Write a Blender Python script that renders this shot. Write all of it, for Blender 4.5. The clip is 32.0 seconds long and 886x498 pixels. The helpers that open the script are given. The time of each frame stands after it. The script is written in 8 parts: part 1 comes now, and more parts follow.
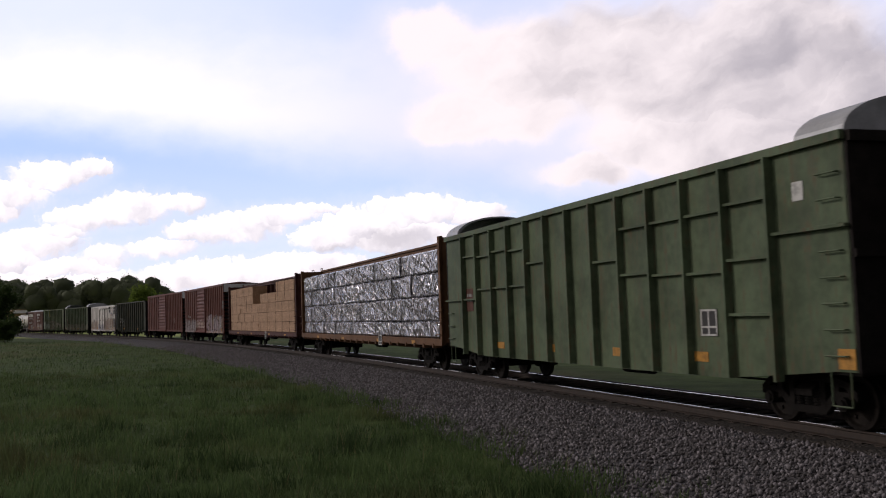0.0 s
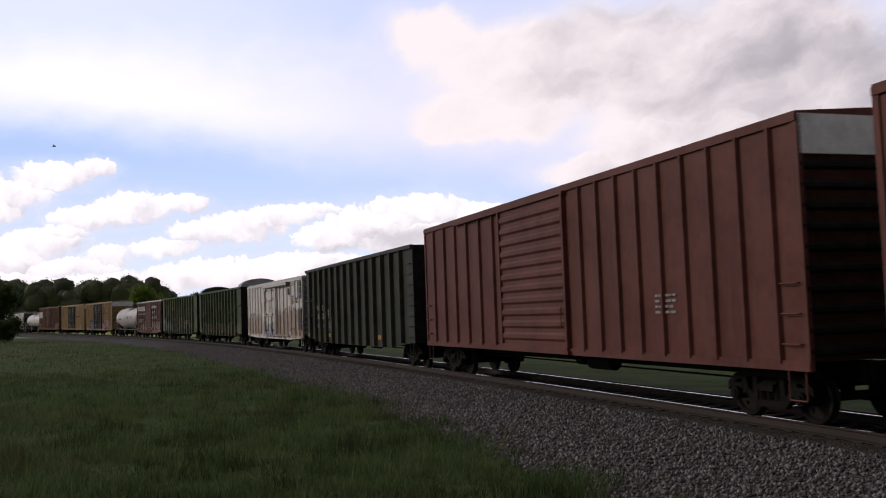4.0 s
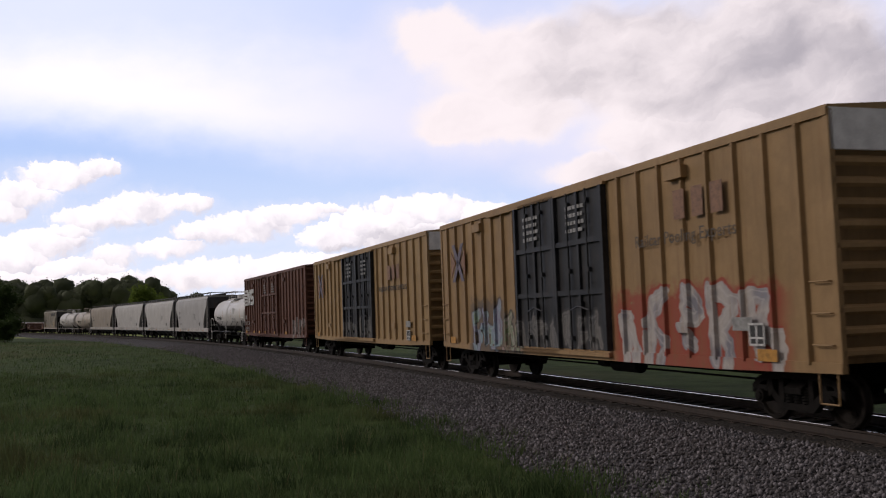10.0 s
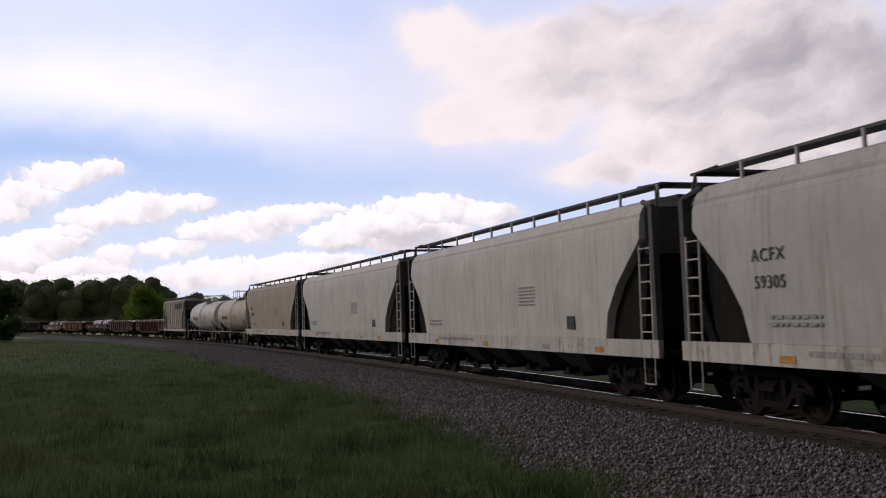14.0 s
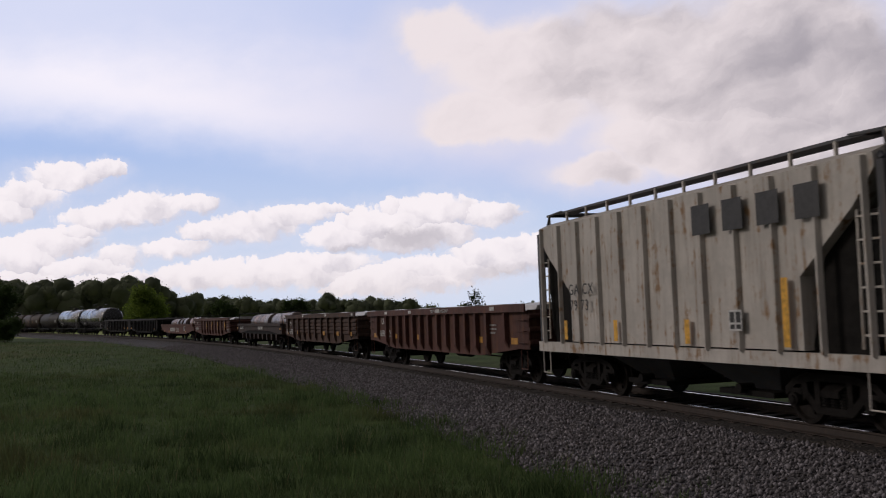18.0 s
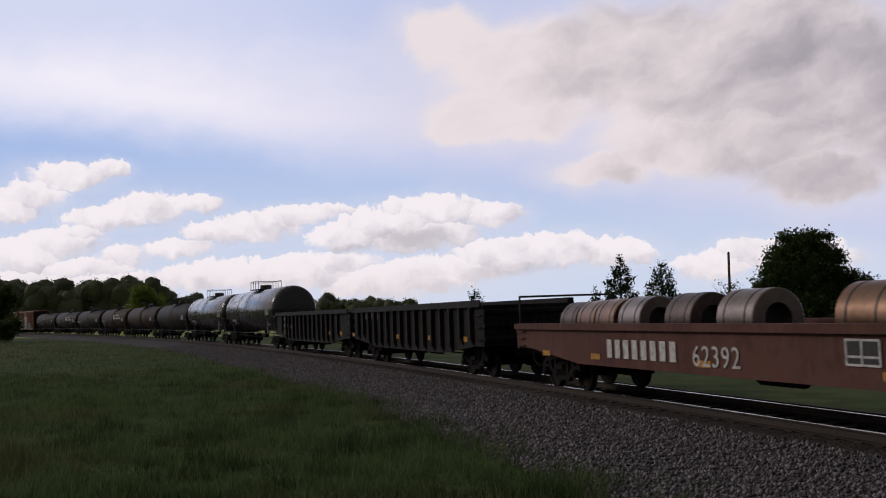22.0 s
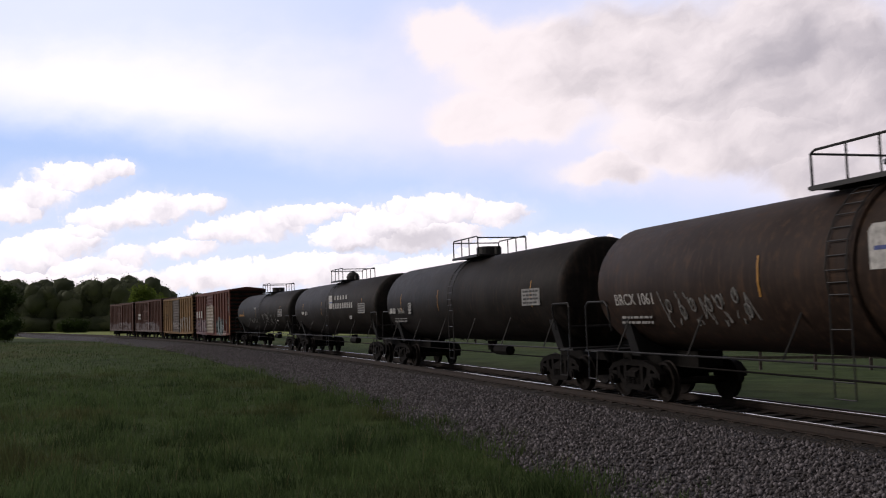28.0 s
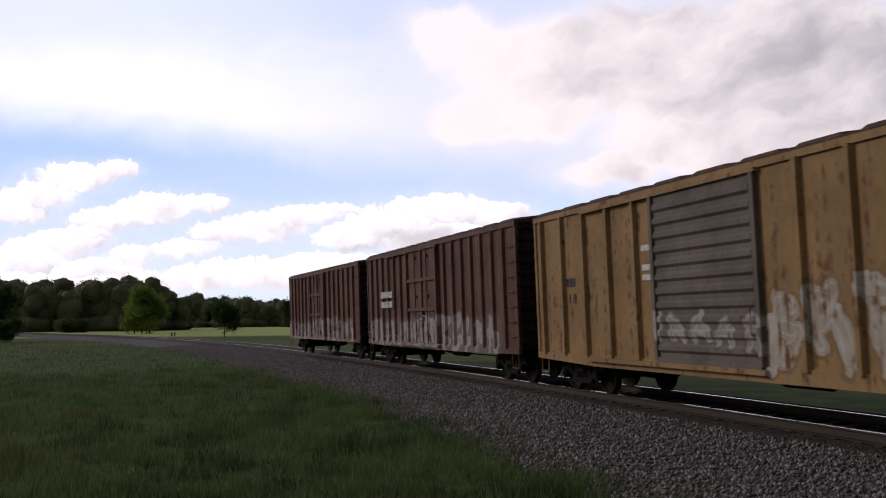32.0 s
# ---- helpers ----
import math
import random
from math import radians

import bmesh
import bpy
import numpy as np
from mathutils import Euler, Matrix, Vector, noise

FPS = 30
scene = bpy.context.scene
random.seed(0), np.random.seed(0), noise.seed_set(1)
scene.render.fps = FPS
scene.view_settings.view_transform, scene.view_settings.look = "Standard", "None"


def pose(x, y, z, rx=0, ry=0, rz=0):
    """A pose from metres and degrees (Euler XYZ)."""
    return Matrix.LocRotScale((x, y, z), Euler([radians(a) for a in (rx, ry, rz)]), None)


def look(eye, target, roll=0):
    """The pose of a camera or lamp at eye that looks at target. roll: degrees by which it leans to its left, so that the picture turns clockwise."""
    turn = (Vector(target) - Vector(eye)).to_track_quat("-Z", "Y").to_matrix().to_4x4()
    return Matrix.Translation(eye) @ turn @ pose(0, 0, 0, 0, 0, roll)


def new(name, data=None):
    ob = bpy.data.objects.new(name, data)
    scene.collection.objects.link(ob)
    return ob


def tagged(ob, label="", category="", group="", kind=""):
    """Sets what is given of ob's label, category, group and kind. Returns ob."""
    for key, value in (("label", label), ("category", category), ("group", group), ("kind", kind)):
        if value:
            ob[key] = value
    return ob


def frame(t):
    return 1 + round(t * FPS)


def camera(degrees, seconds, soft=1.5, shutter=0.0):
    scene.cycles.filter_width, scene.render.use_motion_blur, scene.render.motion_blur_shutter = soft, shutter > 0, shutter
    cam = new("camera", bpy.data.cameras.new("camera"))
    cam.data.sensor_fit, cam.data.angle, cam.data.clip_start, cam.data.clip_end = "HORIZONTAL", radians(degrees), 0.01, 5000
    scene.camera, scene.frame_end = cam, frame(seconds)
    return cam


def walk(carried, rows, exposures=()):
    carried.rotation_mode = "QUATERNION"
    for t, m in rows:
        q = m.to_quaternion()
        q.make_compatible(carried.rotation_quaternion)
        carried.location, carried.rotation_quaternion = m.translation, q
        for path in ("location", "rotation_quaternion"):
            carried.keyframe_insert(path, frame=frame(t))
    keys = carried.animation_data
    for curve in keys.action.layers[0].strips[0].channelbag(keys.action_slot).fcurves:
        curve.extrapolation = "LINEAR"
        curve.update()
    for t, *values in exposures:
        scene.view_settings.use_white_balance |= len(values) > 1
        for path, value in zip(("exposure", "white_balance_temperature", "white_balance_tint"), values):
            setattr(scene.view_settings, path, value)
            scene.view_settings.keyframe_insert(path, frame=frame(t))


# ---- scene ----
cam = camera(50.77, 32.0, soft=1.1, shutter=0.08)
EYE = (0.0, 0.0, 1.702)
AIM = (0.0, 10.0, 1.702 + 10.0 * math.tan(0.0775))
walk(cam, [(0, look(EYE, AIM, -0.464)), (32, look(EYE, AIM, -0.464))],
     exposures=[(t, e, 6500, 18) for t, e in ((0, 0.05), (2, -0.03), (5, 0.0), (12, -0.05), (15, -0.10), (17, -0.18), (19, -0.31), (23, -0.31), (25, -0.17), (28, 0.0), (32, 0.06))])

# ---- world, sun ----
SUN_AZ, SUN_EL = radians(76), radians(24)          # to the left of the view, veiled by cloud
SUN_DIR = Vector((-math.sin(SUN_AZ) * math.cos(SUN_EL), math.cos(SUN_AZ) * math.cos(SUN_EL), math.sin(SUN_EL)))


def nd(nt, kind, loc=None, **inputs):
    n = nt.nodes.new(kind)
    for k, v in inputs.items():
        key = int(k[1:]) if k[0] == "i" and k[1:].isdigit() else k.replace("_", " ")
        if isinstance(v, bpy.types.NodeSocket):
            nt.links.new(v, n.inputs[key])
        else:
            n.inputs[key].default_value = v
    return n


def math_node(nt, op, a, b=None, c=None, clamp=False):
    n = nt.nodes.new("ShaderNodeMath")
    n.operation, n.use_clamp = op, clamp
    for i, v in enumerate((a, b, c)):
        if v is None:
            continue
        if isinstance(v, bpy.types.NodeSocket):
            nt.links.new(v, n.inputs[i])
        else:
            n.inputs[i].default_value = v
    return n.outputs[0]


def vec_node(nt, op, a, b=None):
    n = nt.nodes.new("ShaderNodeVectorMath")
    n.operation = op
    for i, v in enumerate((a, b)):
        if v is None:
            continue
        if isinstance(v, bpy.types.NodeSocket):
            nt.links.new(v, n.inputs[i])
        else:
            n.inputs[i].default_value = v
    return n.outputs["Value"] if op in ("LENGTH", "DOT_PRODUCT") else n.outputs[0]


def smooth_node(nt, x, lo, hi, out_lo=0.0, out_hi=1.0):
    n = nt.nodes.new("ShaderNodeMapRange")
    n.interpolation_type = "SMOOTHSTEP"
    for i, v in enumerate((x, lo, hi, out_lo, out_hi)):
        if isinstance(v, bpy.types.NodeSocket):
            nt.links.new(v, n.inputs[i])
        else:
            n.inputs[i].default_value = v
    return n.outputs[0]


def mix_col(nt, fac, a, b, blend="MIX"):
    n = nt.nodes.new("ShaderNodeMix")
    n.data_type, n.blend_type = "RGBA", blend
    for i, v in ((0, fac), (6, a), (7, b)):
        if isinstance(v, bpy.types.NodeSocket):
            nt.links.new(v, n.inputs[i])
        elif i == 0:
            n.inputs[i].default_value = v
        else:
            n.inputs[i].default_value = (*v[:3], 1)
    return n.outputs[2]


def noise_node(nt, vec, scale, detail=4.0, rough=0.55, distort=0.0):
    n = nd(nt, "ShaderNodeTexNoise", Vector=vec, Scale=scale, Detail=detail, Roughness=rough, Distortion=distort)
    return n.outputs[0]


world = bpy.data.worlds.new("world")
scene.world = world
world.use_nodes = True
wt = world.node_tree
wt.nodes.clear()
sky = wt.nodes.new("ShaderNodeTexSky")
sky.sky_type, sky.sun_disc = "NISHITA", False
sky.sun_elevation, sky.sun_rotation = SUN_EL, -SUN_AZ
sky.air_density, sky.dust_density, sky.ozone_density = 1.0, 1.6, 1.0
wco = wt.nodes.new("ShaderNodeTexCoord").outputs["Generated"]
wn = noise_node(wt, wco, 3.0, 6.0, 0.6)
wmask = smooth_node(wt, wn, 0.28, 0.5)
# thin cloud, brightest round the veiled sun
wdot = wt.nodes.new("ShaderNodeVectorMath")
wdot.operation = "DOT_PRODUCT"
wt.links.new(wco, wdot.inputs[0])
wdot.inputs[1].default_value = SUN_DIR
wglow = smooth_node(wt, wdot.outputs["Value"], -0.3, 1.0)
wcloud = mix_col(wt, wmask, sky.outputs[0], mix_col(wt, wglow, (3.0, 3.0, 3.1), (12.2, 11.5, 10.8)))
wbg = nd(wt, "ShaderNodeBackground", Color=wcloud, Strength=0.034)
wo = wt.nodes.new("ShaderNodeOutputWorld")
wt.links.new(wbg.outputs[0], wo.inputs[0])

sun = new("sun", bpy.data.lights.new("sun", "SUN"))
sun.data.energy, sun.data.angle, sun.data.color = 0.96, radians(12), (1.0, 0.94, 0.85)
sun.matrix_world = look(SUN_DIR * 500, (0, 0, 0))


def group_tree(name, takes, gives):
    """An empty node group with its sockets."""
    g = bpy.data.node_groups.new(name, "ShaderNodeTree")
    for way, socks in (("INPUT", takes), ("OUTPUT", gives)):
        for label, kind in socks:
            g.interface.new_socket(label, in_out=way, socket_type="NodeSocket" + kind)
    return g, g.nodes.new("NodeGroupInput").outputs, g.nodes.new("NodeGroupOutput").inputs


def blob_group():
    g, a, o = group_tree("soft_ellipse", (("At", "Vector"), ("Centre", "Vector"), ("Shrink", "Vector"), ("Field", "Float"), ("High", "Float"), ("Blend", "Float")), (("Field", "Float"), ("High", "Float")))
    q = vec_node(g, "MULTIPLY", vec_node(g, "SUBTRACT", a["At"], a["Centre"]), a["Shrink"])
    f = math_node(g, "SUBTRACT", 1.0, vec_node(g, "LENGTH", q))
    y = vec_node(g, "DOT_PRODUCT", q, (-0.35, 1.0, 0.0))
    more = math_node(g, "GREATER_THAN", f, a["Field"])
    g.links.new(math_node(g, "MULTIPLY_ADD", more, math_node(g, "SUBTRACT", y, a["High"]), a["High"]), o["High"])
    g.links.new(math_node(g, "SMOOTH_MAX", a["Field"], f, a["Blend"]), o["Field"])
    return g


BLOB = blob_group()


# ---- sky backdrop: high veil, broken grey deck and a row of cumulus, drifting slowly to the right ----
def sky_material():
    m = bpy.data.materials.new("sky_glow")
    m.use_nodes = True
    nt = m.node_tree
    nt.nodes.clear()
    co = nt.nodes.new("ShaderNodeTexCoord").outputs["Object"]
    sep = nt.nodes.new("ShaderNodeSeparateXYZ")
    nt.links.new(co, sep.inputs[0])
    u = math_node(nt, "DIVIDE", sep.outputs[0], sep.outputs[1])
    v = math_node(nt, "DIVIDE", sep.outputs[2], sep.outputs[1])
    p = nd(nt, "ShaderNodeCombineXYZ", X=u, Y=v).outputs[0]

    def stir(scale, detail, amount):
        n = nd(nt, "ShaderNodeTexNoise", Vector=p, Scale=scale, Detail=detail, Roughness=0.6).outputs[1]
        return vec_node(nt, "MULTIPLY", vec_node(nt, "SUBTRACT", n, (0.5, 0.5, 0.5)), (amount, amount, 0.0))

    def puffs(at, scale, detail):
        n = nd(nt, "ShaderNodeTexVoronoi", Vector=at, Scale=scale, Detail=detail, Roughness=0.55)
        n.feature = "SMOOTH_F1"
        n.inputs["Smoothness"].default_value = 0.6
        n.normalize = True
        return math_node(nt, "SUBTRACT", 0.5, n.outputs["Distance"])

    def blobs(at, rows, blend):
        """Union of soft ellipses, and how high a place lies in the one that holds it."""
        field = high = None
        for cu, cv, ru, rv in rows:
            g = nt.nodes.new("ShaderNodeGroup")
            g.node_tree = BLOB
            g.inputs["Centre"].default_value = (cu, cv, 0)
            g.inputs["Shrink"].default_value = (1 / ru, 1 / rv, 0)
            g.inputs["Blend"].default_value = blend
            nt.links.new(at, g.inputs["At"])
            if field is None:
                g.inputs["Field"].default_value = -50.0
            else:
                nt.links.new(field, g.inputs["Field"])
                nt.links.new(high, g.inputs["High"])
            field, high = g.outputs["Field"], g.outputs["High"]
        return field, high

    n_big = noise_node(nt, vec_node(nt, "MULTIPLY", p, (1.0, 1.7, 1.0)), 9.0, 6.0, 0.56)
    # clear sky, paler towards the horizon
    col = mix_col(nt, smooth_node(nt, v, 0.0, 0.30), (0.74, 0.86, 1.00), (0.36, 0.56, 0.95))
    # high veil across the upper part, with a soft lower edge that falls to the right
    edge = math_node(nt, "ADD", v, math_node(nt, "MULTIPLY", u, 0.15))
    edge = math_node(nt, "ADD", edge, math_node(nt, "MULTIPLY", math_node(nt, "SUBTRACT", n_big, 0.5), 0.05))
    veil = smooth_node(nt, edge, 0.125, 0.205)
    veil_top = smooth_node(nt, math_node(nt, "ADD", v, math_node(nt, "MULTIPLY", n_big, 0.10)), 0.27, 0.40, 1.0, 0.55)
    veil_col = mix_col(nt, smooth_node(nt, u, -0.42, 0.12), (1.12, 1.11, 1.15), (0.74, 0.79, 0.98))
    col = mix_col(nt, math_node(nt, "MULTIPLY", veil, veil_top), col, veil_col)
    # broad soft deck: cream white along its edge, drawn out into grey streaks towards the right
    pd = vec_node(nt, "ADD", p, vec_node(nt, "ADD", stir(7.0, 2.0, 0.07), stir(30.0, 4.0, 0.028)))
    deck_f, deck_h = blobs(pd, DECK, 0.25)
    skirt = smooth_node(nt, deck_f, -0.75, 0.15)
    col = mix_col(nt, math_node(nt, "MULTIPLY", skirt, 0.5), col, (0.86, 0.87, 0.96))
    deck = smooth_node(nt, math_node(nt, "ADD", deck_f, math_node(nt, "MULTIPLY", puffs(pd, 26.0, 2.0), 0.25)), 0.0, 0.42)
    turn = nt.nodes.new("ShaderNodeMapping")
    turn.inputs["Rotation"].default_value = (0, 0, radians(-24))
    nt.links.new(pd, turn.inputs[0])
    streak = noise_node(nt, vec_node(nt, "MULTIPLY", turn.outputs[0], (0.55, 1.5, 1.0)), 9.0, 5.0, 0.52)
    soft = noise_node(nt, vec_node(nt, "MULTIPLY", turn.outputs[0], (0.8, 1.2, 1.0)), 19.0, 5.0, 0.5)
    depth = math_node(nt, "ADD", math_node(nt, "MULTIPLY", u, 1.15), math_node(nt, "MULTIPLY", v, 0.35))
    depth = math_node(nt, "ADD", depth, math_node(nt, "MULTIPLY", math_node(nt, "SUBTRACT", streak, 0.5), 1.0))
    depth = math_node(nt, "ADD", depth, math_node(nt, "MULTIPLY", math_node(nt, "SUBTRACT", soft, 0.5), 0.75))
    depth = math_node(nt, "ADD", depth, math_node(nt, "MULTIPLY", smooth_node(nt, deck_f, 0.0, 0.55), 0.20))
    depth = math_node(nt, "SUBTRACT", depth, math_node(nt, "MULTIPLY", deck_h, 0.05))
    dark = smooth_node(nt, depth, 0.20, 1.12)
    deck_col = mix_col(nt, dark, (0.99, 0.93, 0.91), (0.44, 0.42, 0.445))
    col = mix_col(nt, math_node(nt, "MULTIPLY", deck, 0.95), col, deck_col)
    # cumulus row and the low bank above the horizon: crisp heads, ragged and wispy skirts
    pc = vec_node(nt, "ADD", p, vec_node(nt, "ADD", stir(26.0, 2.0, 0.018), stir(95.0, 5.0, 0.015)))
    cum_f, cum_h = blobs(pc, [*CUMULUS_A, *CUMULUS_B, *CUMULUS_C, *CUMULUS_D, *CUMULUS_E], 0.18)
    lump, fine = puffs(pc, 48.0, 2.0), noise_node(nt, pc, 70.0, 5.0, 0.6)
    cum_r = math_node(nt, "ADD", cum_f, math_node(nt, "ADD", math_node(nt, "MULTIPLY", lump, 0.55), math_node(nt, "MULTIPLY", math_node(nt, "SUBTRACT", fine, 0.5), 0.85)))
    skirt = smooth_node(nt, cum_f, -0.9, 0.2)
    col = mix_col(nt, math_node(nt, "MULTIPLY", skirt, 0.30), col, (0.90, 0.92, 1.0))
    wisp = smooth_node(nt, math_node(nt, "SUBTRACT", noise_node(nt, p, 22.0, 3.0, 0.5), math_node(nt, "MULTIPLY", cum_h, 0.16)), 0.40, 0.66, 0.14, 0.62)
    cum = smooth_node(nt, cum_r, 0.0, wisp)
    shade = math_node(nt, "ADD", math_node(nt, "MULTIPLY", cum_h, 0.45), math_node(nt, "ADD", math_node(nt, "MULTIPLY", lump, 1.3), math_node(nt, "MULTIPLY", math_node(nt, "SUBTRACT", noise_node(nt, pc, 30.0, 4.0, 0.55), 0.5), 1.3)))
    lit = smooth_node(nt, shade, -0.62, 0.62)
    cum_col = mix_col(nt, lit, (0.64, 0.63, 0.69), (1.10, 1.07, 1.06))
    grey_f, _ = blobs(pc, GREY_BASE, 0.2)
    grey = smooth_node(nt, math_node(nt, "ADD", grey_f, math_node(nt, "MULTIPLY", math_node(nt, "SUBTRACT", fine, 0.5), 0.6)), -0.15, 0.9)
    cum_col = mix_col(nt, math_node(nt, "MULTIPLY", grey, 0.85), cum_col, (0.62, 0.60, 0.63))
    warm = smooth_node(nt, v, 0.015, 0.075)
    cum_col = mix_col(nt, warm, mix_col(nt, 0.45, cum_col, (0.92, 0.86, 0.82)), cum_col)
    col = mix_col(nt, math_node(nt, "MULTIPLY", cum, 0.97), col, cum_col)
    em = nd(nt, "ShaderNodeEmission", Color=col, Strength=1.0)
    o = nt.nodes.new("ShaderNodeOutputMaterial")
    nt.links.new(em.outputs[0], o.inputs[0])
    return m


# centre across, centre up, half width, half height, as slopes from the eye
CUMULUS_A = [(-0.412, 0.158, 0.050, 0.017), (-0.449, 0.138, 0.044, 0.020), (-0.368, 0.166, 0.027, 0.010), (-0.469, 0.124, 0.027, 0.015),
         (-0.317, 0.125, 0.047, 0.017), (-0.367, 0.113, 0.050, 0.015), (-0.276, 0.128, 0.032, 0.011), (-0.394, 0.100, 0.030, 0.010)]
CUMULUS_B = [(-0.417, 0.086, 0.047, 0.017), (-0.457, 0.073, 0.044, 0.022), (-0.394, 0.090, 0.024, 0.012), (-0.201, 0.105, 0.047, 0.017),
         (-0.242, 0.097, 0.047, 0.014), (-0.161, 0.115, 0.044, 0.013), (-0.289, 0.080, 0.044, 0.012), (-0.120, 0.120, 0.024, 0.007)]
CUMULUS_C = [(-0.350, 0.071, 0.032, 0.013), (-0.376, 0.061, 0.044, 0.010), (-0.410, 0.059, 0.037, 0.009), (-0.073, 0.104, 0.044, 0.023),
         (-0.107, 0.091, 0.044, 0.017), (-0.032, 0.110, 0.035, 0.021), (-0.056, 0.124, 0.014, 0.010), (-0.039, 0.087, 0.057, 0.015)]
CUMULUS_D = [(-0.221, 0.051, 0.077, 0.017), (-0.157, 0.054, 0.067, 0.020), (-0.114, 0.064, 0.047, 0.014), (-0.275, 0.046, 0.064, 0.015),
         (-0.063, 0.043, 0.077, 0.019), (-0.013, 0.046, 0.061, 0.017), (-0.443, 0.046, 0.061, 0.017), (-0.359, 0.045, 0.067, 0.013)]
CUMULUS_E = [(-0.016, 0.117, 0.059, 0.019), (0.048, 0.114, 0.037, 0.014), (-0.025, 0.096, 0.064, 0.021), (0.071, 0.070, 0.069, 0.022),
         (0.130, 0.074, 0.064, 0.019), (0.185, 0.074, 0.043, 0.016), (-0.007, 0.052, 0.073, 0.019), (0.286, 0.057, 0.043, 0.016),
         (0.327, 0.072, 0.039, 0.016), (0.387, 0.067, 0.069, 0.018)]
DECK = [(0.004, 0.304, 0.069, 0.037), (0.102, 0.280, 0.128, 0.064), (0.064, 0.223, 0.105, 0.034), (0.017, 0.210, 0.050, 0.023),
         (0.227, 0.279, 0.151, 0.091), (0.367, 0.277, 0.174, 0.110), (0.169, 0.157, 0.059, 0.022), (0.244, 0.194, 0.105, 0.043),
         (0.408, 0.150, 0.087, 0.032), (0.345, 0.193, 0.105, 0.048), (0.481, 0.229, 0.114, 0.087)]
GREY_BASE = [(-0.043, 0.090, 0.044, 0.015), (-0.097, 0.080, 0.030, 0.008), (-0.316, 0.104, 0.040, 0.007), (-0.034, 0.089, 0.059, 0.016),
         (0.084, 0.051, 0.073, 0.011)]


class G:
    """Gathers the faces of one mesh."""

    def __init__(self):
        self.v, self.f = [], []

    def add(self, verts, faces):
        k = len(self.v)
        self.v += [tuple(a) for a in verts]
        self.f += [tuple(i + k for i in f) for f in faces]
        return self

    def box(self, x0, x1, y0, y1, z0, z1):
        return self.add([(x0, y0, z0), (x1, y0, z0), (x1, y1, z0), (x0, y1, z0), (x0, y0, z1), (x1, y0, z1), (x1, y1, z1), (x0, y1, z1)],
                        [(0, 3, 2, 1), (4, 5, 6, 7), (0, 1, 5, 4), (1, 2, 6, 5), (2, 3, 7, 6), (3, 0, 4, 7)])

    def extrude(self, pts, axis, a, b):
        """A closed outline, given in the two other axes, drawn out along one axis from a to b."""
        n = len(pts)
        at = {"x": lambda q, c: (c, q[0], q[1]), "y": lambda q, c: (q[0], c, q[1]), "z": lambda q, c: (q[0], q[1], c)}[axis]
        vs = [at(q, a) for q in pts] + [at(q, b) for q in pts]
        fs = [(i, (i + 1) % n, n + (i + 1) % n, n + i) for i in range(n)] + [tuple(range(n))[::-1], tuple(range(n, 2 * n))]
        return self.add(vs, fs)

    def rod(self, p, q, r, n=7, r2=None):
        p, q = Vector(p), Vector(q)
        d = (q - p).normalized()
        a = d.orthogonal().normalized()
        b = d.cross(a)
        r2 = r if r2 is None else r2
        vs = [p + (a * math.cos(t) + b * math.sin(t)) * r for t in (2 * math.pi * i / n for i in range(n))]
        vs += [q + (a * math.cos(t) + b * math.sin(t)) * r2 for t in (2 * math.pi * i / n for i in range(n))]
        fs = [(i, (i + 1) % n, n + (i + 1) % n, n + i) for i in range(n)] + [tuple(range(n))[::-1], tuple(range(n, 2 * n))]
        return self.add(vs, fs)

    def pipe(self, pts, r, n=6):
        for p, q in zip(pts, pts[1:]):
            self.rod(p, q, r, n)
        return self

    def lathe(self, prof, n=32, axis="x", c=(0, 0)):
        """A profile of (along, radius) turned round an axis through c."""
        vs, fs = [], []
        for a, r in prof:
            for i in range(n):
                t = 2 * math.pi * i / n
                k, l = r * math.cos(t) + c[0], r * math.sin(t) + c[1]
                vs.append({"x": (a, k, l), "y": (k, a, l), "z": (k, l, a)}[axis])
        for j in range(len(prof) - 1):
            fs += [(j * n + i, j * n + (i + 1) % n, (j + 1) * n + (i + 1) % n, (j + 1) * n + i) for i in range(n)]
        fs += [tuple(range(n))[::-1], tuple(range((len(prof) - 1) * n, len(prof) * n))]
        return self.add(vs, fs)

    def mesh(self, name, mat, smooth=0.0):
        me = bpy.data.meshes.new(name)
        me.from_pydata(self.v, [], self.f)
        bm = bmesh.new()
        bm.from_mesh(me)
        bmesh.ops.recalc_face_normals(bm, faces=bm.faces)
        bm.to_mesh(me)
        bm.free()
        if mat:
            me.materials.append(mat)
        if smooth:
            me.shade_smooth()
            me.set_sharp_from_angle(angle=radians(smooth))
        return me


def part(name, g, mat, parent, label="", smooth=0.0):
    ob = new(name, g if isinstance(g, bpy.types.Mesh) else g.mesh(name, mat, smooth))
    ob.parent = parent
    if label:
        ob["label"] = label
    return ob


def thing(name, label, category, group="", kind=""):
    return tagged(new(name), label, category, group, kind)


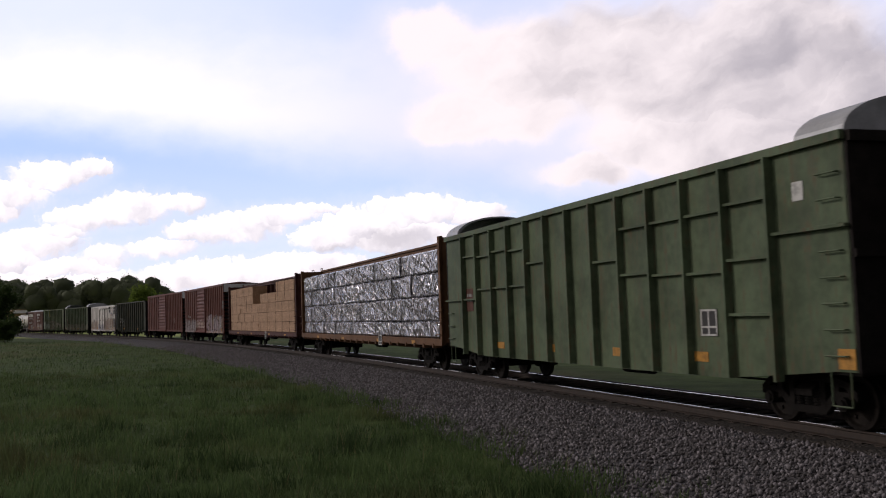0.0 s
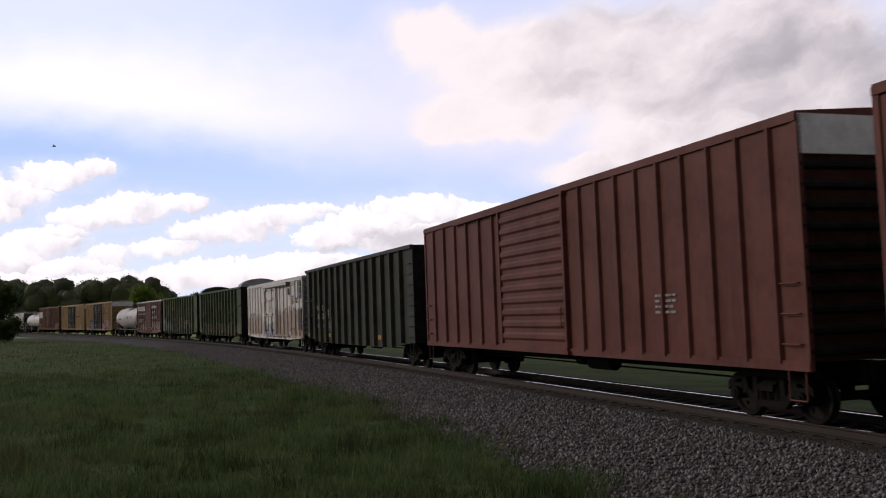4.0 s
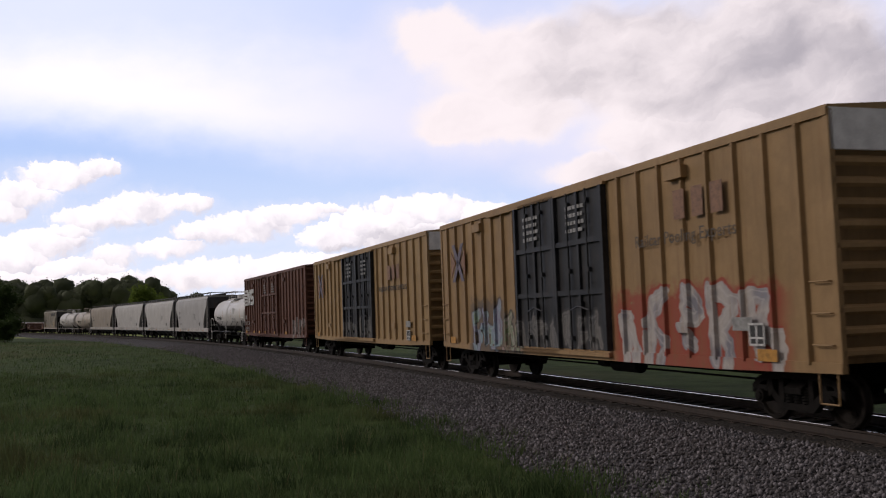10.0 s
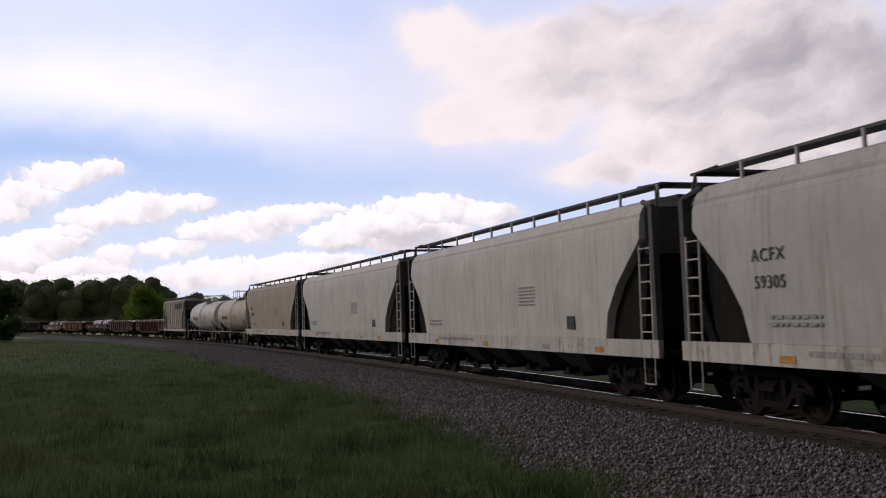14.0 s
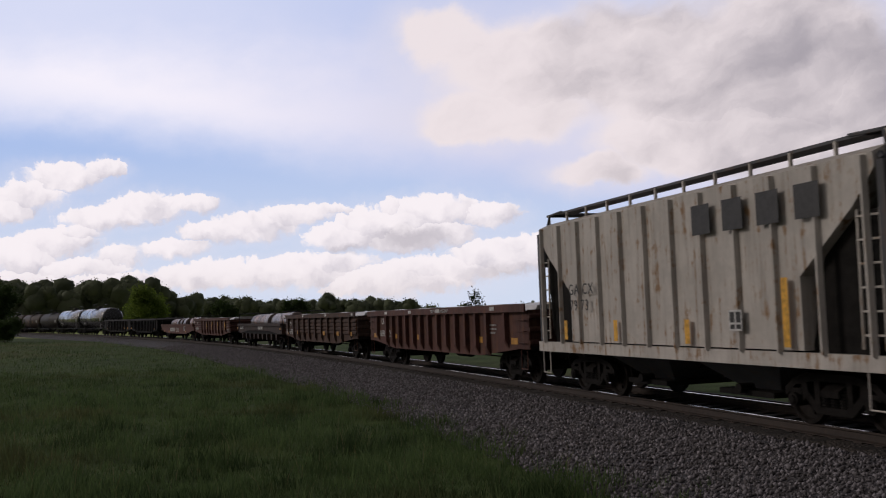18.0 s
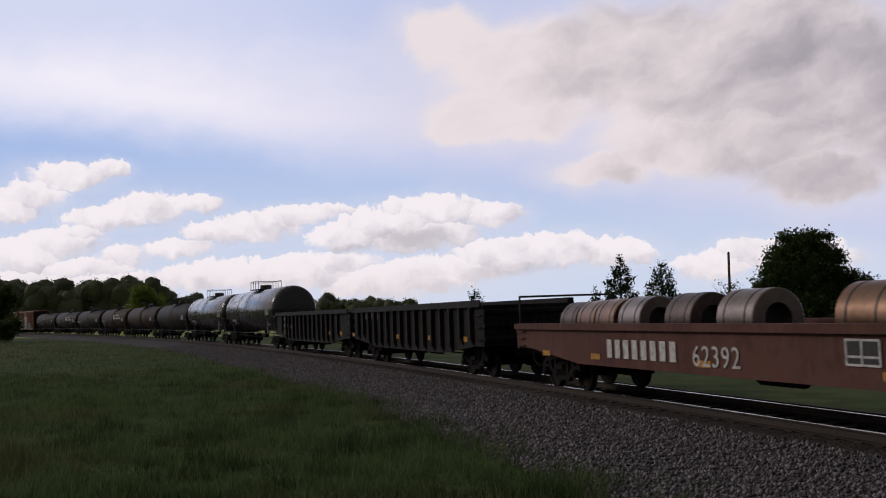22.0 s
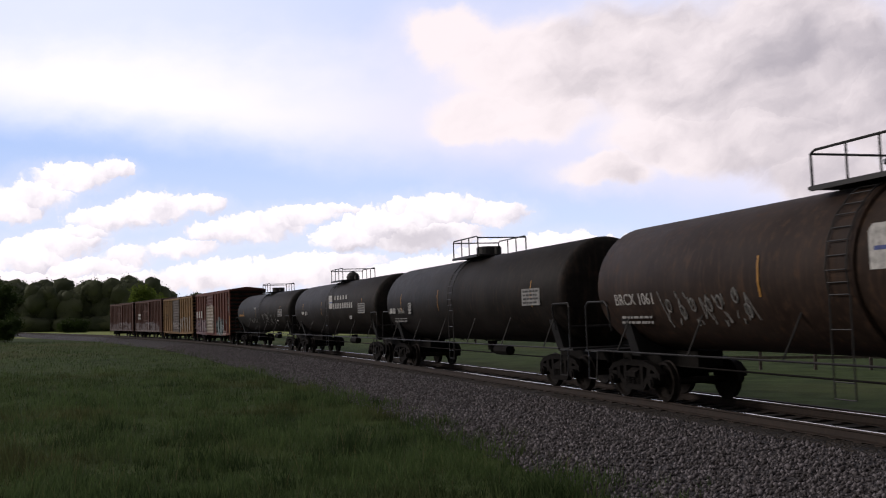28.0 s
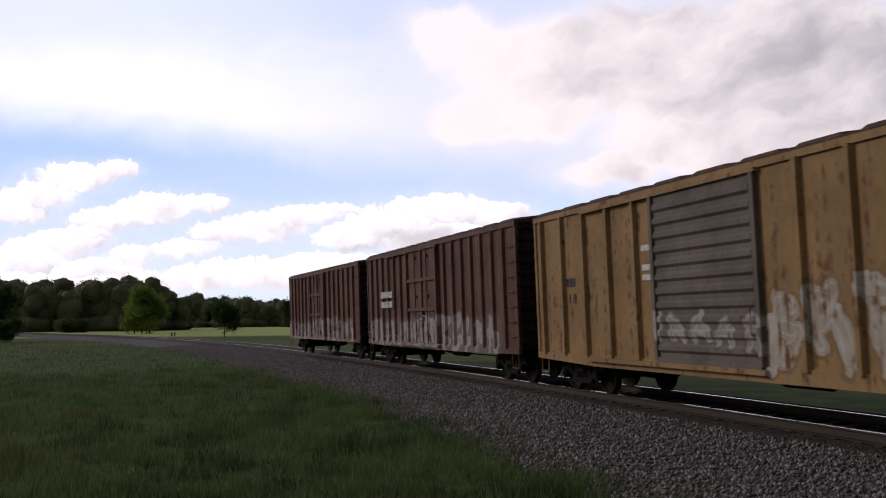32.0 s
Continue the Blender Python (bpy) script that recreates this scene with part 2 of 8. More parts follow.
dome = G()
AZ, EL = np.radians(np.linspace(-46, 46, 60)), np.radians(np.linspace(-1.5, 27, 24))
for e in EL:
    for a in AZ:
        dome.v.append((2500 * math.sin(a) * math.cos(e), 2500 * math.cos(a) * math.cos(e), 2500 * math.sin(e)))
for j in range(23):
    for i in range(59):
        dome.f.append((j * 60 + i, j * 60 + i + 1, (j + 1) * 60 + i + 1, (j + 1) * 60 + i))
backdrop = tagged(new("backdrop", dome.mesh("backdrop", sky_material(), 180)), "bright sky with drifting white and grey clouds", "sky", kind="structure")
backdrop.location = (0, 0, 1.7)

# ---- the line: a long bend with the outer rail raised ----
SPEED = 21.89
CANT = 1.673
BEND_AT = (-20.0, 20.0, 60.0, 100.0, 150.0, 210.0, 280.0)
BEND = (0.0013997, 0.0017106, 0.0018297, 0.0019800, 0.0005406, 0.0009, 0.0012)
_s = np.arange(-900.0, 1000.0, 0.5)
_k = np.interp(_s, BEND_AT, BEND)
_th = np.concatenate([[0], np.cumsum((_k[1:] + _k[:-1]) * 0.25)])
_i0 = 1800
_th += 1.90182343 - _th[_i0]
_x = np.concatenate([[0], np.cumsum((np.cos(_th[1:]) + np.cos(_th[:-1])) * 0.25)])
_y = np.concatenate([[0], np.cumsum((np.sin(_th[1:]) + np.sin(_th[:-1])) * 0.25)])
_x += 2.24009103 - _x[_i0]
_y += 29.59603151 - _y[_i0]


def on_line(s, lat=0.0):
    """Place on the ground plan, s metres up the line and lat metres towards the camera's side; and the heading up the line."""
    x, y, t = np.interp(s, _s, _x), np.interp(s, _s, _y), np.interp(s, _s, _th)
    return x - lat * np.sin(t), y + lat * np.cos(t), t


def canted(lat, z):
    c, s = math.cos(radians(CANT)), math.sin(radians(CANT))
    return lat * c + z * s, z * c - lat * s


def ribbon(g, outline, s0, s1, step, tilt=True):
    """Sweeps an outline of (lat, z) along the line."""
    q = [canted(*a) if tilt else a for a in outline]
    ss = np.arange(s0, s1 + step * 0.5, step)
    n = len(q)
    k = len(g.v)
    for s in ss:
        for lat, z in q:
            x, y, _ = on_line(s, lat)
            g.v.append((float(x), float(y), z))
    for j in range(len(ss) - 1):
        for i in range(n - 1):
            a = k + j * n + i
            g.f.append((a, a + 1, a + n + 1, a + n))
    return g


# ---- materials ----
def base_mat(name):
    m = bpy.data.materials.new(name)
    m.use_nodes = True
    nt = m.node_tree
    nt.nodes.clear()
    b = nt.nodes.new("ShaderNodeBsdfPrincipled")
    o = nt.nodes.new("ShaderNodeOutputMaterial")
    nt.links.new(b.outputs[0], o.inputs[0])
    return m, nt, b, nt.nodes.new("ShaderNodeTexCoord").outputs["Object"]


def put(nt, b, **kw):
    for k, v in kw.items():
        key = k.replace("_", " ")
        if isinstance(v, bpy.types.NodeSocket):
            nt.links.new(v, b.inputs[key])
        else:
            b.inputs[key].default_value = (*v, 1) if isinstance(v, tuple) and len(v) == 3 else v


def bump(nt, b, height, strength=0.3, dist=0.02):
    n = nd(nt, "ShaderNodeBump", Strength=strength, Distance=dist, Height=height)
    nt.links.new(n.outputs[0], b.inputs["Normal"])


def plain(name, col, rough=0.6, metal=0.0, vary=0.25, scale=6.0, relief=0.15):
    """Paint, rubber, steel: one colour broken by blotches and fine grain."""
    m, nt, b, co = base_mat(name)
    n1, n2 = noise_node(nt, co, scale, 5.0), noise_node(nt, co, scale * 9, 3.0)
    k = math_node(nt, "ADD", math_node(nt, "MULTIPLY", n1, 0.7), math_node(nt, "MULTIPLY", n2, 0.3))
    lo, hi = tuple(c * (1 - vary) for c in col), tuple(min(1.0, c * (1 + vary)) for c in col)
    put(nt, b, Base_Color=mix_col(nt, smooth_node(nt, k, 0.3, 0.7), lo, hi), Metallic=metal,
        Roughness=math_node(nt, "ADD", rough - 0.1, math_node(nt, "MULTIPLY", n1, 0.2)))
    if relief:
        bump(nt, b, n2, relief, 0.004)
    return m


STROKE = ((0.12, 0.0), (0.08, 0.92), (0.88, 0.95), (0.25, 0.52), (0.92, 0.42), (0.85, 0.02))


def spray_group():
    """Fat wandering strokes in a row of cells: distances from the strokes, and the masks of the row."""
    names = ("From", "To", "Foot", "Top", "Pitch", "Wobble", "Seed", "Worn")
    g, a, o = group_tree("sprayed_row", (("At", "Vector"), *((n, "Float") for n in names)), (("Distance", "Float"), ("Inside", "Float"), ("Halo", "Float"), ("Hue", "Float")))
    wob = nd(g, "ShaderNodeTexNoise", Vector=a["At"], Scale=math_node(g, "DIVIDE", 2.3, a["Pitch"]), Detail=2.0)
    q = vec_node(g, "ADD", a["At"], vec_node(g, "MULTIPLY", vec_node(g, "SUBTRACT", wob.outputs[1], (0.5, 0.5, 0.5)), nd(g, "ShaderNodeCombineXYZ", X=a["Wobble"], Z=a["Wobble"]).outputs[0]))
    sep = g.nodes.new("ShaderNodeSeparateXYZ")
    g.links.new(q, sep.inputs[0])
    x, z, tall = sep.outputs[0], sep.outputs[2], math_node(g, "SUBTRACT", a["Top"], a["Foot"])
    k = math_node(g, "DIVIDE", math_node(g, "SUBTRACT", x, a["From"]), a["Pitch"])
    idx = math_node(g, "ADD", math_node(g, "FLOOR", k), a["Seed"])
    box = nd(g, "ShaderNodeCombineXYZ", X=a["Pitch"], Z=tall).outputs[0]
    cell = nd(g, "ShaderNodeCombineXYZ", X=math_node(g, "MULTIPLY", math_node(g, "FRACT", k), a["Pitch"]), Z=math_node(g, "SUBTRACT", z, a["Foot"])).outputs[0]
    pts = []
    for n, (px, pz) in enumerate(STROKE):
        wn = g.nodes.new("ShaderNodeTexWhiteNoise")
        wn.noise_dimensions = "1D"
        g.links.new(math_node(g, "ADD", idx, n * 17.3), wn.inputs["W"])
        jit = vec_node(g, "MULTIPLY", vec_node(g, "SUBTRACT", wn.outputs["Color"], (0.5, 0.5, 0.5)), (0.44, 0.0, 0.36))
        pts.append(vec_node(g, "MULTIPLY", vec_node(g, "ADD", jit, (0.20 + 0.60 * px, 0.0, 0.18 + 0.68 * pz)), box))
    d = None
    for b, c in zip(pts, pts[1:]):
        pa, ba = vec_node(g, "SUBTRACT", cell, b), vec_node(g, "SUBTRACT", c, b)
        t = math_node(g, "DIVIDE", vec_node(g, "DOT_PRODUCT", pa, ba), vec_node(g, "DOT_PRODUCT", ba, ba), clamp=True)
        along = g.nodes.new("ShaderNodeVectorMath")
        along.operation = "SCALE"
        g.links.new(ba, along.inputs[0])
        g.links.new(t, along.inputs["Scale"])
        e = vec_node(g, "LENGTH", vec_node(g, "SUBTRACT", pa, along.outputs[0]))
        d = e if d is None else math_node(g, "MINIMUM", d, e)
    g.links.new(d, o["Distance"])
    side = g.nodes.new("ShaderNodeSeparateXYZ")
    g.links.new(a["At"], side.inputs[0])
    near = math_node(g, "MULTIPLY", smooth_node(g, side.outputs[1], -0.9, -1.1), smooth_node(g, a["Worn"], 0.24, 0.34))
    within = math_node(g, "MULTIPLY", math_node(g, "GREATER_THAN", x, a["From"]), math_node(g, "LESS_THAN", x, a["To"]))
    g.links.new(math_node(g, "MULTIPLY", near, within), o["Inside"])
    # the halo runs on between the strokes and frays upwards
    lid = math_node(g, "SUBTRACT", a["Top"], math_node(g, "ADD", z, math_node(g, "MULTIPLY", math_node(g, "SUBTRACT", a["Worn"], 0.5), 0.9)))
    up = math_node(g, "MULTIPLY", smooth_node(g, lid, -0.12, 0.22), smooth_node(g, math_node(g, "SUBTRACT", z, a["Foot"]), -0.08, 0.06))
    ends = math_node(g, "MULTIPLY", smooth_node(g, math_node(g, "SUBTRACT", x, a["From"]), -0.35, 0.2), smooth_node(g, math_node(g, "SUBTRACT", a["To"], x), -0.35, 0.2))
    g.links.new(math_node(g, "MULTIPLY", near, math_node(g, "MULTIPLY", up, ends)), o["Halo"])
    g.links.new(noise_node(g, q, math_node(g, "DIVIDE", 1.4, a["Pitch"]), 2.0), o["Hue"])
    return g


SPRAY = spray_group()


def sprayed(nt, co, c, worn_by, x0, x1, z0, z1, cols, size, halo, seed):
    """A sprayed row of fat strokes on the camera's side: fills, last colour the outline, and a soft halo behind them."""
    pitch = (x1 - x0) / max(1, round((x1 - x0) / (size * 1.45)))
    th = 0.145 * pitch
    g = nt.nodes.new("ShaderNodeGroup")
    g.node_tree = SPRAY
    for k, v in (("From", x0), ("To", x1), ("Foot", z0), ("Top", z1), ("Pitch", pitch), ("Wobble", 0.5 * size), ("Seed", seed * 3.7)):
        g.inputs[k].default_value = v
    nt.links.new(co, g.inputs["At"])
    nt.links.new(worn_by, g.inputs["Worn"])
    d, near = g.outputs["Distance"], g.outputs["Inside"]
    if halo:
        c = mix_col(nt, math_node(nt, "MULTIPLY", g.outputs["Halo"], 0.85), c, halo)
    ramp = nt.nodes.new("ShaderNodeValToRGB")
    fills = cols[:-1]
    while len(ramp.color_ramp.elements) < len(fills):
        ramp.color_ramp.elements.new(0.5)
    for i, cc in enumerate(fills):
        ramp.color_ramp.elements[i].position = 0.32 + 0.36 * i / max(1, len(fills) - 1)
        ramp.color_ramp.elements[i].color = (*cc, 1)
    nt.links.new(g.outputs["Hue"], ramp.inputs[0])
    shine = smooth_node(nt, math_node(nt, "ABSOLUTE", math_node(nt, "SUBTRACT", d, th * 0.5)), 0.03, 0.0, 0.0, 0.5)
    fill = mix_col(nt, shine, ramp.outputs[0], tuple(min(0.6, 0.12 + 1.1 * max(f[k] for f in fills)) for k in range(3)))
    c = mix_col(nt, math_node(nt, "MULTIPLY", near, smooth_node(nt, d, th + 0.075, th + 0.05, 0.0, 0.9)), c, cols[-1])
    return mix_col(nt, math_node(nt, "MULTIPLY", near, smooth_node(nt, d, th + 0.012, th - 0.012, 0.0, 0.93)), c, fill)


def paint(name, col, rough=0.55, fade=0.35, rust=0.25, rust_col=(0.12, 0.05, 0.025), dust=0.25, dust_col=(0.16, 0.13, 0.10), tags=(), ripple=0.35):
    """Weathered railcar paint: faded blotches, vertical streaks, rust, and sprayed tags (x0, x1, z0, z1, colours, size)."""
    m, nt, b, co = base_mat(name)
    big = noise_node(nt, co, 0.7, 4.0)
    mid = noise_node(nt, co, 4.0, 5.0, 0.6)
    strk = noise_node(nt, vec_node(nt, "MULTIPLY", co, (5.0, 5.0, 0.35)), 1.6, 4.0, 0.6)
    fine = noise_node(nt, co, 38.0, 3.0)
    lo, hi = tuple(c * (1 - fade) for c in col), tuple(min(0.95, c * (1 + fade) + 0.012) for c in col)
    c = mix_col(nt, smooth_node(nt, math_node(nt, "ADD", math_node(nt, "MULTIPLY", big, 0.6), math_node(nt, "MULTIPLY", mid, 0.4)), 0.34, 0.66), lo, hi)
    for k, (x0, x1, z0, z1, cols, size, *halo) in enumerate(tags):
        c = sprayed(nt, co, c, mid, x0, x1, z0, z1, cols, size, halo[0] if halo else None, len(name) * 7 + k)
    if dust:
        c = mix_col(nt, math_node(nt, "MULTIPLY", smooth_node(nt, strk, 0.45, 0.75), dust * 1.6), c, dust_col)
    if rust:
        c = mix_col(nt, math_node(nt, "MULTIPLY", smooth_node(nt, math_node(nt, "MULTIPLY", mid, strk), 0.26, 0.42), rust * 2.2), c, rust_col)
    c = mix_col(nt, math_node(nt, "MULTIPLY", fine, 0.25), c, tuple(x * 0.6 for x in col))
    put(nt, b, Base_Color=c, Roughness=math_node(nt, "ADD", rough - 0.12, math_node(nt, "MULTIPLY", mid, 0.28)), Specular_IOR_Level=0.5 if rough < 0.5 else 0.22)
    bump(nt, b, math_node(nt, "ADD", math_node(nt, "MULTIPLY", big, 1.0), math_node(nt, "MULTIPLY", mid, 0.25)), ripple, 0.05)
    return m


def lettering(name, col):
    m, nt, b, co = base_mat(name)
    n = noise_node(nt, co, 9.0, 5.0, 0.65)
    put(nt, b, Base_Color=mix_col(nt, smooth_node(nt, n, 0.3, 0.62), tuple(c * 0.55 for c in col), col), Roughness=0.6)
    return m


GRIME = plain("grimy_steel", (0.013, 0.012, 0.011), 0.75, 0.0, 0.4, 5.0)
TRUCK = plain("truck_casting", (0.013, 0.0115, 0.0105), 0.78, 0.0, 0.45, 7.0, 0.3)
WHEEL = plain("wheel_steel", (0.020, 0.017, 0.015), 0.6, 0.4, 0.4, 8.0)
TREAD = plain("bright_tread", (0.45, 0.44, 0.43), 0.3, 1.0, 0.15, 8.0)
BLACK = plain("black_paint", (0.018, 0.018, 0.019), 0.5, 0.0, 0.4, 3.0)
WHITE_L = lettering("white_lettering", (0.62, 0.62, 0.60))
BLACK_L = lettering("black_lettering", (0.03, 0.03, 0.03))
RED_L = lettering("red_lettering", (0.42, 0.06, 0.05))
BLUE_L = lettering("blue_lettering", (0.08, 0.12, 0.36))
REFL = lettering("yellow_reflector", (0.52, 0.25, 0.035))
STRIP = lettering("bright_yellow_strip", (0.80, 0.42, 0.04))
for _m in (GRIME, TRUCK, WHEEL):
    _m.node_tree.nodes["Principled BSDF"].inputs["Specular IOR Level"].default_value = 0.08
PALE = lettering("pale_stencil", (0.32, 0.32, 0.31))


def ballast_mat(name="ballast_stone", lo=(0.021, 0.020, 0.023), hi=(0.092, 0.087, 0.097)):
    m, nt, b, co = base_mat(name)
    v = nd(nt, "ShaderNodeTexVoronoi", Vector=co, Scale=16.0)
    sc = nt.nodes.new("ShaderNodeSeparateColor")
    nt.links.new(v.outputs["Color"], sc.inputs[0])
    n = noise_node(nt, co, 0.5, 4.0)
    c = mix_col(nt, sc.outputs[0], lo, hi)
    c = mix_col(nt, smooth_node(nt, n, 0.4, 0.7), c, mix_col(nt, 0.5, c, tuple(q * k for q, k in zip(hi, (1.0, 0.85, 0.7)))))
    put(nt, b, Base_Color=c, Roughness=0.85)
    bump(nt, b, v.outputs["Distance"], 1.0, 0.05)
    return m


def stone_mat():
    m, nt, b, co = base_mat("loose_stone")
    g = nt.nodes.new("ShaderNodeNewGeometry")
    r = g.outputs["Random Per Island"]
    n = noise_node(nt, co, 30.0, 3.0)
    c = mix_col(nt, math_node(nt, "POWER", r, 1.6), (0.019, 0.018, 0.021), (0.29, 0.272, 0.295))
    put(nt, b, Base_Color=mix_col(nt, math_node(nt, "MULTIPLY", n, 0.5), c, (0.14, 0.12, 0.11)), Roughness=0.8)
    return m


def ground_mat():
    m, nt, b, co = base_mat("meadow_soil")
    n1, n2, n3 = noise_node(nt, co, 0.035, 5.0), noise_node(nt, co, 0.6, 5.0), noise_node(nt, co, 9.0, 4.0)
    c = mix_col(nt, smooth_node(nt, n2, 0.3, 0.7), (0.042, 0.068, 0.021), (0.092, 0.134, 0.043))
    c = mix_col(nt, smooth_node(nt, n1, 0.5, 0.72), c, (0.135, 0.125, 0.050))
    c = mix_col(nt, math_node(nt, "MULTIPLY", n3, 0.5), c, (0.045, 0.062, 0.017))
    sep = nt.nodes.new("ShaderNodeSeparateXYZ")
    nt.links.new(co, sep.inputs[0])
    # the far field is lightened: sunshine on it is put into the ground colour
    sunlit_far = smooth_node(nt, math_node(nt, "ADD", sep.outputs[1], math_node(nt, "MULTIPLY", n1, 20.0)), 165.0, 185.0)
    c = mix_col(nt, sunlit_far, c, mix_col(nt, n2, (0.26, 0.32, 0.10), (0.36, 0.41, 0.15)))
    put(nt, b, Base_Color=c, Roughness=0.95, Specular_IOR_Level=0.1)
    bump(nt, b, math_node(nt, "ADD", n3, math_node(nt, "MULTIPLY", n2, 2.0)), 0.8, 0.08)
    return m


def leaf_mat(name, dark, light, trans=0.35):
    m, nt, b, co = base_mat(name)
    g = nt.nodes.new("ShaderNodeNewGeometry")
    n = noise_node(nt, co, 0.5, 3.0)
    k = math_node(nt, "ADD", math_node(nt, "MULTIPLY", g.outputs["Random Per Island"], 0.6), math_node(nt, "MULTIPLY", n, 0.4))
    c = mix_col(nt, k, dark, light)
    put(nt, b, Base_Color=c, Roughness=0.75, Specular_IOR_Level=0.15)
    tr = nd(nt, "ShaderNodeBsdfTranslucent", Color=mix_col(nt, 0.5, c, light))
    mx = nd(nt, "ShaderNodeMixShader", Fac=trans)
    nt.links.new(b.outputs[0], mx.inputs[1])
    nt.links.new(tr.outputs[0], mx.inputs[2])
    out = [n for n in nt.nodes if n.type == "OUTPUT_MATERIAL"][0]
    nt.links.new(mx.outputs[0], out.inputs[0])
    return m


def grass_mat():
    """Blades in broad patches of lush, dull and yellowing green."""
    m = leaf_mat("grass_blade", (0.044, 0.080, 0.030), (0.150, 0.220, 0.082), 0.42)
    nt = m.node_tree
    co = nt.nodes.new("ShaderNodeTexCoord").outputs["Object"]
    a, q = noise_node(nt, co, 0.16, 4.0), noise_node(nt, co, 0.75, 5.0, 0.62)
    b = [n for n in nt.nodes if n.type == "BSDF_PRINCIPLED"][0]
    tr = [n for n in nt.nodes if n.type == "BSDF_TRANSLUCENT"][0]
    for node, key in ((b, "Base Color"), (tr, "Color")):
        src = node.inputs[key].links[0].from_socket
        c = mix_col(nt, smooth_node(nt, q, 0.44, 0.62), src, mix_col(nt, 0.75, src, (0.020, 0.038, 0.013)))
        c = mix_col(nt, math_node(nt, "MULTIPLY", smooth_node(nt, a, 0.50, 0.68), 0.55), c, (0.150, 0.130, 0.060))
        nt.links.new(c, node.inputs[key])
    return m


GRASS = grass_mat()
STRAW = leaf_mat("dry_grass", (0.13, 0.12, 0.05), (0.24, 0.22, 0.11), 0.3)
LEAF = leaf_mat("oak_leaf", (0.022, 0.045, 0.012), (0.060, 0.095, 0.025), 0.3)
# lighter leaf for one far tree: sunlight put into the whole crown's colour
LEAF_LIT = leaf_mat("sunlit_leaf", (0.075, 0.12, 0.022), (0.19, 0.26, 0.05), 0.45)
# woods: paler and greyer than real foliage, distance haze put into the leaf colour
LEAF_HAZED = leaf_mat("hazed_woodland_leaf", (0.085, 0.108, 0.070), (0.225, 0.255, 0.150), 0.45)
NEEDLE = leaf_mat("cedar_needle", (0.016, 0.032, 0.014), (0.040, 0.062, 0.024), 0.2)
BARK = plain("bark", (0.055, 0.042, 0.032), 0.9, 0.0, 0.4, 6.0, 0.6)
WOODP = plain("weathered_post", (0.10, 0.085, 0.07), 0.85, 0.0, 0.4, 5.0, 0.5)
TIEM = plain("creosote_tie", (0.020, 0.016, 0.013), 0.85, 0.0, 0.5, 5.0, 0.6)
RAILM = plain("rusty_rail", (0.034, 0.023, 0.017), 0.75, 0.1, 0.4, 9.0, 0.2)
RAILTOP = plain("polished_rail_head", (0.60, 0.59, 0.58), 0.22, 1.0, 0.1, 3.0, 0.0)

# ---- ground ----
random.seed(11)


def land(x, y):
    """Height of the meadow: flat, with slow swells."""
    r = np.hypot(x, y)
    return -0.60 + 0.10 * np.sin(x * 0.11 + 1.3) * np.sin(y * 0.07) * np.minimum(1, r / 160) + 0.02 * np.sin(x * 0.5 + y * 0.31)


gr = G()
rings = [0.01, 2, 4, 6, 8, 10, 12, 14, 17, 20, 24, 28, 33, 40, 48, 58, 70, 85, 105, 130, 160, 200, 260, 340, 450, 700, 1200, 2450]
for r in rings:
    for i in range(120):
        a = 2 * math.pi * i / 120
        x, y = r * math.cos(a), r * math.sin(a)
        gr.v.append((x, y, float(land(x, y)) if r < 800 else -0.6))
for j in range(len(rings) - 1):
    for i in range(120):
        gr.f.append((j * 120 + i, j * 120 + (i + 1) % 120, (j + 1) * 120 + (i + 1) % 120, (j + 1) * 120 + i))
gr.f.append(tuple(range(120)))
ground = tagged(new("ground", gr.mesh("ground", ground_mat(), 60)), "dark green meadow in the shade of clouds", "ground", kind="structure")

# ---- ballast, ties and rails ----
bed = ribbon(G(), [(6.4, -0.75), (5.5, -0.40), (3.2, -0.31), (1.75, -0.235), (1.45, -0.205), (0.0, -0.225), (-1.45, -0.205), (-1.9, -0.23), (-3.2, -0.5), (-4.6, -1.1)],
             -400, 700, 2.0)
ballast = tagged(new("ballast", bed.mesh("ballast", ballast_mat(), 60)), "grey crushed stone ballast bed of the railway line", "ballast", kind="structure")

# darker brown stone round the rails, shade by the train put into its colour
crib = ribbon(G(), [(1.50, -0.225), (1.40, -0.188), (1.30, -0.181), (1.0, -0.181), (0.0, -0.215), (-1.45, -0.199), (-1.85, -0.222)], -400, 700, 2.0)
crib = tagged(new("oily_ballast", crib.mesh("oily_ballast", ballast_mat("shaded_ballast_stone", (0.016, 0.013, 0.011), (0.062, 0.052, 0.044)), 60)), "dark brown ballast round the rails, with shade put into its colour", "ballast", kind="structure")

track = thing("railway_track", "railway track with rusty rails on dark wooden ties", "railway track", kind="structure")
RAIL_OUT = [(-0.07, -0.172), (-0.07, -0.160), (-0.012, -0.140), (-0.010, -0.045), (-0.036, -0.030), (-0.037, -0.006), (-0.030, 0.0)]


def rail(lat, name="rail", z=0.0, top=RAILTOP, s0=-400, s1=700):
    outl = [(lat + a, b + z) for a, b in RAIL_OUT] + [(lat - a, b + z) for a, b in RAIL_OUT[::-1]]
    r = part(name, ribbon(G(), outl, s0, s1, 2.0).mesh(name, RAILM, 30), None, track)
    part("rail_head", ribbon(G(), [(lat + 0.030, 0.0015 + z), (lat - 0.030, 0.0015 + z)], s0, s1, 2.0).mesh("rail_head", top, 0), None, r, "polished running surface of the rail")
    return r


rail(0.755)
rail(-0.755)
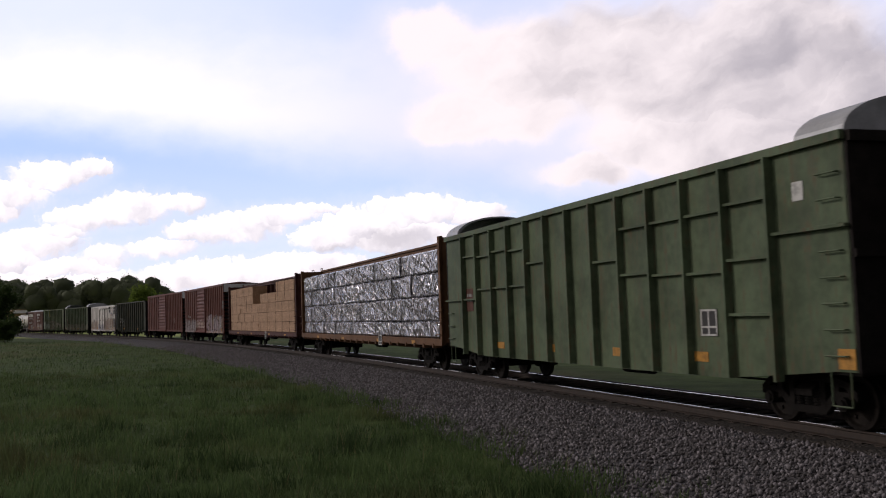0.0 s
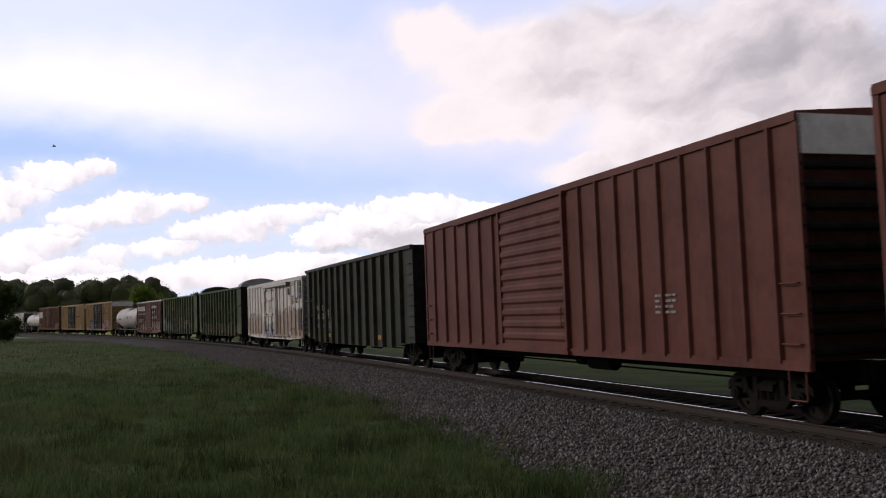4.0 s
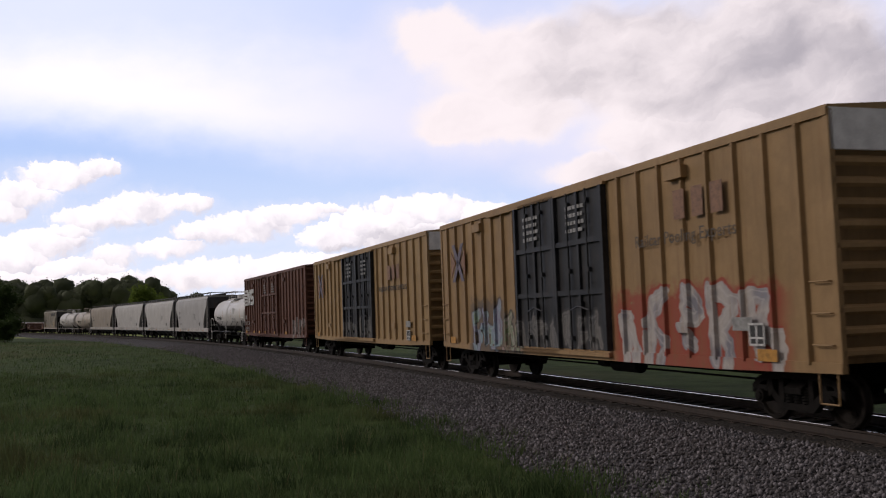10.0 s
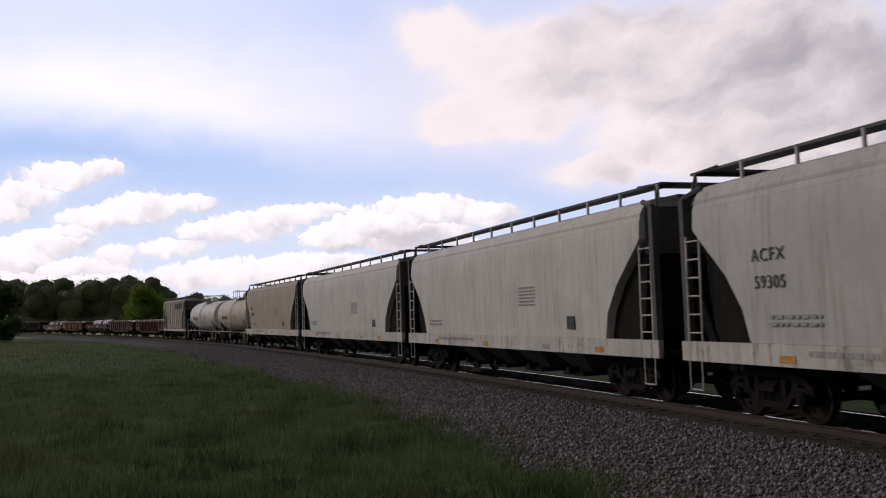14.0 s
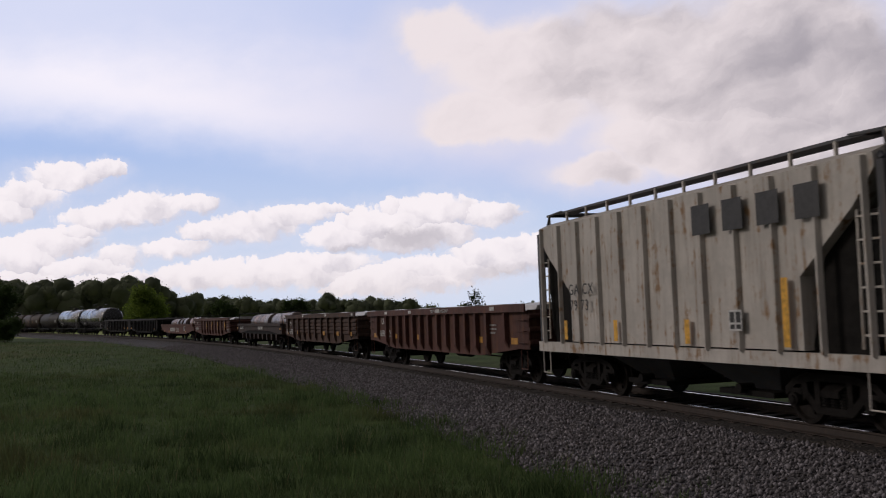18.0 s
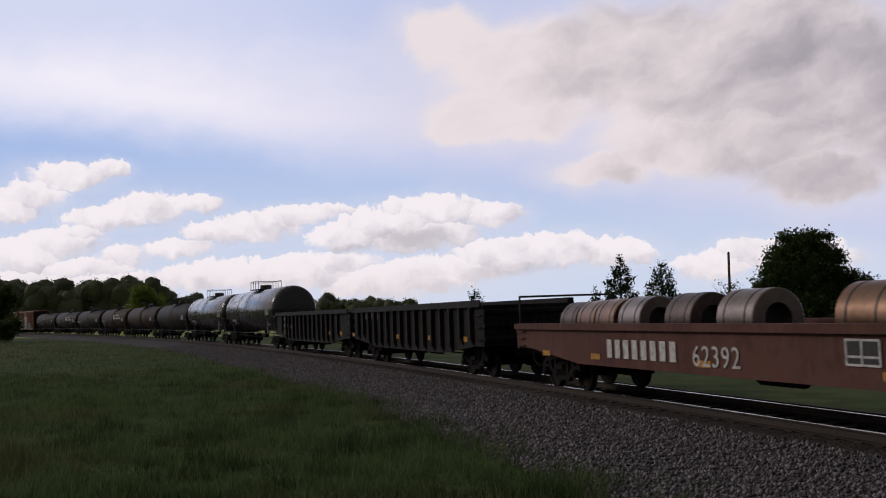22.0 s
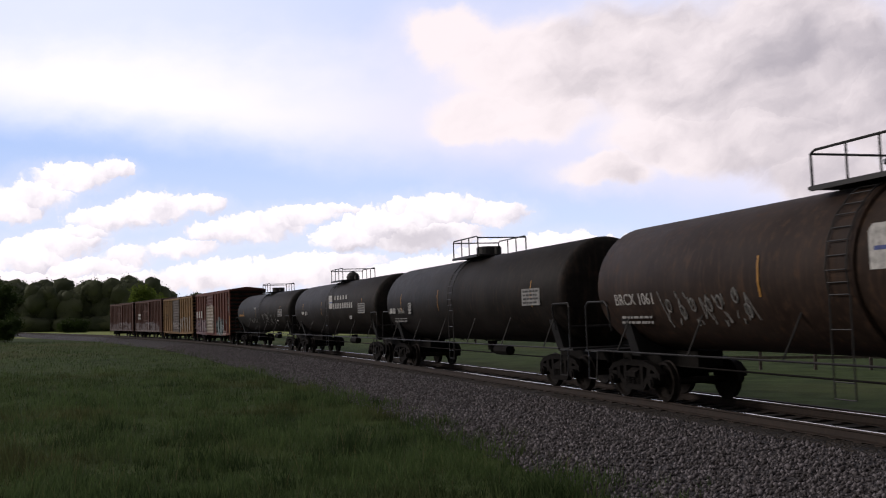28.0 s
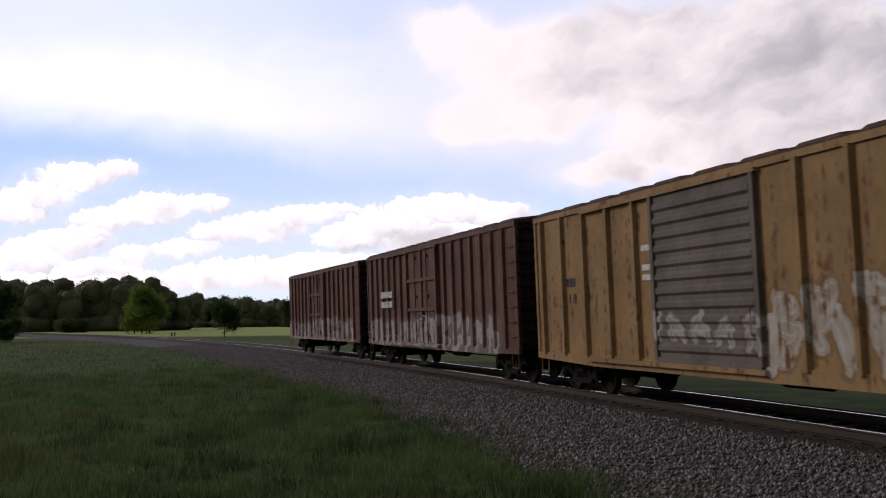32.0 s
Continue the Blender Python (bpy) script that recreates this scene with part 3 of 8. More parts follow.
spare = rail(-2.05, "spare_rail", -0.17, RAILM)

tie_me = G().extrude([(-0.115, -0.36), (0.115, -0.36), (0.115, -0.185), (0.105, -0.175), (-0.105, -0.175), (-0.115, -0.185)], "y", -1.30, 1.30).mesh("tie", TIEM)
plate_me = G().box(-0.09, 0.09, 0.60, 0.91, -0.176, -0.160).box(-0.09, 0.09, -0.91, -0.60, -0.176, -0.160).mesh("tie_plate", RAILM)


def line_pose(s, roll=CANT):
    x, y, t = on_line(s)
    return Matrix.Translation((float(x), float(y), 0)) @ Matrix.Rotation(float(t) + math.pi, 4, "Z") @ Matrix.Rotation(radians(roll), 4, "X")


rest = G()
for i in range(-60, 900):
    s = i * 0.52 + random.uniform(-0.02, 0.02)
    m = line_pose(s) @ pose(0, random.uniform(-0.05, 0.05), random.uniform(-0.012, 0.004), 0, 0, random.uniform(-1, 1))
    if i < 210:
        t = part("tie", tie_me, None, track)
        t.matrix_basis = m
        if i < 120:
            pl = part("tie_plate", plate_me, None, t)
    else:
        rest.add([m @ v.co for v in tie_me.vertices], [tuple(p.vertices) for p in tie_me.polygons])
part("far_ties", rest, TIEM, track)["kind"] = "stuff"

# loose stones on the near shoulder
rng = np.random.default_rng(5)
octa = np.array([(1, 0, 0), (0, 1, 0), (-1, 0, 0), (0, -1, 0), (0, 0, 1), (0, 0, -1)], float)
octf = np.array([(0, 1, 4), (1, 2, 4), (2, 3, 4), (3, 0, 4), (1, 0, 5), (2, 1, 5), (3, 2, 5), (0, 3, 5)])
NST = 56000
prof_l, prof_z = [-1.9, -1.45, 0, 1.45, 1.75, 3.2, 5.5, 6.4], [-0.23, -0.205, -0.225, -0.205, -0.235, -0.31, -0.40, -0.75]
lat = rng.uniform(1.42, 6.0, NST)
l2, z2 = canted(lat, np.interp(lat, prof_l, prof_z))
sx, sy, _ = on_line(-24 + 90 * rng.random(NST) ** 1.7, l2)
sz = rng.uniform(0.018, 0.044, NST)
pts = octa * rng.uniform(0.6, 1.25, (NST, 6, 3)) * sz[:, None, None]
a, b = rng.uniform(0, 6.28, (2, NST, 1))
px, py, pz = pts[..., 0], pts[..., 1], pts[..., 2]
py, pz = py * np.cos(b) - pz * np.sin(b), py * np.sin(b) + pz * np.cos(b)
px, py = px * np.cos(a) - py * np.sin(a), px * np.sin(a) + py * np.cos(a)
st_v = np.stack([px + sx[:, None], py + sy[:, None], pz + (z2 + sz * 0.35)[:, None]], axis=-1).reshape(-1, 3)
st_f = (octf[None] + 6 * np.arange(NST)[:, None, None]).reshape(-1, 3)


def faces_mesh(name, v, f):
    """A mesh from arrays of places and of faces with equal corner counts."""
    me = bpy.data.meshes.new(name)
    n, k = f.shape
    me.vertices.add(len(v))
    me.vertices.foreach_set("co", np.asarray(v, np.float32).ravel())
    me.loops.add(n * k)
    me.loops.foreach_set("vertex_index", np.asarray(f, np.int32).ravel())
    me.polygons.add(n)
    me.polygons.foreach_set("loop_start", np.arange(0, n * k, k, dtype=np.int32))
    me.update(calc_edges=True)
    return me


me = faces_mesh("ballast_stones", st_v, st_f)
me.materials.append(stone_mat())
tagged(new("ballast_stones", me), "loose grey crushed stones on the track shoulder", "stones", kind="stuff")


# ---- grass ----
def blades(name, count, pick, hmin, hmax, width, mat, label, seed):
    """Bent tapering blades, standing in clumps of uneven height."""
    r = np.random.default_rng(seed)
    x, y = np.empty(0), np.empty(0)
    while len(x) < count:
        a, b = pick(r, count)
        x, y = np.concatenate([x, a]), np.concatenate([y, b])
    x, y = x[:count], y[:count]
    z = land(x, y) - 0.03
    tuft = 0.5 + 0.5 * np.sin(x * 1.9 + 2.1 * np.sin(y * 0.8)) * np.sin(y * 1.5 + 1.7 * np.sin(x * 0.9))
    clump = 0.5 + 0.5 * np.sin(x * 5.3 + 1.7 * np.sin(y * 2.9)) * np.sin(y * 4.1 + 1.9 * np.sin(x * 3.3))
    h = r.uniform(hmin, hmax, count) * (0.34 + 0.85 * tuft ** 2 + 0.75 * clump ** 3)
    a, b, lean = r.uniform(0, 6.28, count), r.uniform(0, 6.28, count), r.uniform(0.1, 0.6, count) * h
    w = width * r.uniform(0.6, 1.3, count)
    dx, dy, lx, ly = np.cos(a) * w, np.sin(a) * w, np.cos(b) * lean, np.sin(b) * lean
    v = np.stack([np.stack(q, axis=-1) for q in (
        (x - dx, y - dy, z), (x + dx, y + dy, z), (x + dx * 0.8 + lx * 0.35, y + dy * 0.8 + ly * 0.35, z + h * 0.6), (x - dx * 0.8 + lx * 0.35, y - dy * 0.8 + ly * 0.35, z + h * 0.6),
        (x + dx * 0.12 + lx, y + dy * 0.12 + ly, z + h), (x - dx * 0.12 + lx, y - dy * 0.12 + ly, z + h))], axis=1).reshape(-1, 3)
    f = (np.array([(0, 1, 2, 3), (3, 2, 4, 5)])[None] + 6 * np.arange(count)[:, None, None]).reshape(-1, 4)
    me = faces_mesh(name, v, f)
    me.materials.append(mat)
    return tagged(new(name, me), label, "grass", kind="stuff")


_ss = np.arange(-40, 130, 1.0)
_lx, _ly, _lt = on_line(_ss)


def lat_of(x, y):
    """Distance from the line towards the camera's side."""
    out = np.empty(len(x))
    for k in range(0, len(x), 4000):
        e = slice(k, k + 4000)
        i = np.argmin((_lx[None] - x[e, None]) ** 2 + (_ly[None] - y[e, None]) ** 2, axis=1)
        out[e] = -(x[e] - _lx[i]) * np.sin(_lt[i]) + (y[e] - _ly[i]) * np.cos(_lt[i])
    return out


def meadow_spot(r0, r1, power, edge=4.78):
    def pick(r, n):
        d = r0 + (r1 - r0) * r.random(n) ** power
        a = r.uniform(-0.52, 0.36, n)
        x, y = d * np.sin(a), d * np.cos(a)
        e = edge + np.maximum(0.0, 15 - y) * 0.06 + 0.25 * np.sin(y * 0.9) + 0.25 * np.sin(y * 2.3 + 1) + r.normal(0, 0.22, n)
        ok = lat_of(x, y) > e
        return x[ok], y[ok]
    return pick


blades("tall_grass", 84000, meadow_spot(6.5, 48, 1.6), 0.10, 0.30, 0.0085, GRASS, "tall dark green meadow grass beside the ballast", 3)
blades("far_grass", 30000, meadow_spot(22, 130, 1.2, 4.85), 0.10, 0.30, 0.012, GRASS, "dark green meadow grass further off", 4)
blades("grass_tufts", 9000, meadow_spot(6.6, 22, 1.3), 0.22, 0.42, 0.008, GRASS, "taller tufts of green grass at the meadow's edge", 8)
blades("dry_stalks", 1500, meadow_spot(7, 40, 1.5), 0.25, 0.50, 0.004, STRAW, "pale dry grass stalks standing in the meadow", 6)


# ---- trees ----
def quads_mesh(name, mat, v, f):
    """A mesh of four-cornered faces from arrays, with its material."""
    me = faces_mesh(name, v, np.asarray(f))
    me.materials.append(mat)
    return me


def crown_mesh(name, mat, blobs, n, leaf, seed, fill=0.55, loose=0.12, core=0.0):
    """Leaves as small four-cornered blades, scattered in clumps through the lobes of a crown, round denser inner masses."""
    r = np.random.default_rng(seed)
    bl = np.array(blobs)
    w = bl[:, 3] * bl[:, 4]
    per = 7
    c = n // per
    pick = bl[r.choice(len(bl), size=c, p=w / w.sum())]
    d = r.normal(size=(c, 3))
    d /= np.linalg.norm(d, axis=1, keepdims=True)
    rad = (fill + (1 - fill) * r.random(c)) * r.uniform(1 - loose, 1 + loose * 0.8, c)
    ctr = pick[:, :3] + d * rad[:, None] * pick[:, [3, 3, 4]]
    o = np.repeat(ctr, per, axis=0) + r.normal(0, leaf * 1.5, (c * per, 3))
    a, b = r.normal(size=o.shape), r.normal(size=o.shape)
    a /= np.linalg.norm(a, axis=1, keepdims=True)
    b -= a * (a * b).sum(axis=1, keepdims=True)
    b /= np.linalg.norm(b, axis=1, keepdims=True)
    s = (leaf * r.uniform(0.6, 1.3, len(o)))[:, None]
    v = np.stack([o - a * s, o + b * s * 0.55, o + a * s, o - b * s * 0.55], axis=1).reshape(-1, 3)
    f = np.arange(len(v)).reshape(-1, 4)
    if core:
        # dense inner foliage: lumpy closed masses inside the lobes
        el, az = np.meshgrid(np.pi * (np.arange(9) / 8 - 0.5), 2 * np.pi * np.arange(12) / 12, indexing="ij")
        unit = np.stack([np.cos(el) * np.cos(az), np.cos(el) * np.sin(az), np.sin(el)], axis=-1).reshape(-1, 3)
        j, i = np.meshgrid(np.arange(8), np.arange(12), indexing="ij")
        face = np.stack([j * 12 + i, j * 12 + (i + 1) % 12, (j + 1) * 12 + (i + 1) % 12, (j + 1) * 12 + i], axis=-1).reshape(-1, 4)
        vs, fs, k = [v], [f], len(v)
        for q in bl:
            vs.append(q[:3] + unit * q[[3, 3, 4]] * core * r.uniform(0.80, 1.12, (len(unit), 1)))
            fs.append(face + k)
            k += len(unit)
        v, f = np.concatenate(vs), np.concatenate(fs)
    return quads_mesh(name, mat, v, f)


def trunk_mesh(h, r, limbs, seed, lean=0.0):
    g = G()
    rr = random.Random(seed)
    top = (lean * h, 0, h)
    g.rod((0, 0, -0.3), (top[0] * 0.45, 0, h * 0.45), r, 9, r * 0.75)
    g.rod((top[0] * 0.45, 0, h * 0.45), top, r * 0.75, 8, r * 0.25)
    for i in range(limbs):
        t = rr.uniform(0.3, 0.85)
        a = rr.uniform(0, 6.28)
        l = h * rr.uniform(0.22, 0.42) * (1.15 - t)
        p = Vector((top[0] * t, 0, h * t))
        g.rod(p, p + Vector((math.cos(a) * l, math.sin(a) * l, l * rr.uniform(0.35, 0.8))), r * 0.35, 6, r * 0.08)
    return g.mesh("trunk", BARK, 50)


def lobed(h, spread, n, low, seed):
    rr = random.Random(seed)
    out = [(0, 0, h * (low + 1) / 2, spread * 0.66, h * (1 - low) / 2 * 0.92)]
    for i in range(n):
        a, k = rr.uniform(0, 6.28), rr.uniform(0.35, 0.72)
        z = h * rr.uniform(low + 0.16, 0.90)
        s = spread * rr.uniform(0.26, 0.44)
        out.append((math.cos(a) * spread * k, math.sin(a) * spread * k, z, s, s * rr.uniform(0.7, 1.0)))
    return out


def tree(x, y, h, spread, mat, label, seed, leaves=5000, leaf=0.16, low=0.2, name="tree", trunk_r=None, stems=1, group="", lobes=None):
    t = thing(name, label, name.replace("_", " "), group)
    t.location = (x, y, land(x, y) if math.hypot(x, y) < 600 else -0.6)
    for i in range(stems):
        tr = part("trunk", trunk_mesh(h * 0.82, trunk_r or h * 0.022, 7, seed + i, 0.0), None, t)
        tr.location = ((i - (stems - 1) / 2) * spread * 0.28, 0, 0)
    part("crown", crown_mesh("crown", mat, lobes or lobed(h, spread, 13, low, seed), leaves, leaf, seed, 0.60, 0.22, 0.58), None, t)
    return t


def conifer(x, y, h, spread, label, seed, leaves=3500, leaf=0.13):
    t = thing("cedar_tree", label, "cedar tree")
    t.location = (x, y, land(x, y))
    part("trunk", trunk_mesh(h * 0.95, h * 0.018, 4, seed), None, t)
    rr = random.Random(seed)
    bl = []
    for i in range(26):
        k = (i + 0.5) / 26
        a, w = i * 2.4, spread * (1 - k) ** 0.8
        bl.append((math.cos(a) * w * 0.6, math.sin(a) * w * 0.6, h * (0.10 + 0.9 * k), max(0.12, w * 0.5) * rr.uniform(0.7, 1.2), h * 0.055))
    part("crown", crown_mesh("crown", NEEDLE, bl, leaves, leaf, seed, 0.3), None, t)
    return t


def at_slope(u, d):
    """Ground place at depth d whose direction leans u to the right."""
    return u * d, d


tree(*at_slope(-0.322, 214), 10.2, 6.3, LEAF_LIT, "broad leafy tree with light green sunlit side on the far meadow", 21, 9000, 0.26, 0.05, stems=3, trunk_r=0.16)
tree(*at_slope(-0.234, 150), 6.2, 2.7, LEAF, "small dark round-crowned tree on the far meadow", 22, 5200, 0.16, 0.16, trunk_r=0.10)
tree(*at_slope(-0.160, 150), 6.0, 2.6, LEAF, "small dark round-crowned tree on the far meadow", 27, 5200, 0.16, 0.16, trunk_r=0.10)
tree(*at_slope(-0.478, 128), 8.6, 3.1, LEAF, "dark leafy tree at the edge of the meadow", 23, 6000, 0.18, 0.0)
tree(*at_slope(-0.468, 120), 3.2, 2.2, LEAF, "dark shrub beneath the trees at the meadow's edge", 24, 3500, 0.13, 0.0, name="shrub")
for u, hh, sd in ((-0.404, 3.5, 31), (-0.390, 4.0, 32)):
    tree(*at_slope(u, 262), hh, 3.0, LEAF, "round dark shrub on the far meadow", sd, 2600, 0.22, -0.1, name="shrub", group="shrubs on the far meadow")
tree(*at_slope(0.392, 92), 11.0, 5.8, LEAF, "large dark leafy tree behind the railway line", 41, 26000, 0.15, 0.1,
     lobes=[(-0.8, 0, 6.6, 3.6, 3.2), (-3.3, 0.3, 6.0, 1.8, 2.0), (1.5, 0.2, 8.6, 2.0, 1.7), (-1.0, -0.3, 9.7, 1.9, 1.4), (2.7, 0, 6.2, 1.8, 2.0), (-2.7, 0, 8.3, 1.6, 1.5),
            (0.4, 0, 3.8, 4.0, 2.4), (-4.2, 0, 4.2, 1.4, 1.6), (3.6, 0, 4.4, 1.5, 1.5), (0.4, 0, 10.3, 1.1, 0.9), (-3.9, 0, 7.2, 0.9, 0.8), (2.9, 0, 8.4, 0.8, 0.6), (-4.8, 0, 5.6, 0.9, 0.7), (-2.4, 0, 10.2, 0.8, 0.6), (4.4, 0, 6.4, 0.8, 0.7), (1.9, 0, 10.4, 0.7, 0.5)])
tree(*at_slope(0.452, 94), 7.4, 1.9, LEAF, "slim dark tree beside the large tree behind the line", 45, 5200, 0.13, 0.2)
conifer(*at_slope(0.190, 88), 8.2, 3.5, "dark pointed cedar tree behind the railway line", 42, 6000)
conifer(*at_slope(0.163, 90), 5.4, 1.6, "low dark cedar tree behind the railway line", 46, 2200)
conifer(*at_slope(0.234, 90), 7.8, 3.7, "pointed green cedar tree behind the railway line", 43, 6500)
conifer(*at_slope(0.034, 96), 5.4, 2.8, "small dark cedar tree behind the railway line", 44, 2600)
bare = thing("bare_shrub", "thin pale shrub with few leaves behind the line", "shrub")
bare.location = (*at_slope(0.305, 90), -0.6)
gb = G()
rr = random.Random(8)
for i in range(60):
    a, l = rr.uniform(0, 6.28), rr.uniform(0.4, 1.8)
    p = Vector((math.cos(a) * 0.1, math.sin(a) * 0.1, rr.uniform(1.0, 4.2)))
    gb.rod(p, p + Vector((math.cos(a) * l, math.sin(a) * l, l * 1.2)), 0.025, 4, 0.008)
gb.rod((0, 0, 0), (0, 0, 5.0), 0.07, 6, 0.02)
part("branch_tangle", gb, BARK, bare)["kind"] = "stuff"
part("crown", crown_mesh("crown", LEAF, [(0, 0, 5.0, 1.7, 1.4)], 260, 0.12, 9, 0.2), None, bare)

pole = thing("utility_pole", "dark wooden utility pole behind the railway line", "utility pole")
pole.location = (*at_slope(0.3065, 86), -0.6)
part("shaft", G().rod((0, 0, -0.5), (0, 0, 8.4), 0.15, 10, 0.11), WOODP, pole)
part("pole_cap", G().rod((0, 0, 8.4), (0, 0, 8.5), 0.12, 10, 0.06), BLACK, pole)


def woods(name, u0, u1, d0, d1, h0, h1, count, seed, label, leaf):
    r = random.Random(seed)
    bl = []
    for i in range(count):
        u = u0 + (u1 - u0) * (i + r.random()) / count
        d = r.uniform(d0, d1)
        x, y = at_slope(u, d)
        h = r.uniform(h0, h1) * (1.0 - 0.28 * max(0.0, min(1.0, ((u - u0) / (u1 - u0) - 0.85) / 0.15)))
        for _ in range(7):
            s = h * r.uniform(0.14, 0.26)
            bl.append((x + r.uniform(-0.28, 0.28) * h, y + r.uniform(-0.2, 0.2) * h, h * r.uniform(0.30, 0.80), s, s * 1.0))
        bl.append((x, y, h * 0.38, h * 0.32, h * 0.40))
        bl.append((x, y - 0.2 * h, h * 0.10, h * 0.36, h * 0.18))
    me = crown_mesh(name, LEAF_HAZED, bl, count * 1500, leaf, seed, 0.93, 0.06, 0.95)
    return tagged(new(name, me), label, "woods", kind="stuff")


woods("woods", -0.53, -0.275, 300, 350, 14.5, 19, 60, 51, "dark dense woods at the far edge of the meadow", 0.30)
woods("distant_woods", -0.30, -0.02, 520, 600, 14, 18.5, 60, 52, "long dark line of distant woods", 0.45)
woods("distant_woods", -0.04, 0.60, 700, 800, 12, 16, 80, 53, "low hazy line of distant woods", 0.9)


# ---- railcars: x forward along the train, the camera's side is -y, z from the rail's top ----
CARS = []            # (car, nose coupling time, tail coupling time, truck offset)
WHEELS = []          # (wheelset, car's middle passing time)

wheel_me = G()
for sy in (-1, 1):
    wheel_me.lathe([(sy * 0.68, 0.10), (sy * 0.69, 0.14), (sy * 0.715, 0.33), (sy * 0.695, 0.40), (sy * 0.685, 0.445), (sy * 0.705, 0.455), (sy * 0.725, 0.424), (sy * 0.82, 0.418),
                    (sy * 0.825, 0.36), (sy * 0.775, 0.33), (sy * 0.765, 0.14), (sy * 0.83, 0.11), (sy * 0.83, 0.02)], 28, "y")
wheel_me.lathe([(-0.99, 0.075), (0.99, 0.075)], 10, "y")
for k in range(3):
    a = 2.1 * k
    wheel_me.rod((0.24 * math.cos(a), -0.80, 0.24 * math.sin(a)), (0.24 * math.cos(a), -0.745, 0.24 * math.sin(a)), 0.035, 8)
wheel_me = wheel_me.mesh("wheelset", WHEEL, 40)
tread_me = G().lathe([(-0.822, 0.4205), (-0.73, 0.4255)], 28, "y").lathe([(0.73, 0.4255), (0.822, 0.4205)], 28, "y")
tread_me = tread_me.mesh("tread", TREAD, 40)


def sideframe_mesh(y):
    g = G()
    y0, y1 = y - 0.07, y + 0.07
    # top member, sloping tension members, columns and pedestals of one cast frame
    g.extrude([(-1.12, 0.46), (-0.86, 0.66), (-0.42, 0.74), (0.42, 0.74), (0.86, 0.66), (1.12, 0.46), (1.12, 0.60), (0.92, 0.76), (0.45, 0.86), (-0.45, 0.86), (-0.92, 0.76), (-1.12, 0.60)], "y", y0, y1)
    g.extrude([(-0.72, 0.52), (-0.40, 0.22), (0.40, 0.22), (0.72, 0.52), (0.60, 0.58), (0.33, 0.34), (-0.33, 0.34), (-0.60, 0.58)], "y", y0 + 0.01, y1 - 0.01)
    for s in (-1, 1):
        g.extrude([(s * 0.30, 0.30), (s * 0.42, 0.30), (s * 0.42, 0.78), (s * 0.30, 0.78)], "y", y0 + 0.005, y1 - 0.005)
        g.extrude([(s * 0.56, 0.50), (s * 0.70, 0.40), (s * 0.74, 0.72), (s * 0.60, 0.72)], "y", y0 + 0.005, y1 - 0.005)
        g.rod((s * 0.864, y - 0.14, 0.42), (s * 0.864, y + 0.10, 0.42), 0.115, 14)
        g.rod((s * 0.864, y - 0.17, 0.42), (s * 0.864, y - 0.14, 0.42), 0.07, 10)
        g.box(s * 0.864 - 0.14, s * 0.864 + 0.14, y0, y1, 0.50, 0.60)
    return g.mesh("sideframe", TRUCK, 40)


side_near, side_far = sideframe_mesh(-0.99), sideframe_mesh(0.99)
spring_me = G()
for sy in (-0.99,):
    for sx in (-0.2, 0.0, 0.2):
        for dz in range(5):
            spring_me.rod((sx, sy - 0.01, 0.36 + dz * 0.045), (sx, sy + 0.01, 0.37 + dz * 0.045), 0.085, 8)
            spring_me.lathe([(0.355 + dz * 0.045, 0.09), (0.385 + dz * 0.045, 0.09)], 10, "z", (sx, sy))
spring_me = spring_me.mesh("spring_nest", GRIME)
bolster_me = G().extrude([(-1.12, 0.60), (-0.9, 0.74), (0.9, 0.74), (1.12, 0.60), (1.12, 0.50), (-1.12, 0.50)], "x", -0.2, 0.2).rod((0, 0, 0.7), (0, 0, 0.86), 0.22, 14).mesh("truck", TRUCK)
beam_me = G().box(-0.56, -0.50, -0.8, 0.8, 0.36, 0.46).box(0.50, 0.56, -0.8, 0.8, 0.36, 0.46).rod((-0.5, 0, 0.42), (0.5, 0, 0.42), 0.03).mesh("brake_beam", GRIME)


def truck(car, x, pass_t):
    b = part("truck", bolster_me, None, car, "grimy cast-steel four-wheel truck")
    b.location = (x, 0, 0)
    part("sideframe", side_near, None, b)
    part("sideframe", side_far, None, b)
    part("spring_nest", spring_me, None, b)["kind"] = "stuff"
    part("brake_beam", beam_me, None, b)
    for dx in (-0.864, 0.864):
        w = part("wheelset", wheel_me, None, b)
        w.location = (dx, 0, 0.42)
        w["x"] = dx
        WHEELS.append((w, dx, pass_t))


def coupler(car, x, sgn, reach):
    g = G()
    k = max(0.55, reach + 0.12)
    g.box(min(x - sgn * k, x - sgn * 0.12), max(x - sgn * k, x - sgn * 0.12), -0.07, 0.07, 0.74, 0.90)
    g.extrude([(x - sgn * 0.14, -0.17), (x + sgn * 0.02, -0.17), (x + sgn * 0.04, -0.06), (x - sgn * 0.03, 0.02), (x + sgn * 0.0, 0.15), (x - sgn * 0.14, 0.13)], "z", 0.68, 0.96)
    g.pipe([(x - sgn * 0.45, -0.32, 0.80), (x - sgn * 0.30, -0.34, 0.55), (x - sgn * 0.08, -0.30, 0.42), (x + sgn * 0.02, -0.22, 0.45)], 0.028, 6)
    g.box(min(x - sgn * (k + 0.07), x - sgn * (k - 0.05)), max(x - sgn * (k + 0.07), x - sgn * (k - 0.05)), -0.35, 0.35, 0.66, 1.02)
    part("coupler", g, GRIME, car)


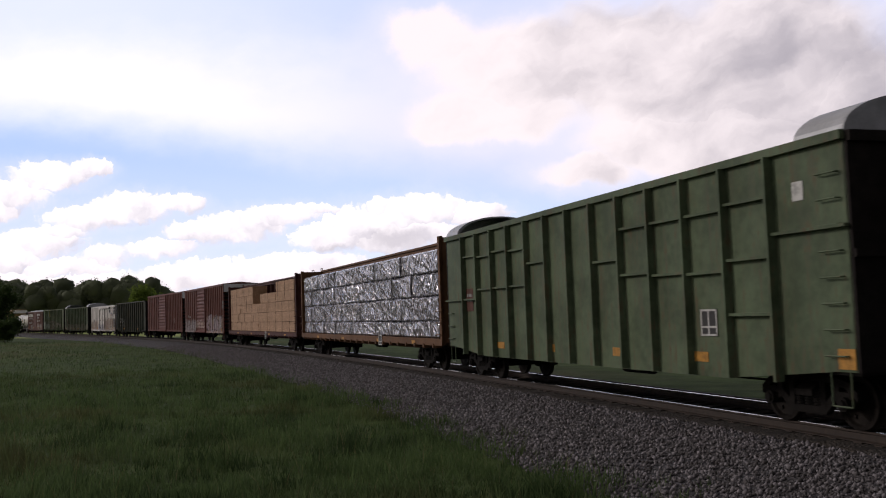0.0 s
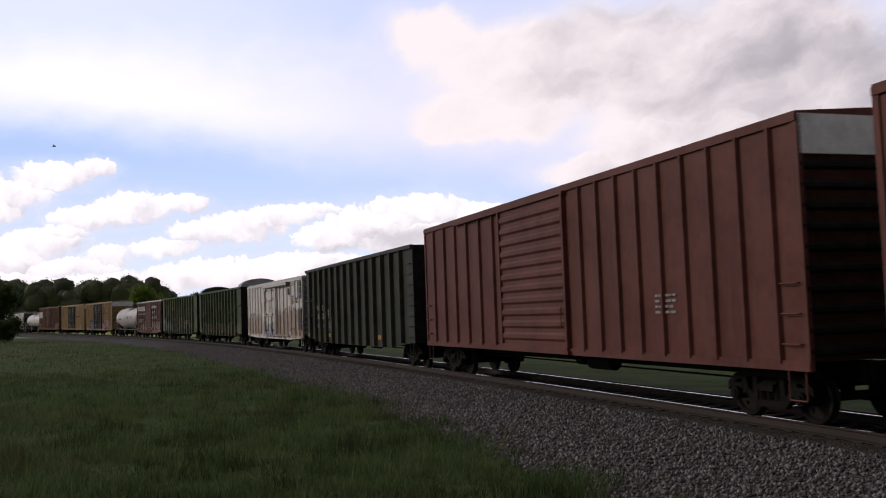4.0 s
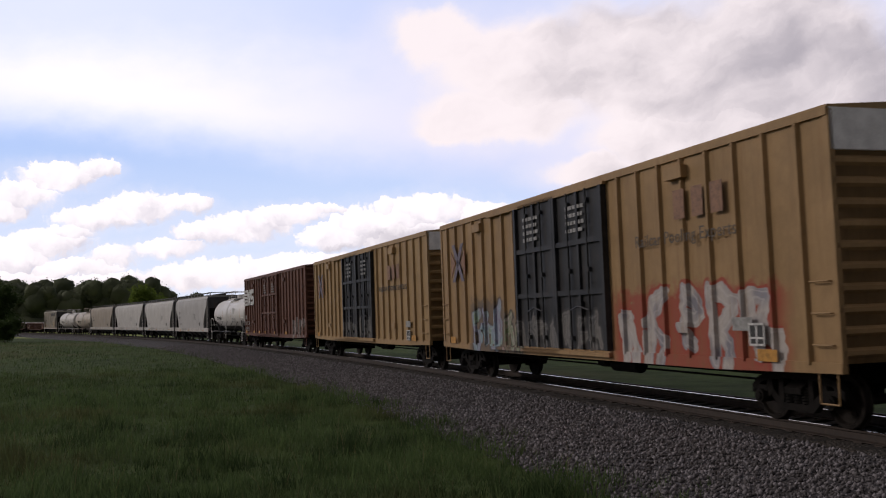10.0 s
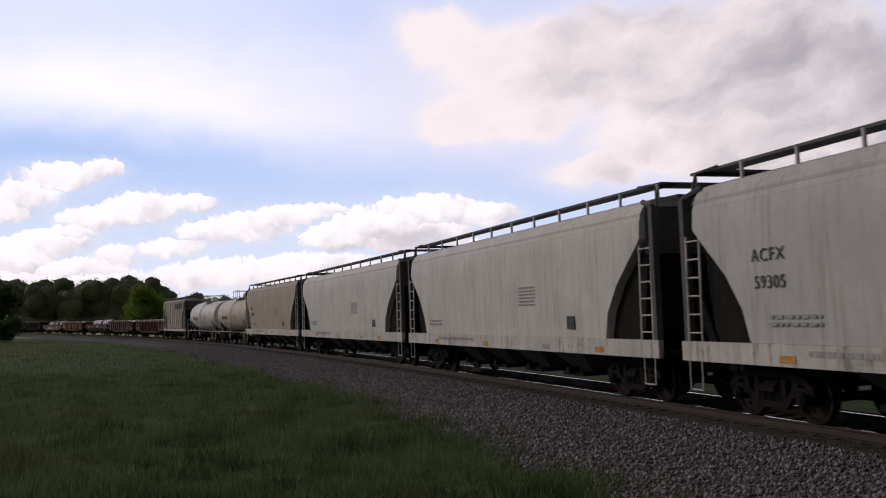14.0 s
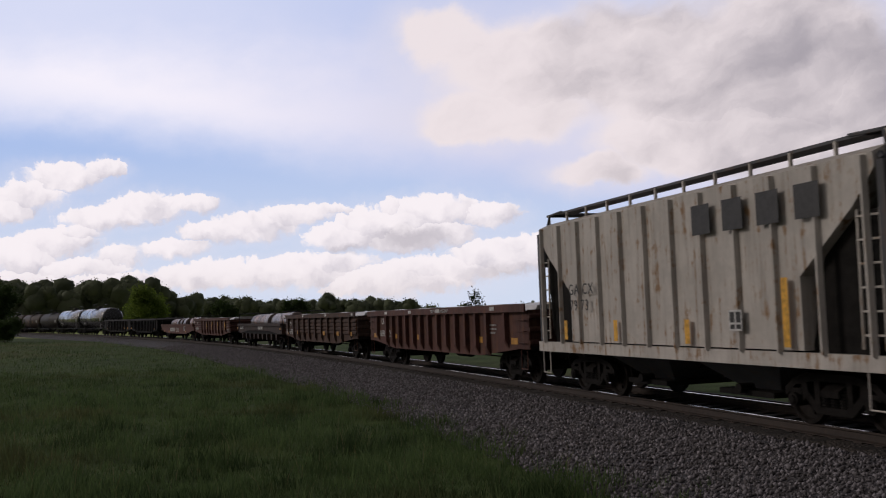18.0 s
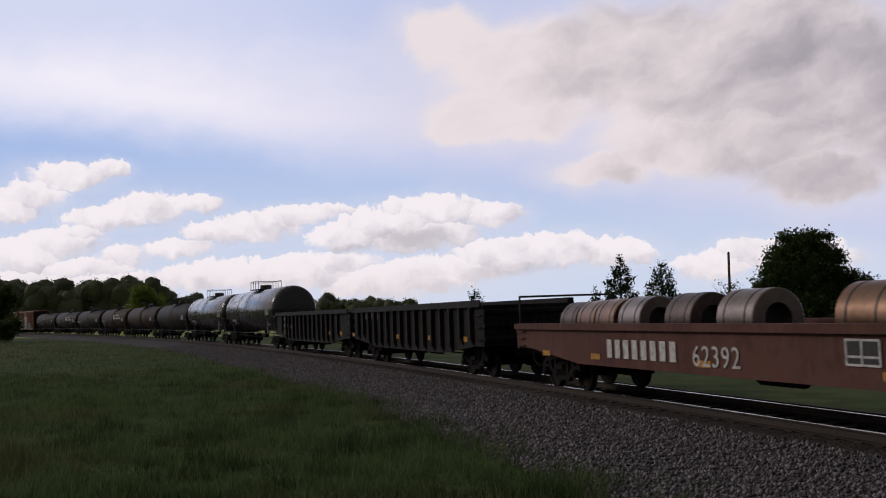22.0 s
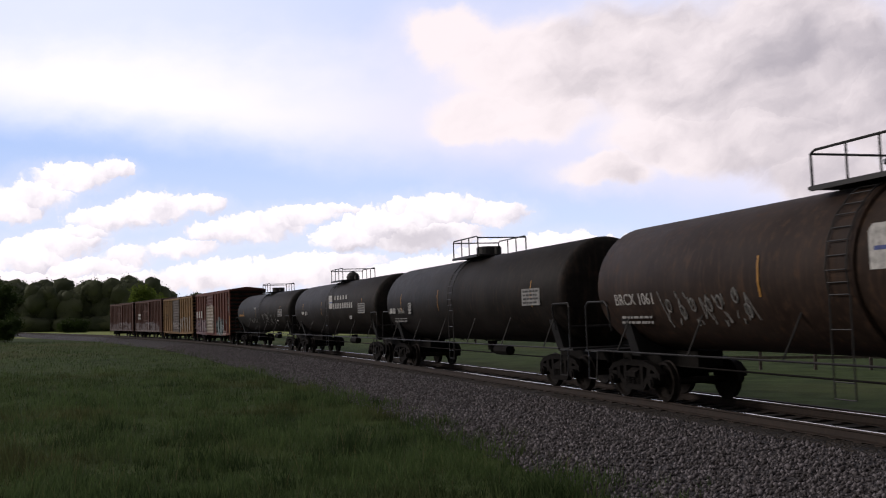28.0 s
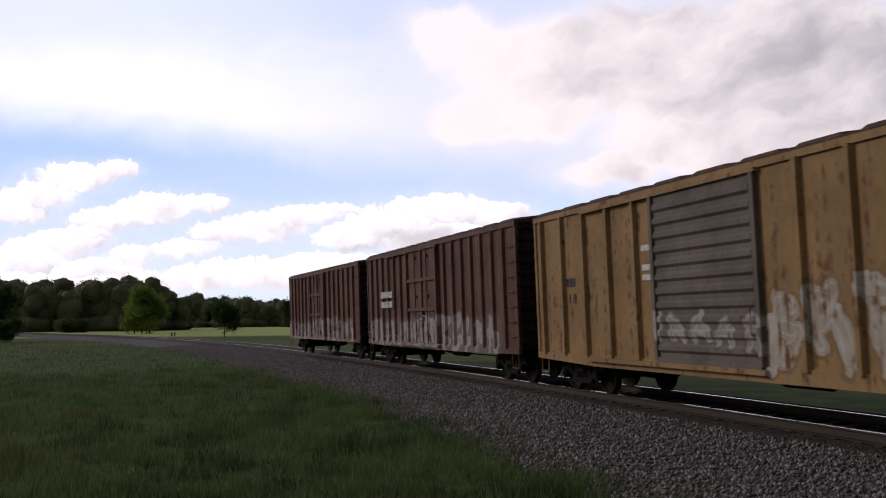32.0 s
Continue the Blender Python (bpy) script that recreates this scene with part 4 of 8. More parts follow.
def start_car(name, label, category, i, overhang=1.9, gap=0.45):
    """An empty railcar between the couplings i and i + 1 of the train. Gives the car, half its body's length and its truck offset."""
    car = thing(name, label, category, "cars of the freight train")
    fore, aft = GAPS.get(i, (gap, gap))
    t0, t1 = TIMES[i] + fore / SPEED, TIMES[i + 1] - aft / SPEED
    h = (t1 - t0) * SPEED / 2
    a = h - overhang
    CARS.append((car, t0, t1, a))
    mid = (t0 + t1) / 2
    truck(car, a, mid)
    truck(car, -a, mid)
    coupler(car, h + fore, 1, fore)
    coupler(car, -h - aft, -1, aft)
    return car, h, a


def underframe(car, h, a, sill=0.72, z=0.98, mat=None):
    m = mat or GRIME
    part("center_sill", G().box(-h, h, -0.25, 0.25, 0.68, z + 0.02), m, car)
    n = max(3, int(h * 2 / 3))
    for i in range(n):
        x = -h + 0.6 + (2 * h - 1.2) * i / (n - 1)
        if abs(abs(x) - a) > 1.4:
            part("cross_bearer", G().extrude([(-1.35, z), (-0.25, 0.76), (0.25, 0.76), (1.35, z)], "x", x - 0.06, x + 0.06), m, car)
    part("air_reservoir", G().rod((a * 0.15, -0.75, 0.72), (a * 0.15 + 1.1, -0.75, 0.72), 0.17, 14).rod((a * 0.15 - 0.5, -0.85, 0.76), (a * 0.15 - 0.15, -0.85, 0.76), 0.12, 10), m, car)
    part("brake_rod", G().rod((-a + 0.8, -0.5, 0.66), (a - 0.8, -0.5, 0.62), 0.022).rod((-a + 1.6, 0.4, 0.6), (a - 1.2, 0.4, 0.64), 0.022), m, car)


def ladder(car, x, y, z0, z1, mat, wide=0.42, rungs=None, face="side"):
    n = rungs or max(3, int((z1 - z0) / 0.38))
    s = -1 if y < 0 else 1
    yo = y + s * 0.07
    for i in range(n):
        z = z0 + (z1 - z0) * (i + 0.5) / n
        part("ladder_rung", G().pipe([(x - wide / 2, y, z), (x - wide / 2, yo, z), (x + wide / 2, yo, z), (x + wide / 2, y, z)], 0.015, 5), mat, car)


def stirrup(car, x, y, mat, z=0.95):
    part("stirrup_step", G().pipe([(x - 0.2, y, z), (x - 0.2, y, 0.45), (x + 0.2, y, 0.45), (x + 0.2, y, z)], 0.016, 5), mat, car)


def letters(car, words, x, z, size, mat, y=-1.47, name="lettering", spread=1.0, label=""):
    """Stencilled characters on the camera's side, starting at x with their foot at z."""
    cu = bpy.data.curves.new(name, "FONT")
    cu.body, cu.size, cu.extrude, cu.space_character = words, size * 1.38, 0.003, spread
    cu.resolution_u = 3
    tmp = bpy.data.objects.new(name, cu)
    me = bpy.data.meshes.new_from_object(tmp)
    bpy.data.objects.remove(tmp)
    me.transform(Matrix.Translation((x, y, z)) @ Matrix.Rotation(radians(90), 4, "X"))
    me.materials.clear()
    me.materials.append(mat)
    return part(name, me, None, car, label)


def bars(car, x, z, rows, mat, y=-1.47, w=0.9, h=0.05, gap=0.06, name="stencil_panel", seed=1):
    """Small print that cannot be read: rows of short bars."""
    g, r = G(), random.Random(seed)
    for i in range(rows):
        zz, xx = z - i * (h + gap), x
        while xx < x + w:
            l = r.uniform(0.08, 0.22)
            g.box(xx, min(xx + l, x + w + 0.05), y - 0.004, y + 0.002, zz, zz + h)
            xx += l + 0.05
    p = part(name, g, mat, car)
    p["kind"] = "stuff"
    return p


def blocks(car, x, z, n, size, mat, y=-1.47, pitch=0.8, name="emblem", slant=0.0, wide=0.60):
    """A name mark drawn as plain blocks of its colour."""
    for i in range(n):
        xx = x + i * size * pitch
        w = size * pitch * wide
        g = G().extrude([(xx, z), (xx + w, z), (xx + w + slant * size, z + size), (xx + slant * size, z + size)], "y", y - 0.004, y + 0.002)
        part(name, g, mat, car)


def scrawl(car, x, z, w, h, mat, seed, y=-1.47, n=4, r=0.016, shell=None):
    """Thin spray-can line of spiky and looping strokes on the camera's side."""
    rr = random.Random(seed)
    for k in range(n):
        x0, ww = x + w * (k + 0.08) / n, w / n * 0.84
        pts, m = [], rr.randint(4, 6)
        for i in range(m):
            px, pz = x0 + ww * (0.5 + rr.uniform(-0.55, 0.55)), z + h * (0.92 * (i % 2) + rr.uniform(-0.12, 0.2))
            pts.append((px, y if shell is None else on_shell(shell[0], shell[1], pz) - 0.004, pz))
        a = pts[-1]
        for i in range(1, 7):
            pz = a[2] + h * 0.22 * (1 - math.cos(i)) * (1 if a[2] < z + h / 2 else -1)
            pts.append((a[0] + ww * 0.22 * math.sin(i), y if shell is None else on_shell(shell[0], shell[1], pz) - 0.004, pz))
        part("graffiti", G().pipe(pts, r * 0.7, 4), mat, car, "thin white spray-can scrawl")


def plate(car, x0, x1, z0, z1, mat, y=-1.475, name="placard"):
    return part(name, G().box(x0, x1, y - 0.006, y, z0, z1), mat, car)


def framed_panel(car, x, z, w, h, y=-1.475):
    part("stencil_box", G().box(x, x + w, y - 0.004, y, z, z + h), BLACK_L, car)
    g = G()
    t = 0.035
    for a in ((x, x + w, z, z + t), (x, x + w, z + h - t, z + h), (x, x + t, z, z + h), (x + w - t, x + w, z, z + h), (x + w * 0.45, x + w * 0.45 + t, z, z + h), (x, x + w, z + h * 0.3, z + h * 0.3 + t)):
        g.box(a[0], a[1], y - 0.009, y - 0.003, a[2], a[3])
    part("stencil_frame", g, WHITE_L, car)


def rib_mesh(x, w, d, z0, z1, y, taper=0.03):
    """An upright pressed stiffener on a side wall."""
    s = -1 if y < 0 else 1
    return G().extrude([(x - w / 2, y), (x - w / 2 + taper, y + s * d), (x + w / 2 - taper, y + s * d), (x + w / 2, y)], "z", z0, z1)


def corrugated_end(x, sgn, hw, z0, z1, pitch=0.30):
    g = G()
    n = int((z1 - z0) / pitch)
    p = [(x - sgn * 0.06, z0), (x, z0)]
    for i in range(n):
        z = z0 + (z1 - z0) * i / n
        d = (z1 - z0) / n
        p += [(x, z + d * 0.25), (x + sgn * 0.07, z + d * 0.4), (x + sgn * 0.07, z + d * 0.6), (x, z + d * 0.75)]
    p += [(x, z1), (x - sgn * 0.06, z1)]
    return g.extrude(p, "y", -hw, hw)


def roof_mesh(h, hw, z, peak, panels, lip=0.13):
    """Low gabled roof with raised cross panels."""
    g = G()
    g.extrude([(-hw - 0.03, z), (-hw - 0.03, z + 0.06), (0, peak), (hw + 0.03, z + 0.06), (hw + 0.03, z)], "x", -h, h)
    for i in range(panels):
        x0 = -h + 2 * h * (i + 0.12) / panels
        x1 = -h + 2 * h * (i + 0.88) / panels
        g.add([(x0, -hw - 0.01, z + 0.065), (x1, -hw - 0.01, z + 0.065), (x1, 0, peak + 0.005), (x0, 0, peak + 0.005),
               (x0 + 0.1, -hw + 0.05, z + lip), (x1 - 0.1, -hw + 0.05, z + lip), (x1 - 0.1, 0, peak + 0.06), (x0 + 0.1, 0, peak + 0.06)],
              [(0, 1, 5, 4), (1, 2, 6, 5), (2, 3, 7, 6), (3, 0, 4, 7), (4, 5, 6, 7)])
        g.add([(x0, hw + 0.01, z + 0.065), (x1, hw + 0.01, z + 0.065), (x1, 0, peak + 0.005), (x0, 0, peak + 0.005),
               (x0 + 0.1, hw - 0.05, z + lip), (x1 - 0.1, hw - 0.05, z + lip), (x1 - 0.1, 0, peak + 0.06), (x0 + 0.1, 0, peak + 0.06)],
              [(0, 1, 5, 4), (1, 2, 6, 5), (2, 3, 7, 6), (3, 0, 4, 7), (4, 5, 6, 7)])
    return g


GALV = plain("galvanized_roof", (0.42, 0.43, 0.45), 0.5, 0.3, 0.2, 2.0)
END_BLACK = plain("black_end_coating", (0.020, 0.017, 0.016), 0.8, 0.0, 0.4, 4.0)
END_BLACK.node_tree.nodes["Principled BSDF"].inputs["Specular IOR Level"].default_value = 0.12
WHITE_END = plain("white_end_panel", (0.80, 0.80, 0.81), 0.6, 0.0, 0.15, 3.0)


def door_corrugated(car, x0, x1, z0, z1, mat, ribs=11, y=-1.45):
    d = part("door", G().box(x0, x1, y - 0.05, y + 0.01, z0, z1), mat, car)
    n = ribs
    for i in range(n):
        z = z0 + 0.1 + (z1 - z0 - 0.2) * i / n
        k = (z1 - z0 - 0.2) / n
        part("door_rib", G().extrude([(y - 0.05, z + k * 0.15), (y - 0.10, z + k * 0.35), (y - 0.10, z + k * 0.65), (y - 0.05, z + k * 0.85)], "x", x0 + 0.10, x1 - 0.10), mat, d)
    part("door_stile", G().box(x0 - 0.04, x0 + 0.07, y - 0.11, y, z0, z1), mat, d)
    part("door_stile", G().box(x1 - 0.07, x1 + 0.04, y - 0.11, y, z0, z1), mat, d)
    part("door_foot", G().box(x0, x1, y - 0.10, y, z0 - 0.05, z0 + 0.05), mat, d)
    part("door_handle", G().pipe([(x1 - 0.16, y - 0.11, z0 + 0.5), (x1 - 0.16, y - 0.15, z0 + 0.55), (x1 - 0.16, y - 0.15, z0 + 0.95), (x1 - 0.16, y - 0.11, z0 + 1.0)], 0.015, 5), mat, d)
    return d


def door_plug(car, x0, x1, z0, z1, mat, y=-1.45, bars_mat=None):
    bm_ = bars_mat or mat
    d = part("door", G().box(x0, x1, y - 0.06, y + 0.01, z0, z1), mat, car)
    w = (x1 - x0)
    for fx in (0.30, 0.70):
        part("lock_rod", G().rod((x0 + w * fx, y - 0.12, z0 - 0.02), (x0 + w * fx, y - 0.12, z1 + 0.02), 0.026, 7), bm_, d)
        for z in (z0 + 0.25, (z0 + z1) / 2, z1 - 0.25):
            part("rod_bracket", G().box(x0 + w * fx - 0.06, x0 + w * fx + 0.06, y - 0.14, y - 0.05, z - 0.05, z + 0.05), bm_, d)
    for k in (0.36, 0.68):
        part("door_beam", G().box(x0 + 0.05, x1 - 0.05, y - 0.13, y - 0.055, z0 + (z1 - z0) * k - 0.06, z0 + (z1 - z0) * k + 0.06), mat, d)
    part("door_stile", G().box(x0 - 0.05, x0 + 0.07, y - 0.15, y, z0, z1), mat, d)
    part("door_stile", G().box(x0 + w * 0.5 - 0.05, x0 + w * 0.5 + 0.05, y - 0.12, y, z0, z1), mat, d)
    part("door_stile", G().box(x1 - 0.07, x1 + 0.05, y - 0.15, y, z0, z1), mat, d)
    part("lock_crank", G().pipe([(x0 + w * 0.3, y - 0.14, z0 + 0.9), (x0 + w * 0.5, y - 0.16, z0 + 1.0), (x0 + w * 0.7, y - 0.14, z0 + 0.9)], 0.02, 5).box(x0 + w * 0.45, x0 + w * 0.55, y - 0.15, y - 0.06, z0 + 0.8, z0 + 1.1), bm_, d)
    return d


def door_reefer(car, x0, x1, z0, z1, mat, dark, y=-1.45):
    """Wide insulated sliding door: framed panel, cross rails, short stiles, lock rods and the long track above it."""
    d = part("door", G().box(x0, x1, y - 0.07, y + 0.01, z0, z1), mat, car)
    w, t = x1 - x0, z1 - z0
    for a, b in ((x0 - 0.06, x0 + 0.10), (x1 - 0.10, x1 + 0.04), (x1 + 0.10, x1 + 0.18)):
        part("door_stile", G().box(a, b, y - 0.16, y, z0, z1), mat, d)
    for k in (0.0, 0.40, 0.44, 0.75, 0.97):
        part("door_beam", G().box(x0 + 0.1, x1 - 0.1, y - 0.14, y - 0.06, z0 + t * k, z0 + t * k + 0.085), mat, d)
    for fx, k0, k1 in ((0.48, 0.44, 0.75), (0.30, 0.0, 0.40), (0.58, 0.0, 0.40)):
        part("door_stile", G().box(x0 + w * fx - 0.04, x0 + w * fx + 0.04, y - 0.12, y - 0.06, z0 + t * k0, z0 + t * k1), mat, d)
    for fx in (0.22, 0.78):
        part("lock_rod", G().rod((x0 + w * fx, y - 0.17, z0 - 0.04), (x0 + w * fx, y - 0.17, z1 + 0.06), 0.022, 7), dark, d)
        for k in (0.06, 0.42, 0.76, 0.96):
            part("rod_bracket", G().box(x0 + w * fx - 0.06, x0 + w * fx + 0.06, y - 0.19, y - 0.06, z0 + t * k, z0 + t * k + 0.10), dark, d)
        part("lock_handle", G().pipe([(x0 + w * fx, y - 0.18, z0 + t * 0.22), (x0 + w * fx + 0.12, y - 0.22, z0 + t * 0.14), (x0 + w * fx + 0.12, y - 0.22, z0 + t * 0.02)], 0.02, 5), dark, d)
    part("latch_box", G().box(x0 - 0.16, x0 - 0.05, y - 0.14, y, z0 + t * 0.80, z0 + t * 0.90), dark, d)
    part("door_track", G().box(x0 - 0.25, x1 + w * 1.05, y - 0.20, y, z1 + 0.055, z1 + 0.10), dark, car, "dark sliding rail above the door")
    part("track_cover", G().extrude([(y, z1 + 0.25), (y - 0.20, z1 + 0.17), (y - 0.20, z1 + 0.11), (y, z1 + 0.11)], "x", x0 - 0.25, x1 + w * 1.05), mat, car)
    part("track_end", G().box(x1 + w * 1.05, x1 + w * 1.05 + 0.07, y - 0.24, y, z1, z1 + 0.26), dark, car)
    part("door_sill", G().box(x0 - 0.25, x1 + w * 1.05, y - 0.17, y, z0 - 0.12, z0 - 0.05), mat, car)
    part("door_step", G().pipe([(x0 + 0.1, y - 0.05, z0 - 0.12), (x0 + 0.1, y - 0.10, z0 - 0.62), (x0 + 0.62, y - 0.10, z0 - 0.62), (x0 + 0.62, y - 0.05, z0 - 0.12)], 0.018, 5), dark, car)
    return d


def boxcar(i, label, mat, eave, peak, ribs, doors, roof=None, panels=12, white_end=False, rib_w=0.12, rib_d=0.075, sill=0.86, drop=0.0, end_mat=None, roof_mat=None, lad=True, belly=False, door_bars=None):
    """ribs: places of the side stiffeners, as shares of the length from the tail; doors: (kind, from, to, material)."""
    car, h, a = start_car("boxcar", label, "boxcar", i, 1.6, 0.75)
    hw = 1.45
    underframe(car, h, a)
    z0 = sill + 0.14
    body = part("body", G().box(-h + 0.06, h - 0.06, -hw, hw, z0, eave), mat, car)
    # side sill, deeper between the trucks
    so = [(-h, z0 + 0.02), (h, z0 + 0.02), (h, sill), (a + 1.5, sill), (a - 1.6, sill - drop), (-a + 1.6, sill - drop), (-a - 1.5, sill), (-h, sill)]
    for y in (-1, 1):
        part("side_sill", G().extrude(so, "y", y * (hw + 0.012) - 0.03, y * (hw + 0.012) + 0.03), mat, car)
        part("top_chord", G().box(-h, h, y * hw - 0.05, y * hw + 0.05, eave - 0.10, eave + 0.02), mat, car)
    for k in ribs:
        x = -h + 2 * h * k
        part("side_post", rib_mesh(x, rib_w, rib_d, z0 - 0.02, eave - 0.09, -hw), mat, car)
    far = G()
    for k in ribs:
        far.add(*_vf(rib_mesh(-h + 2 * h * k, rib_w, rib_d, z0, eave - 0.09, hw)))
    part("far_side_posts", far, mat, car)
    em = end_mat or mat
    for sgn in (-1, 1):
        ze = eave - 0.62 if white_end else eave
        part("end_wall", corrugated_end(sgn * (h - 0.06), sgn, hw, z0, ze), em, car)
        if white_end:
            part("end_panel", G().box(sgn * (h - 0.03) - 0.04, sgn * (h - 0.03) + 0.04, -hw, hw, ze, eave + 0.02), WHITE_END, car, "white high-clearance panel across the top of the end")
        part("corner_post", G().box(sgn * (h - 0.05) - 0.06, sgn * (h - 0.05) + 0.06, -hw - 0.03, -hw + 0.06, sill, eave), mat, car)
        if lad:
            ladder(car, sgn * (h - 0.34), -hw - 0.01, 1.1, 2.55 if white_end else 4.0 if sgn > 0 else 2.4, mat)
            stirrup(car, sgn * (h - 0.34), -hw, mat)
    part("roof", roof_mesh(h, hw, eave, peak, panels, 0.085 if eave > 4.8 else 0.13), roof_mat or GALV, car)
    for kind, k0, k1, dm in doors:
        x0, x1 = -h + 2 * h * k0, -h + 2 * h * k1
        if kind == "reefer":
            door_reefer(car, x0, x1, z0 + 0.05, eave - 0.36, dm or mat, door_bars)
            continue
        if kind == "corr":
            door_corrugated(car, x0, x1, z0 + 0.02, eave - 0.16, dm or mat)
        else:
            door_plug(car, x0, x1, z0 + 0.02, eave - 0.16, dm or mat, bars_mat=door_bars)
        part("door_track", G().box(x0 - (x1 - x0) * 0.9, x1 + 0.1, -hw - 0.14, -hw, sill + 0.02, sill + 0.11), mat, car)
        part("door_track", G().box(x0 - (x1 - x0) * 0.9, x1 + 0.1, -hw - 0.12, -hw, eave - 0.16, eave - 0.09), mat, car)
    return car, h, a


def _vf(g):
    return g.v, g.f


def high_side(i, label, mat, top, ribs, stiff, arches=(), load=None, hw=1.52, sill=0.86, lad=True):
    """Tall open car with outside posts; stiff: (bay, share of the height) of the short horizontal stiffeners."""
    car, h, a = start_car("high_sided_gondola", label, "railcar", i, 1.7, 0.65)
    underframe(car, h, a)
    zb = 0.96
    g = G()
    t = 0.05
    for y in (-1, 1):
        # side sheet drawn down between the trucks
        o = [(-h, top), (h, top), (h, zb), (a + 1.3, zb), (a - 1.5, sill - 0.14), (-a + 1.5, sill - 0.14), (-a - 1.3, zb), (-h, zb)]
        part("side_sheet", G().extrude(o, "y", y * (hw - t), y * hw), mat, car)
        part("top_chord", G().box(-h, h, y * hw - 0.09, y * hw + 0.05, top - 0.06, top + 0.08), mat, car)
    part("floor_sheet", G().box(-h, h, -hw + t, hw - t, zb - 0.05, zb + 0.05), GRIME, car)
    n = len(ribs)
    for k in ribs:
        x = -h + 2 * h * k
        zl = zb - 0.02 if abs(x) > a + 0.4 else sill - 0.12
        part("side_post", rib_mesh(x, 0.10, 0.15, zl, top - 0.05, -hw, 0.02), mat, car)
    far = G()
    for k in ribs:
        far.add(*_vf(rib_mesh(-h + 2 * h * k, 0.13, 0.15, zb, top - 0.05, hw)))
    part("far_side_posts", far, mat, car)
    edges = [0.0, *ribs, 1.0]
    for bay, k in stiff:
        x0, x1 = -h + 2 * h * edges[bay], -h + 2 * h * edges[bay + 1]
        z = zb + (top - zb) * k
        part("stiffener", G().box(x0, x1, -hw - 0.10, -hw, z - 0.025, z + 0.025), mat, car)
    for sgn in (-1, 1):
        ew = part("end_wall", G().box(sgn * h - 0.05, sgn * h + 0.05, -hw, hw, zb, top), END_BLACK, car)
        part("end_beam", G().box(sgn * h - 0.06, sgn * h + 0.12, -hw, hw, top - 0.1, top + 0.06), END_BLACK, ew)
        part("end_beam", G().box(min(sgn * h, sgn * (h + 0.1)), max(sgn * h, sgn * (h + 0.1)), -hw, hw, (zb + top) / 2 - 0.06, (zb + top) / 2 + 0.06), END_BLACK, ew)
        for y in (-0.73, 0.73):
            part("end_post", G().box(min(sgn * h, sgn * (h + 0.1)), max(sgn * h, sgn * (h + 0.1)), y - 0.07, y + 0.07, zb, top), END_BLACK, ew)
        if lad:
            ladder(car, sgn * (h - 0.36), -hw - 0.01, 1.0, 4.1 if sgn > 0 else 2.2, mat)
            stirrup(car, sgn * (h - 0.36), -hw, mat)
    for sgn in arches:
        pts = [(hw * math.cos(t_), top + 0.06 + 0.62 * math.sin(t_)) for t_ in (math.pi * q / 18 for q in range(19))]
        inner = [(y * 0.96, z - 0.05) for y, z in pts[::-1]]
        part("end_arch", G().extrude(pts + inner, "x", sgn * (h - 1.1), sgn * h), GALV, car, "curved grey sheet hood over the end")
        part("arch_end", G().extrude(pts, "x", sgn * (h - 0.03) - 0.02, sgn * (h - 0.03) + 0.02), GALV, car)
    return car, h, a


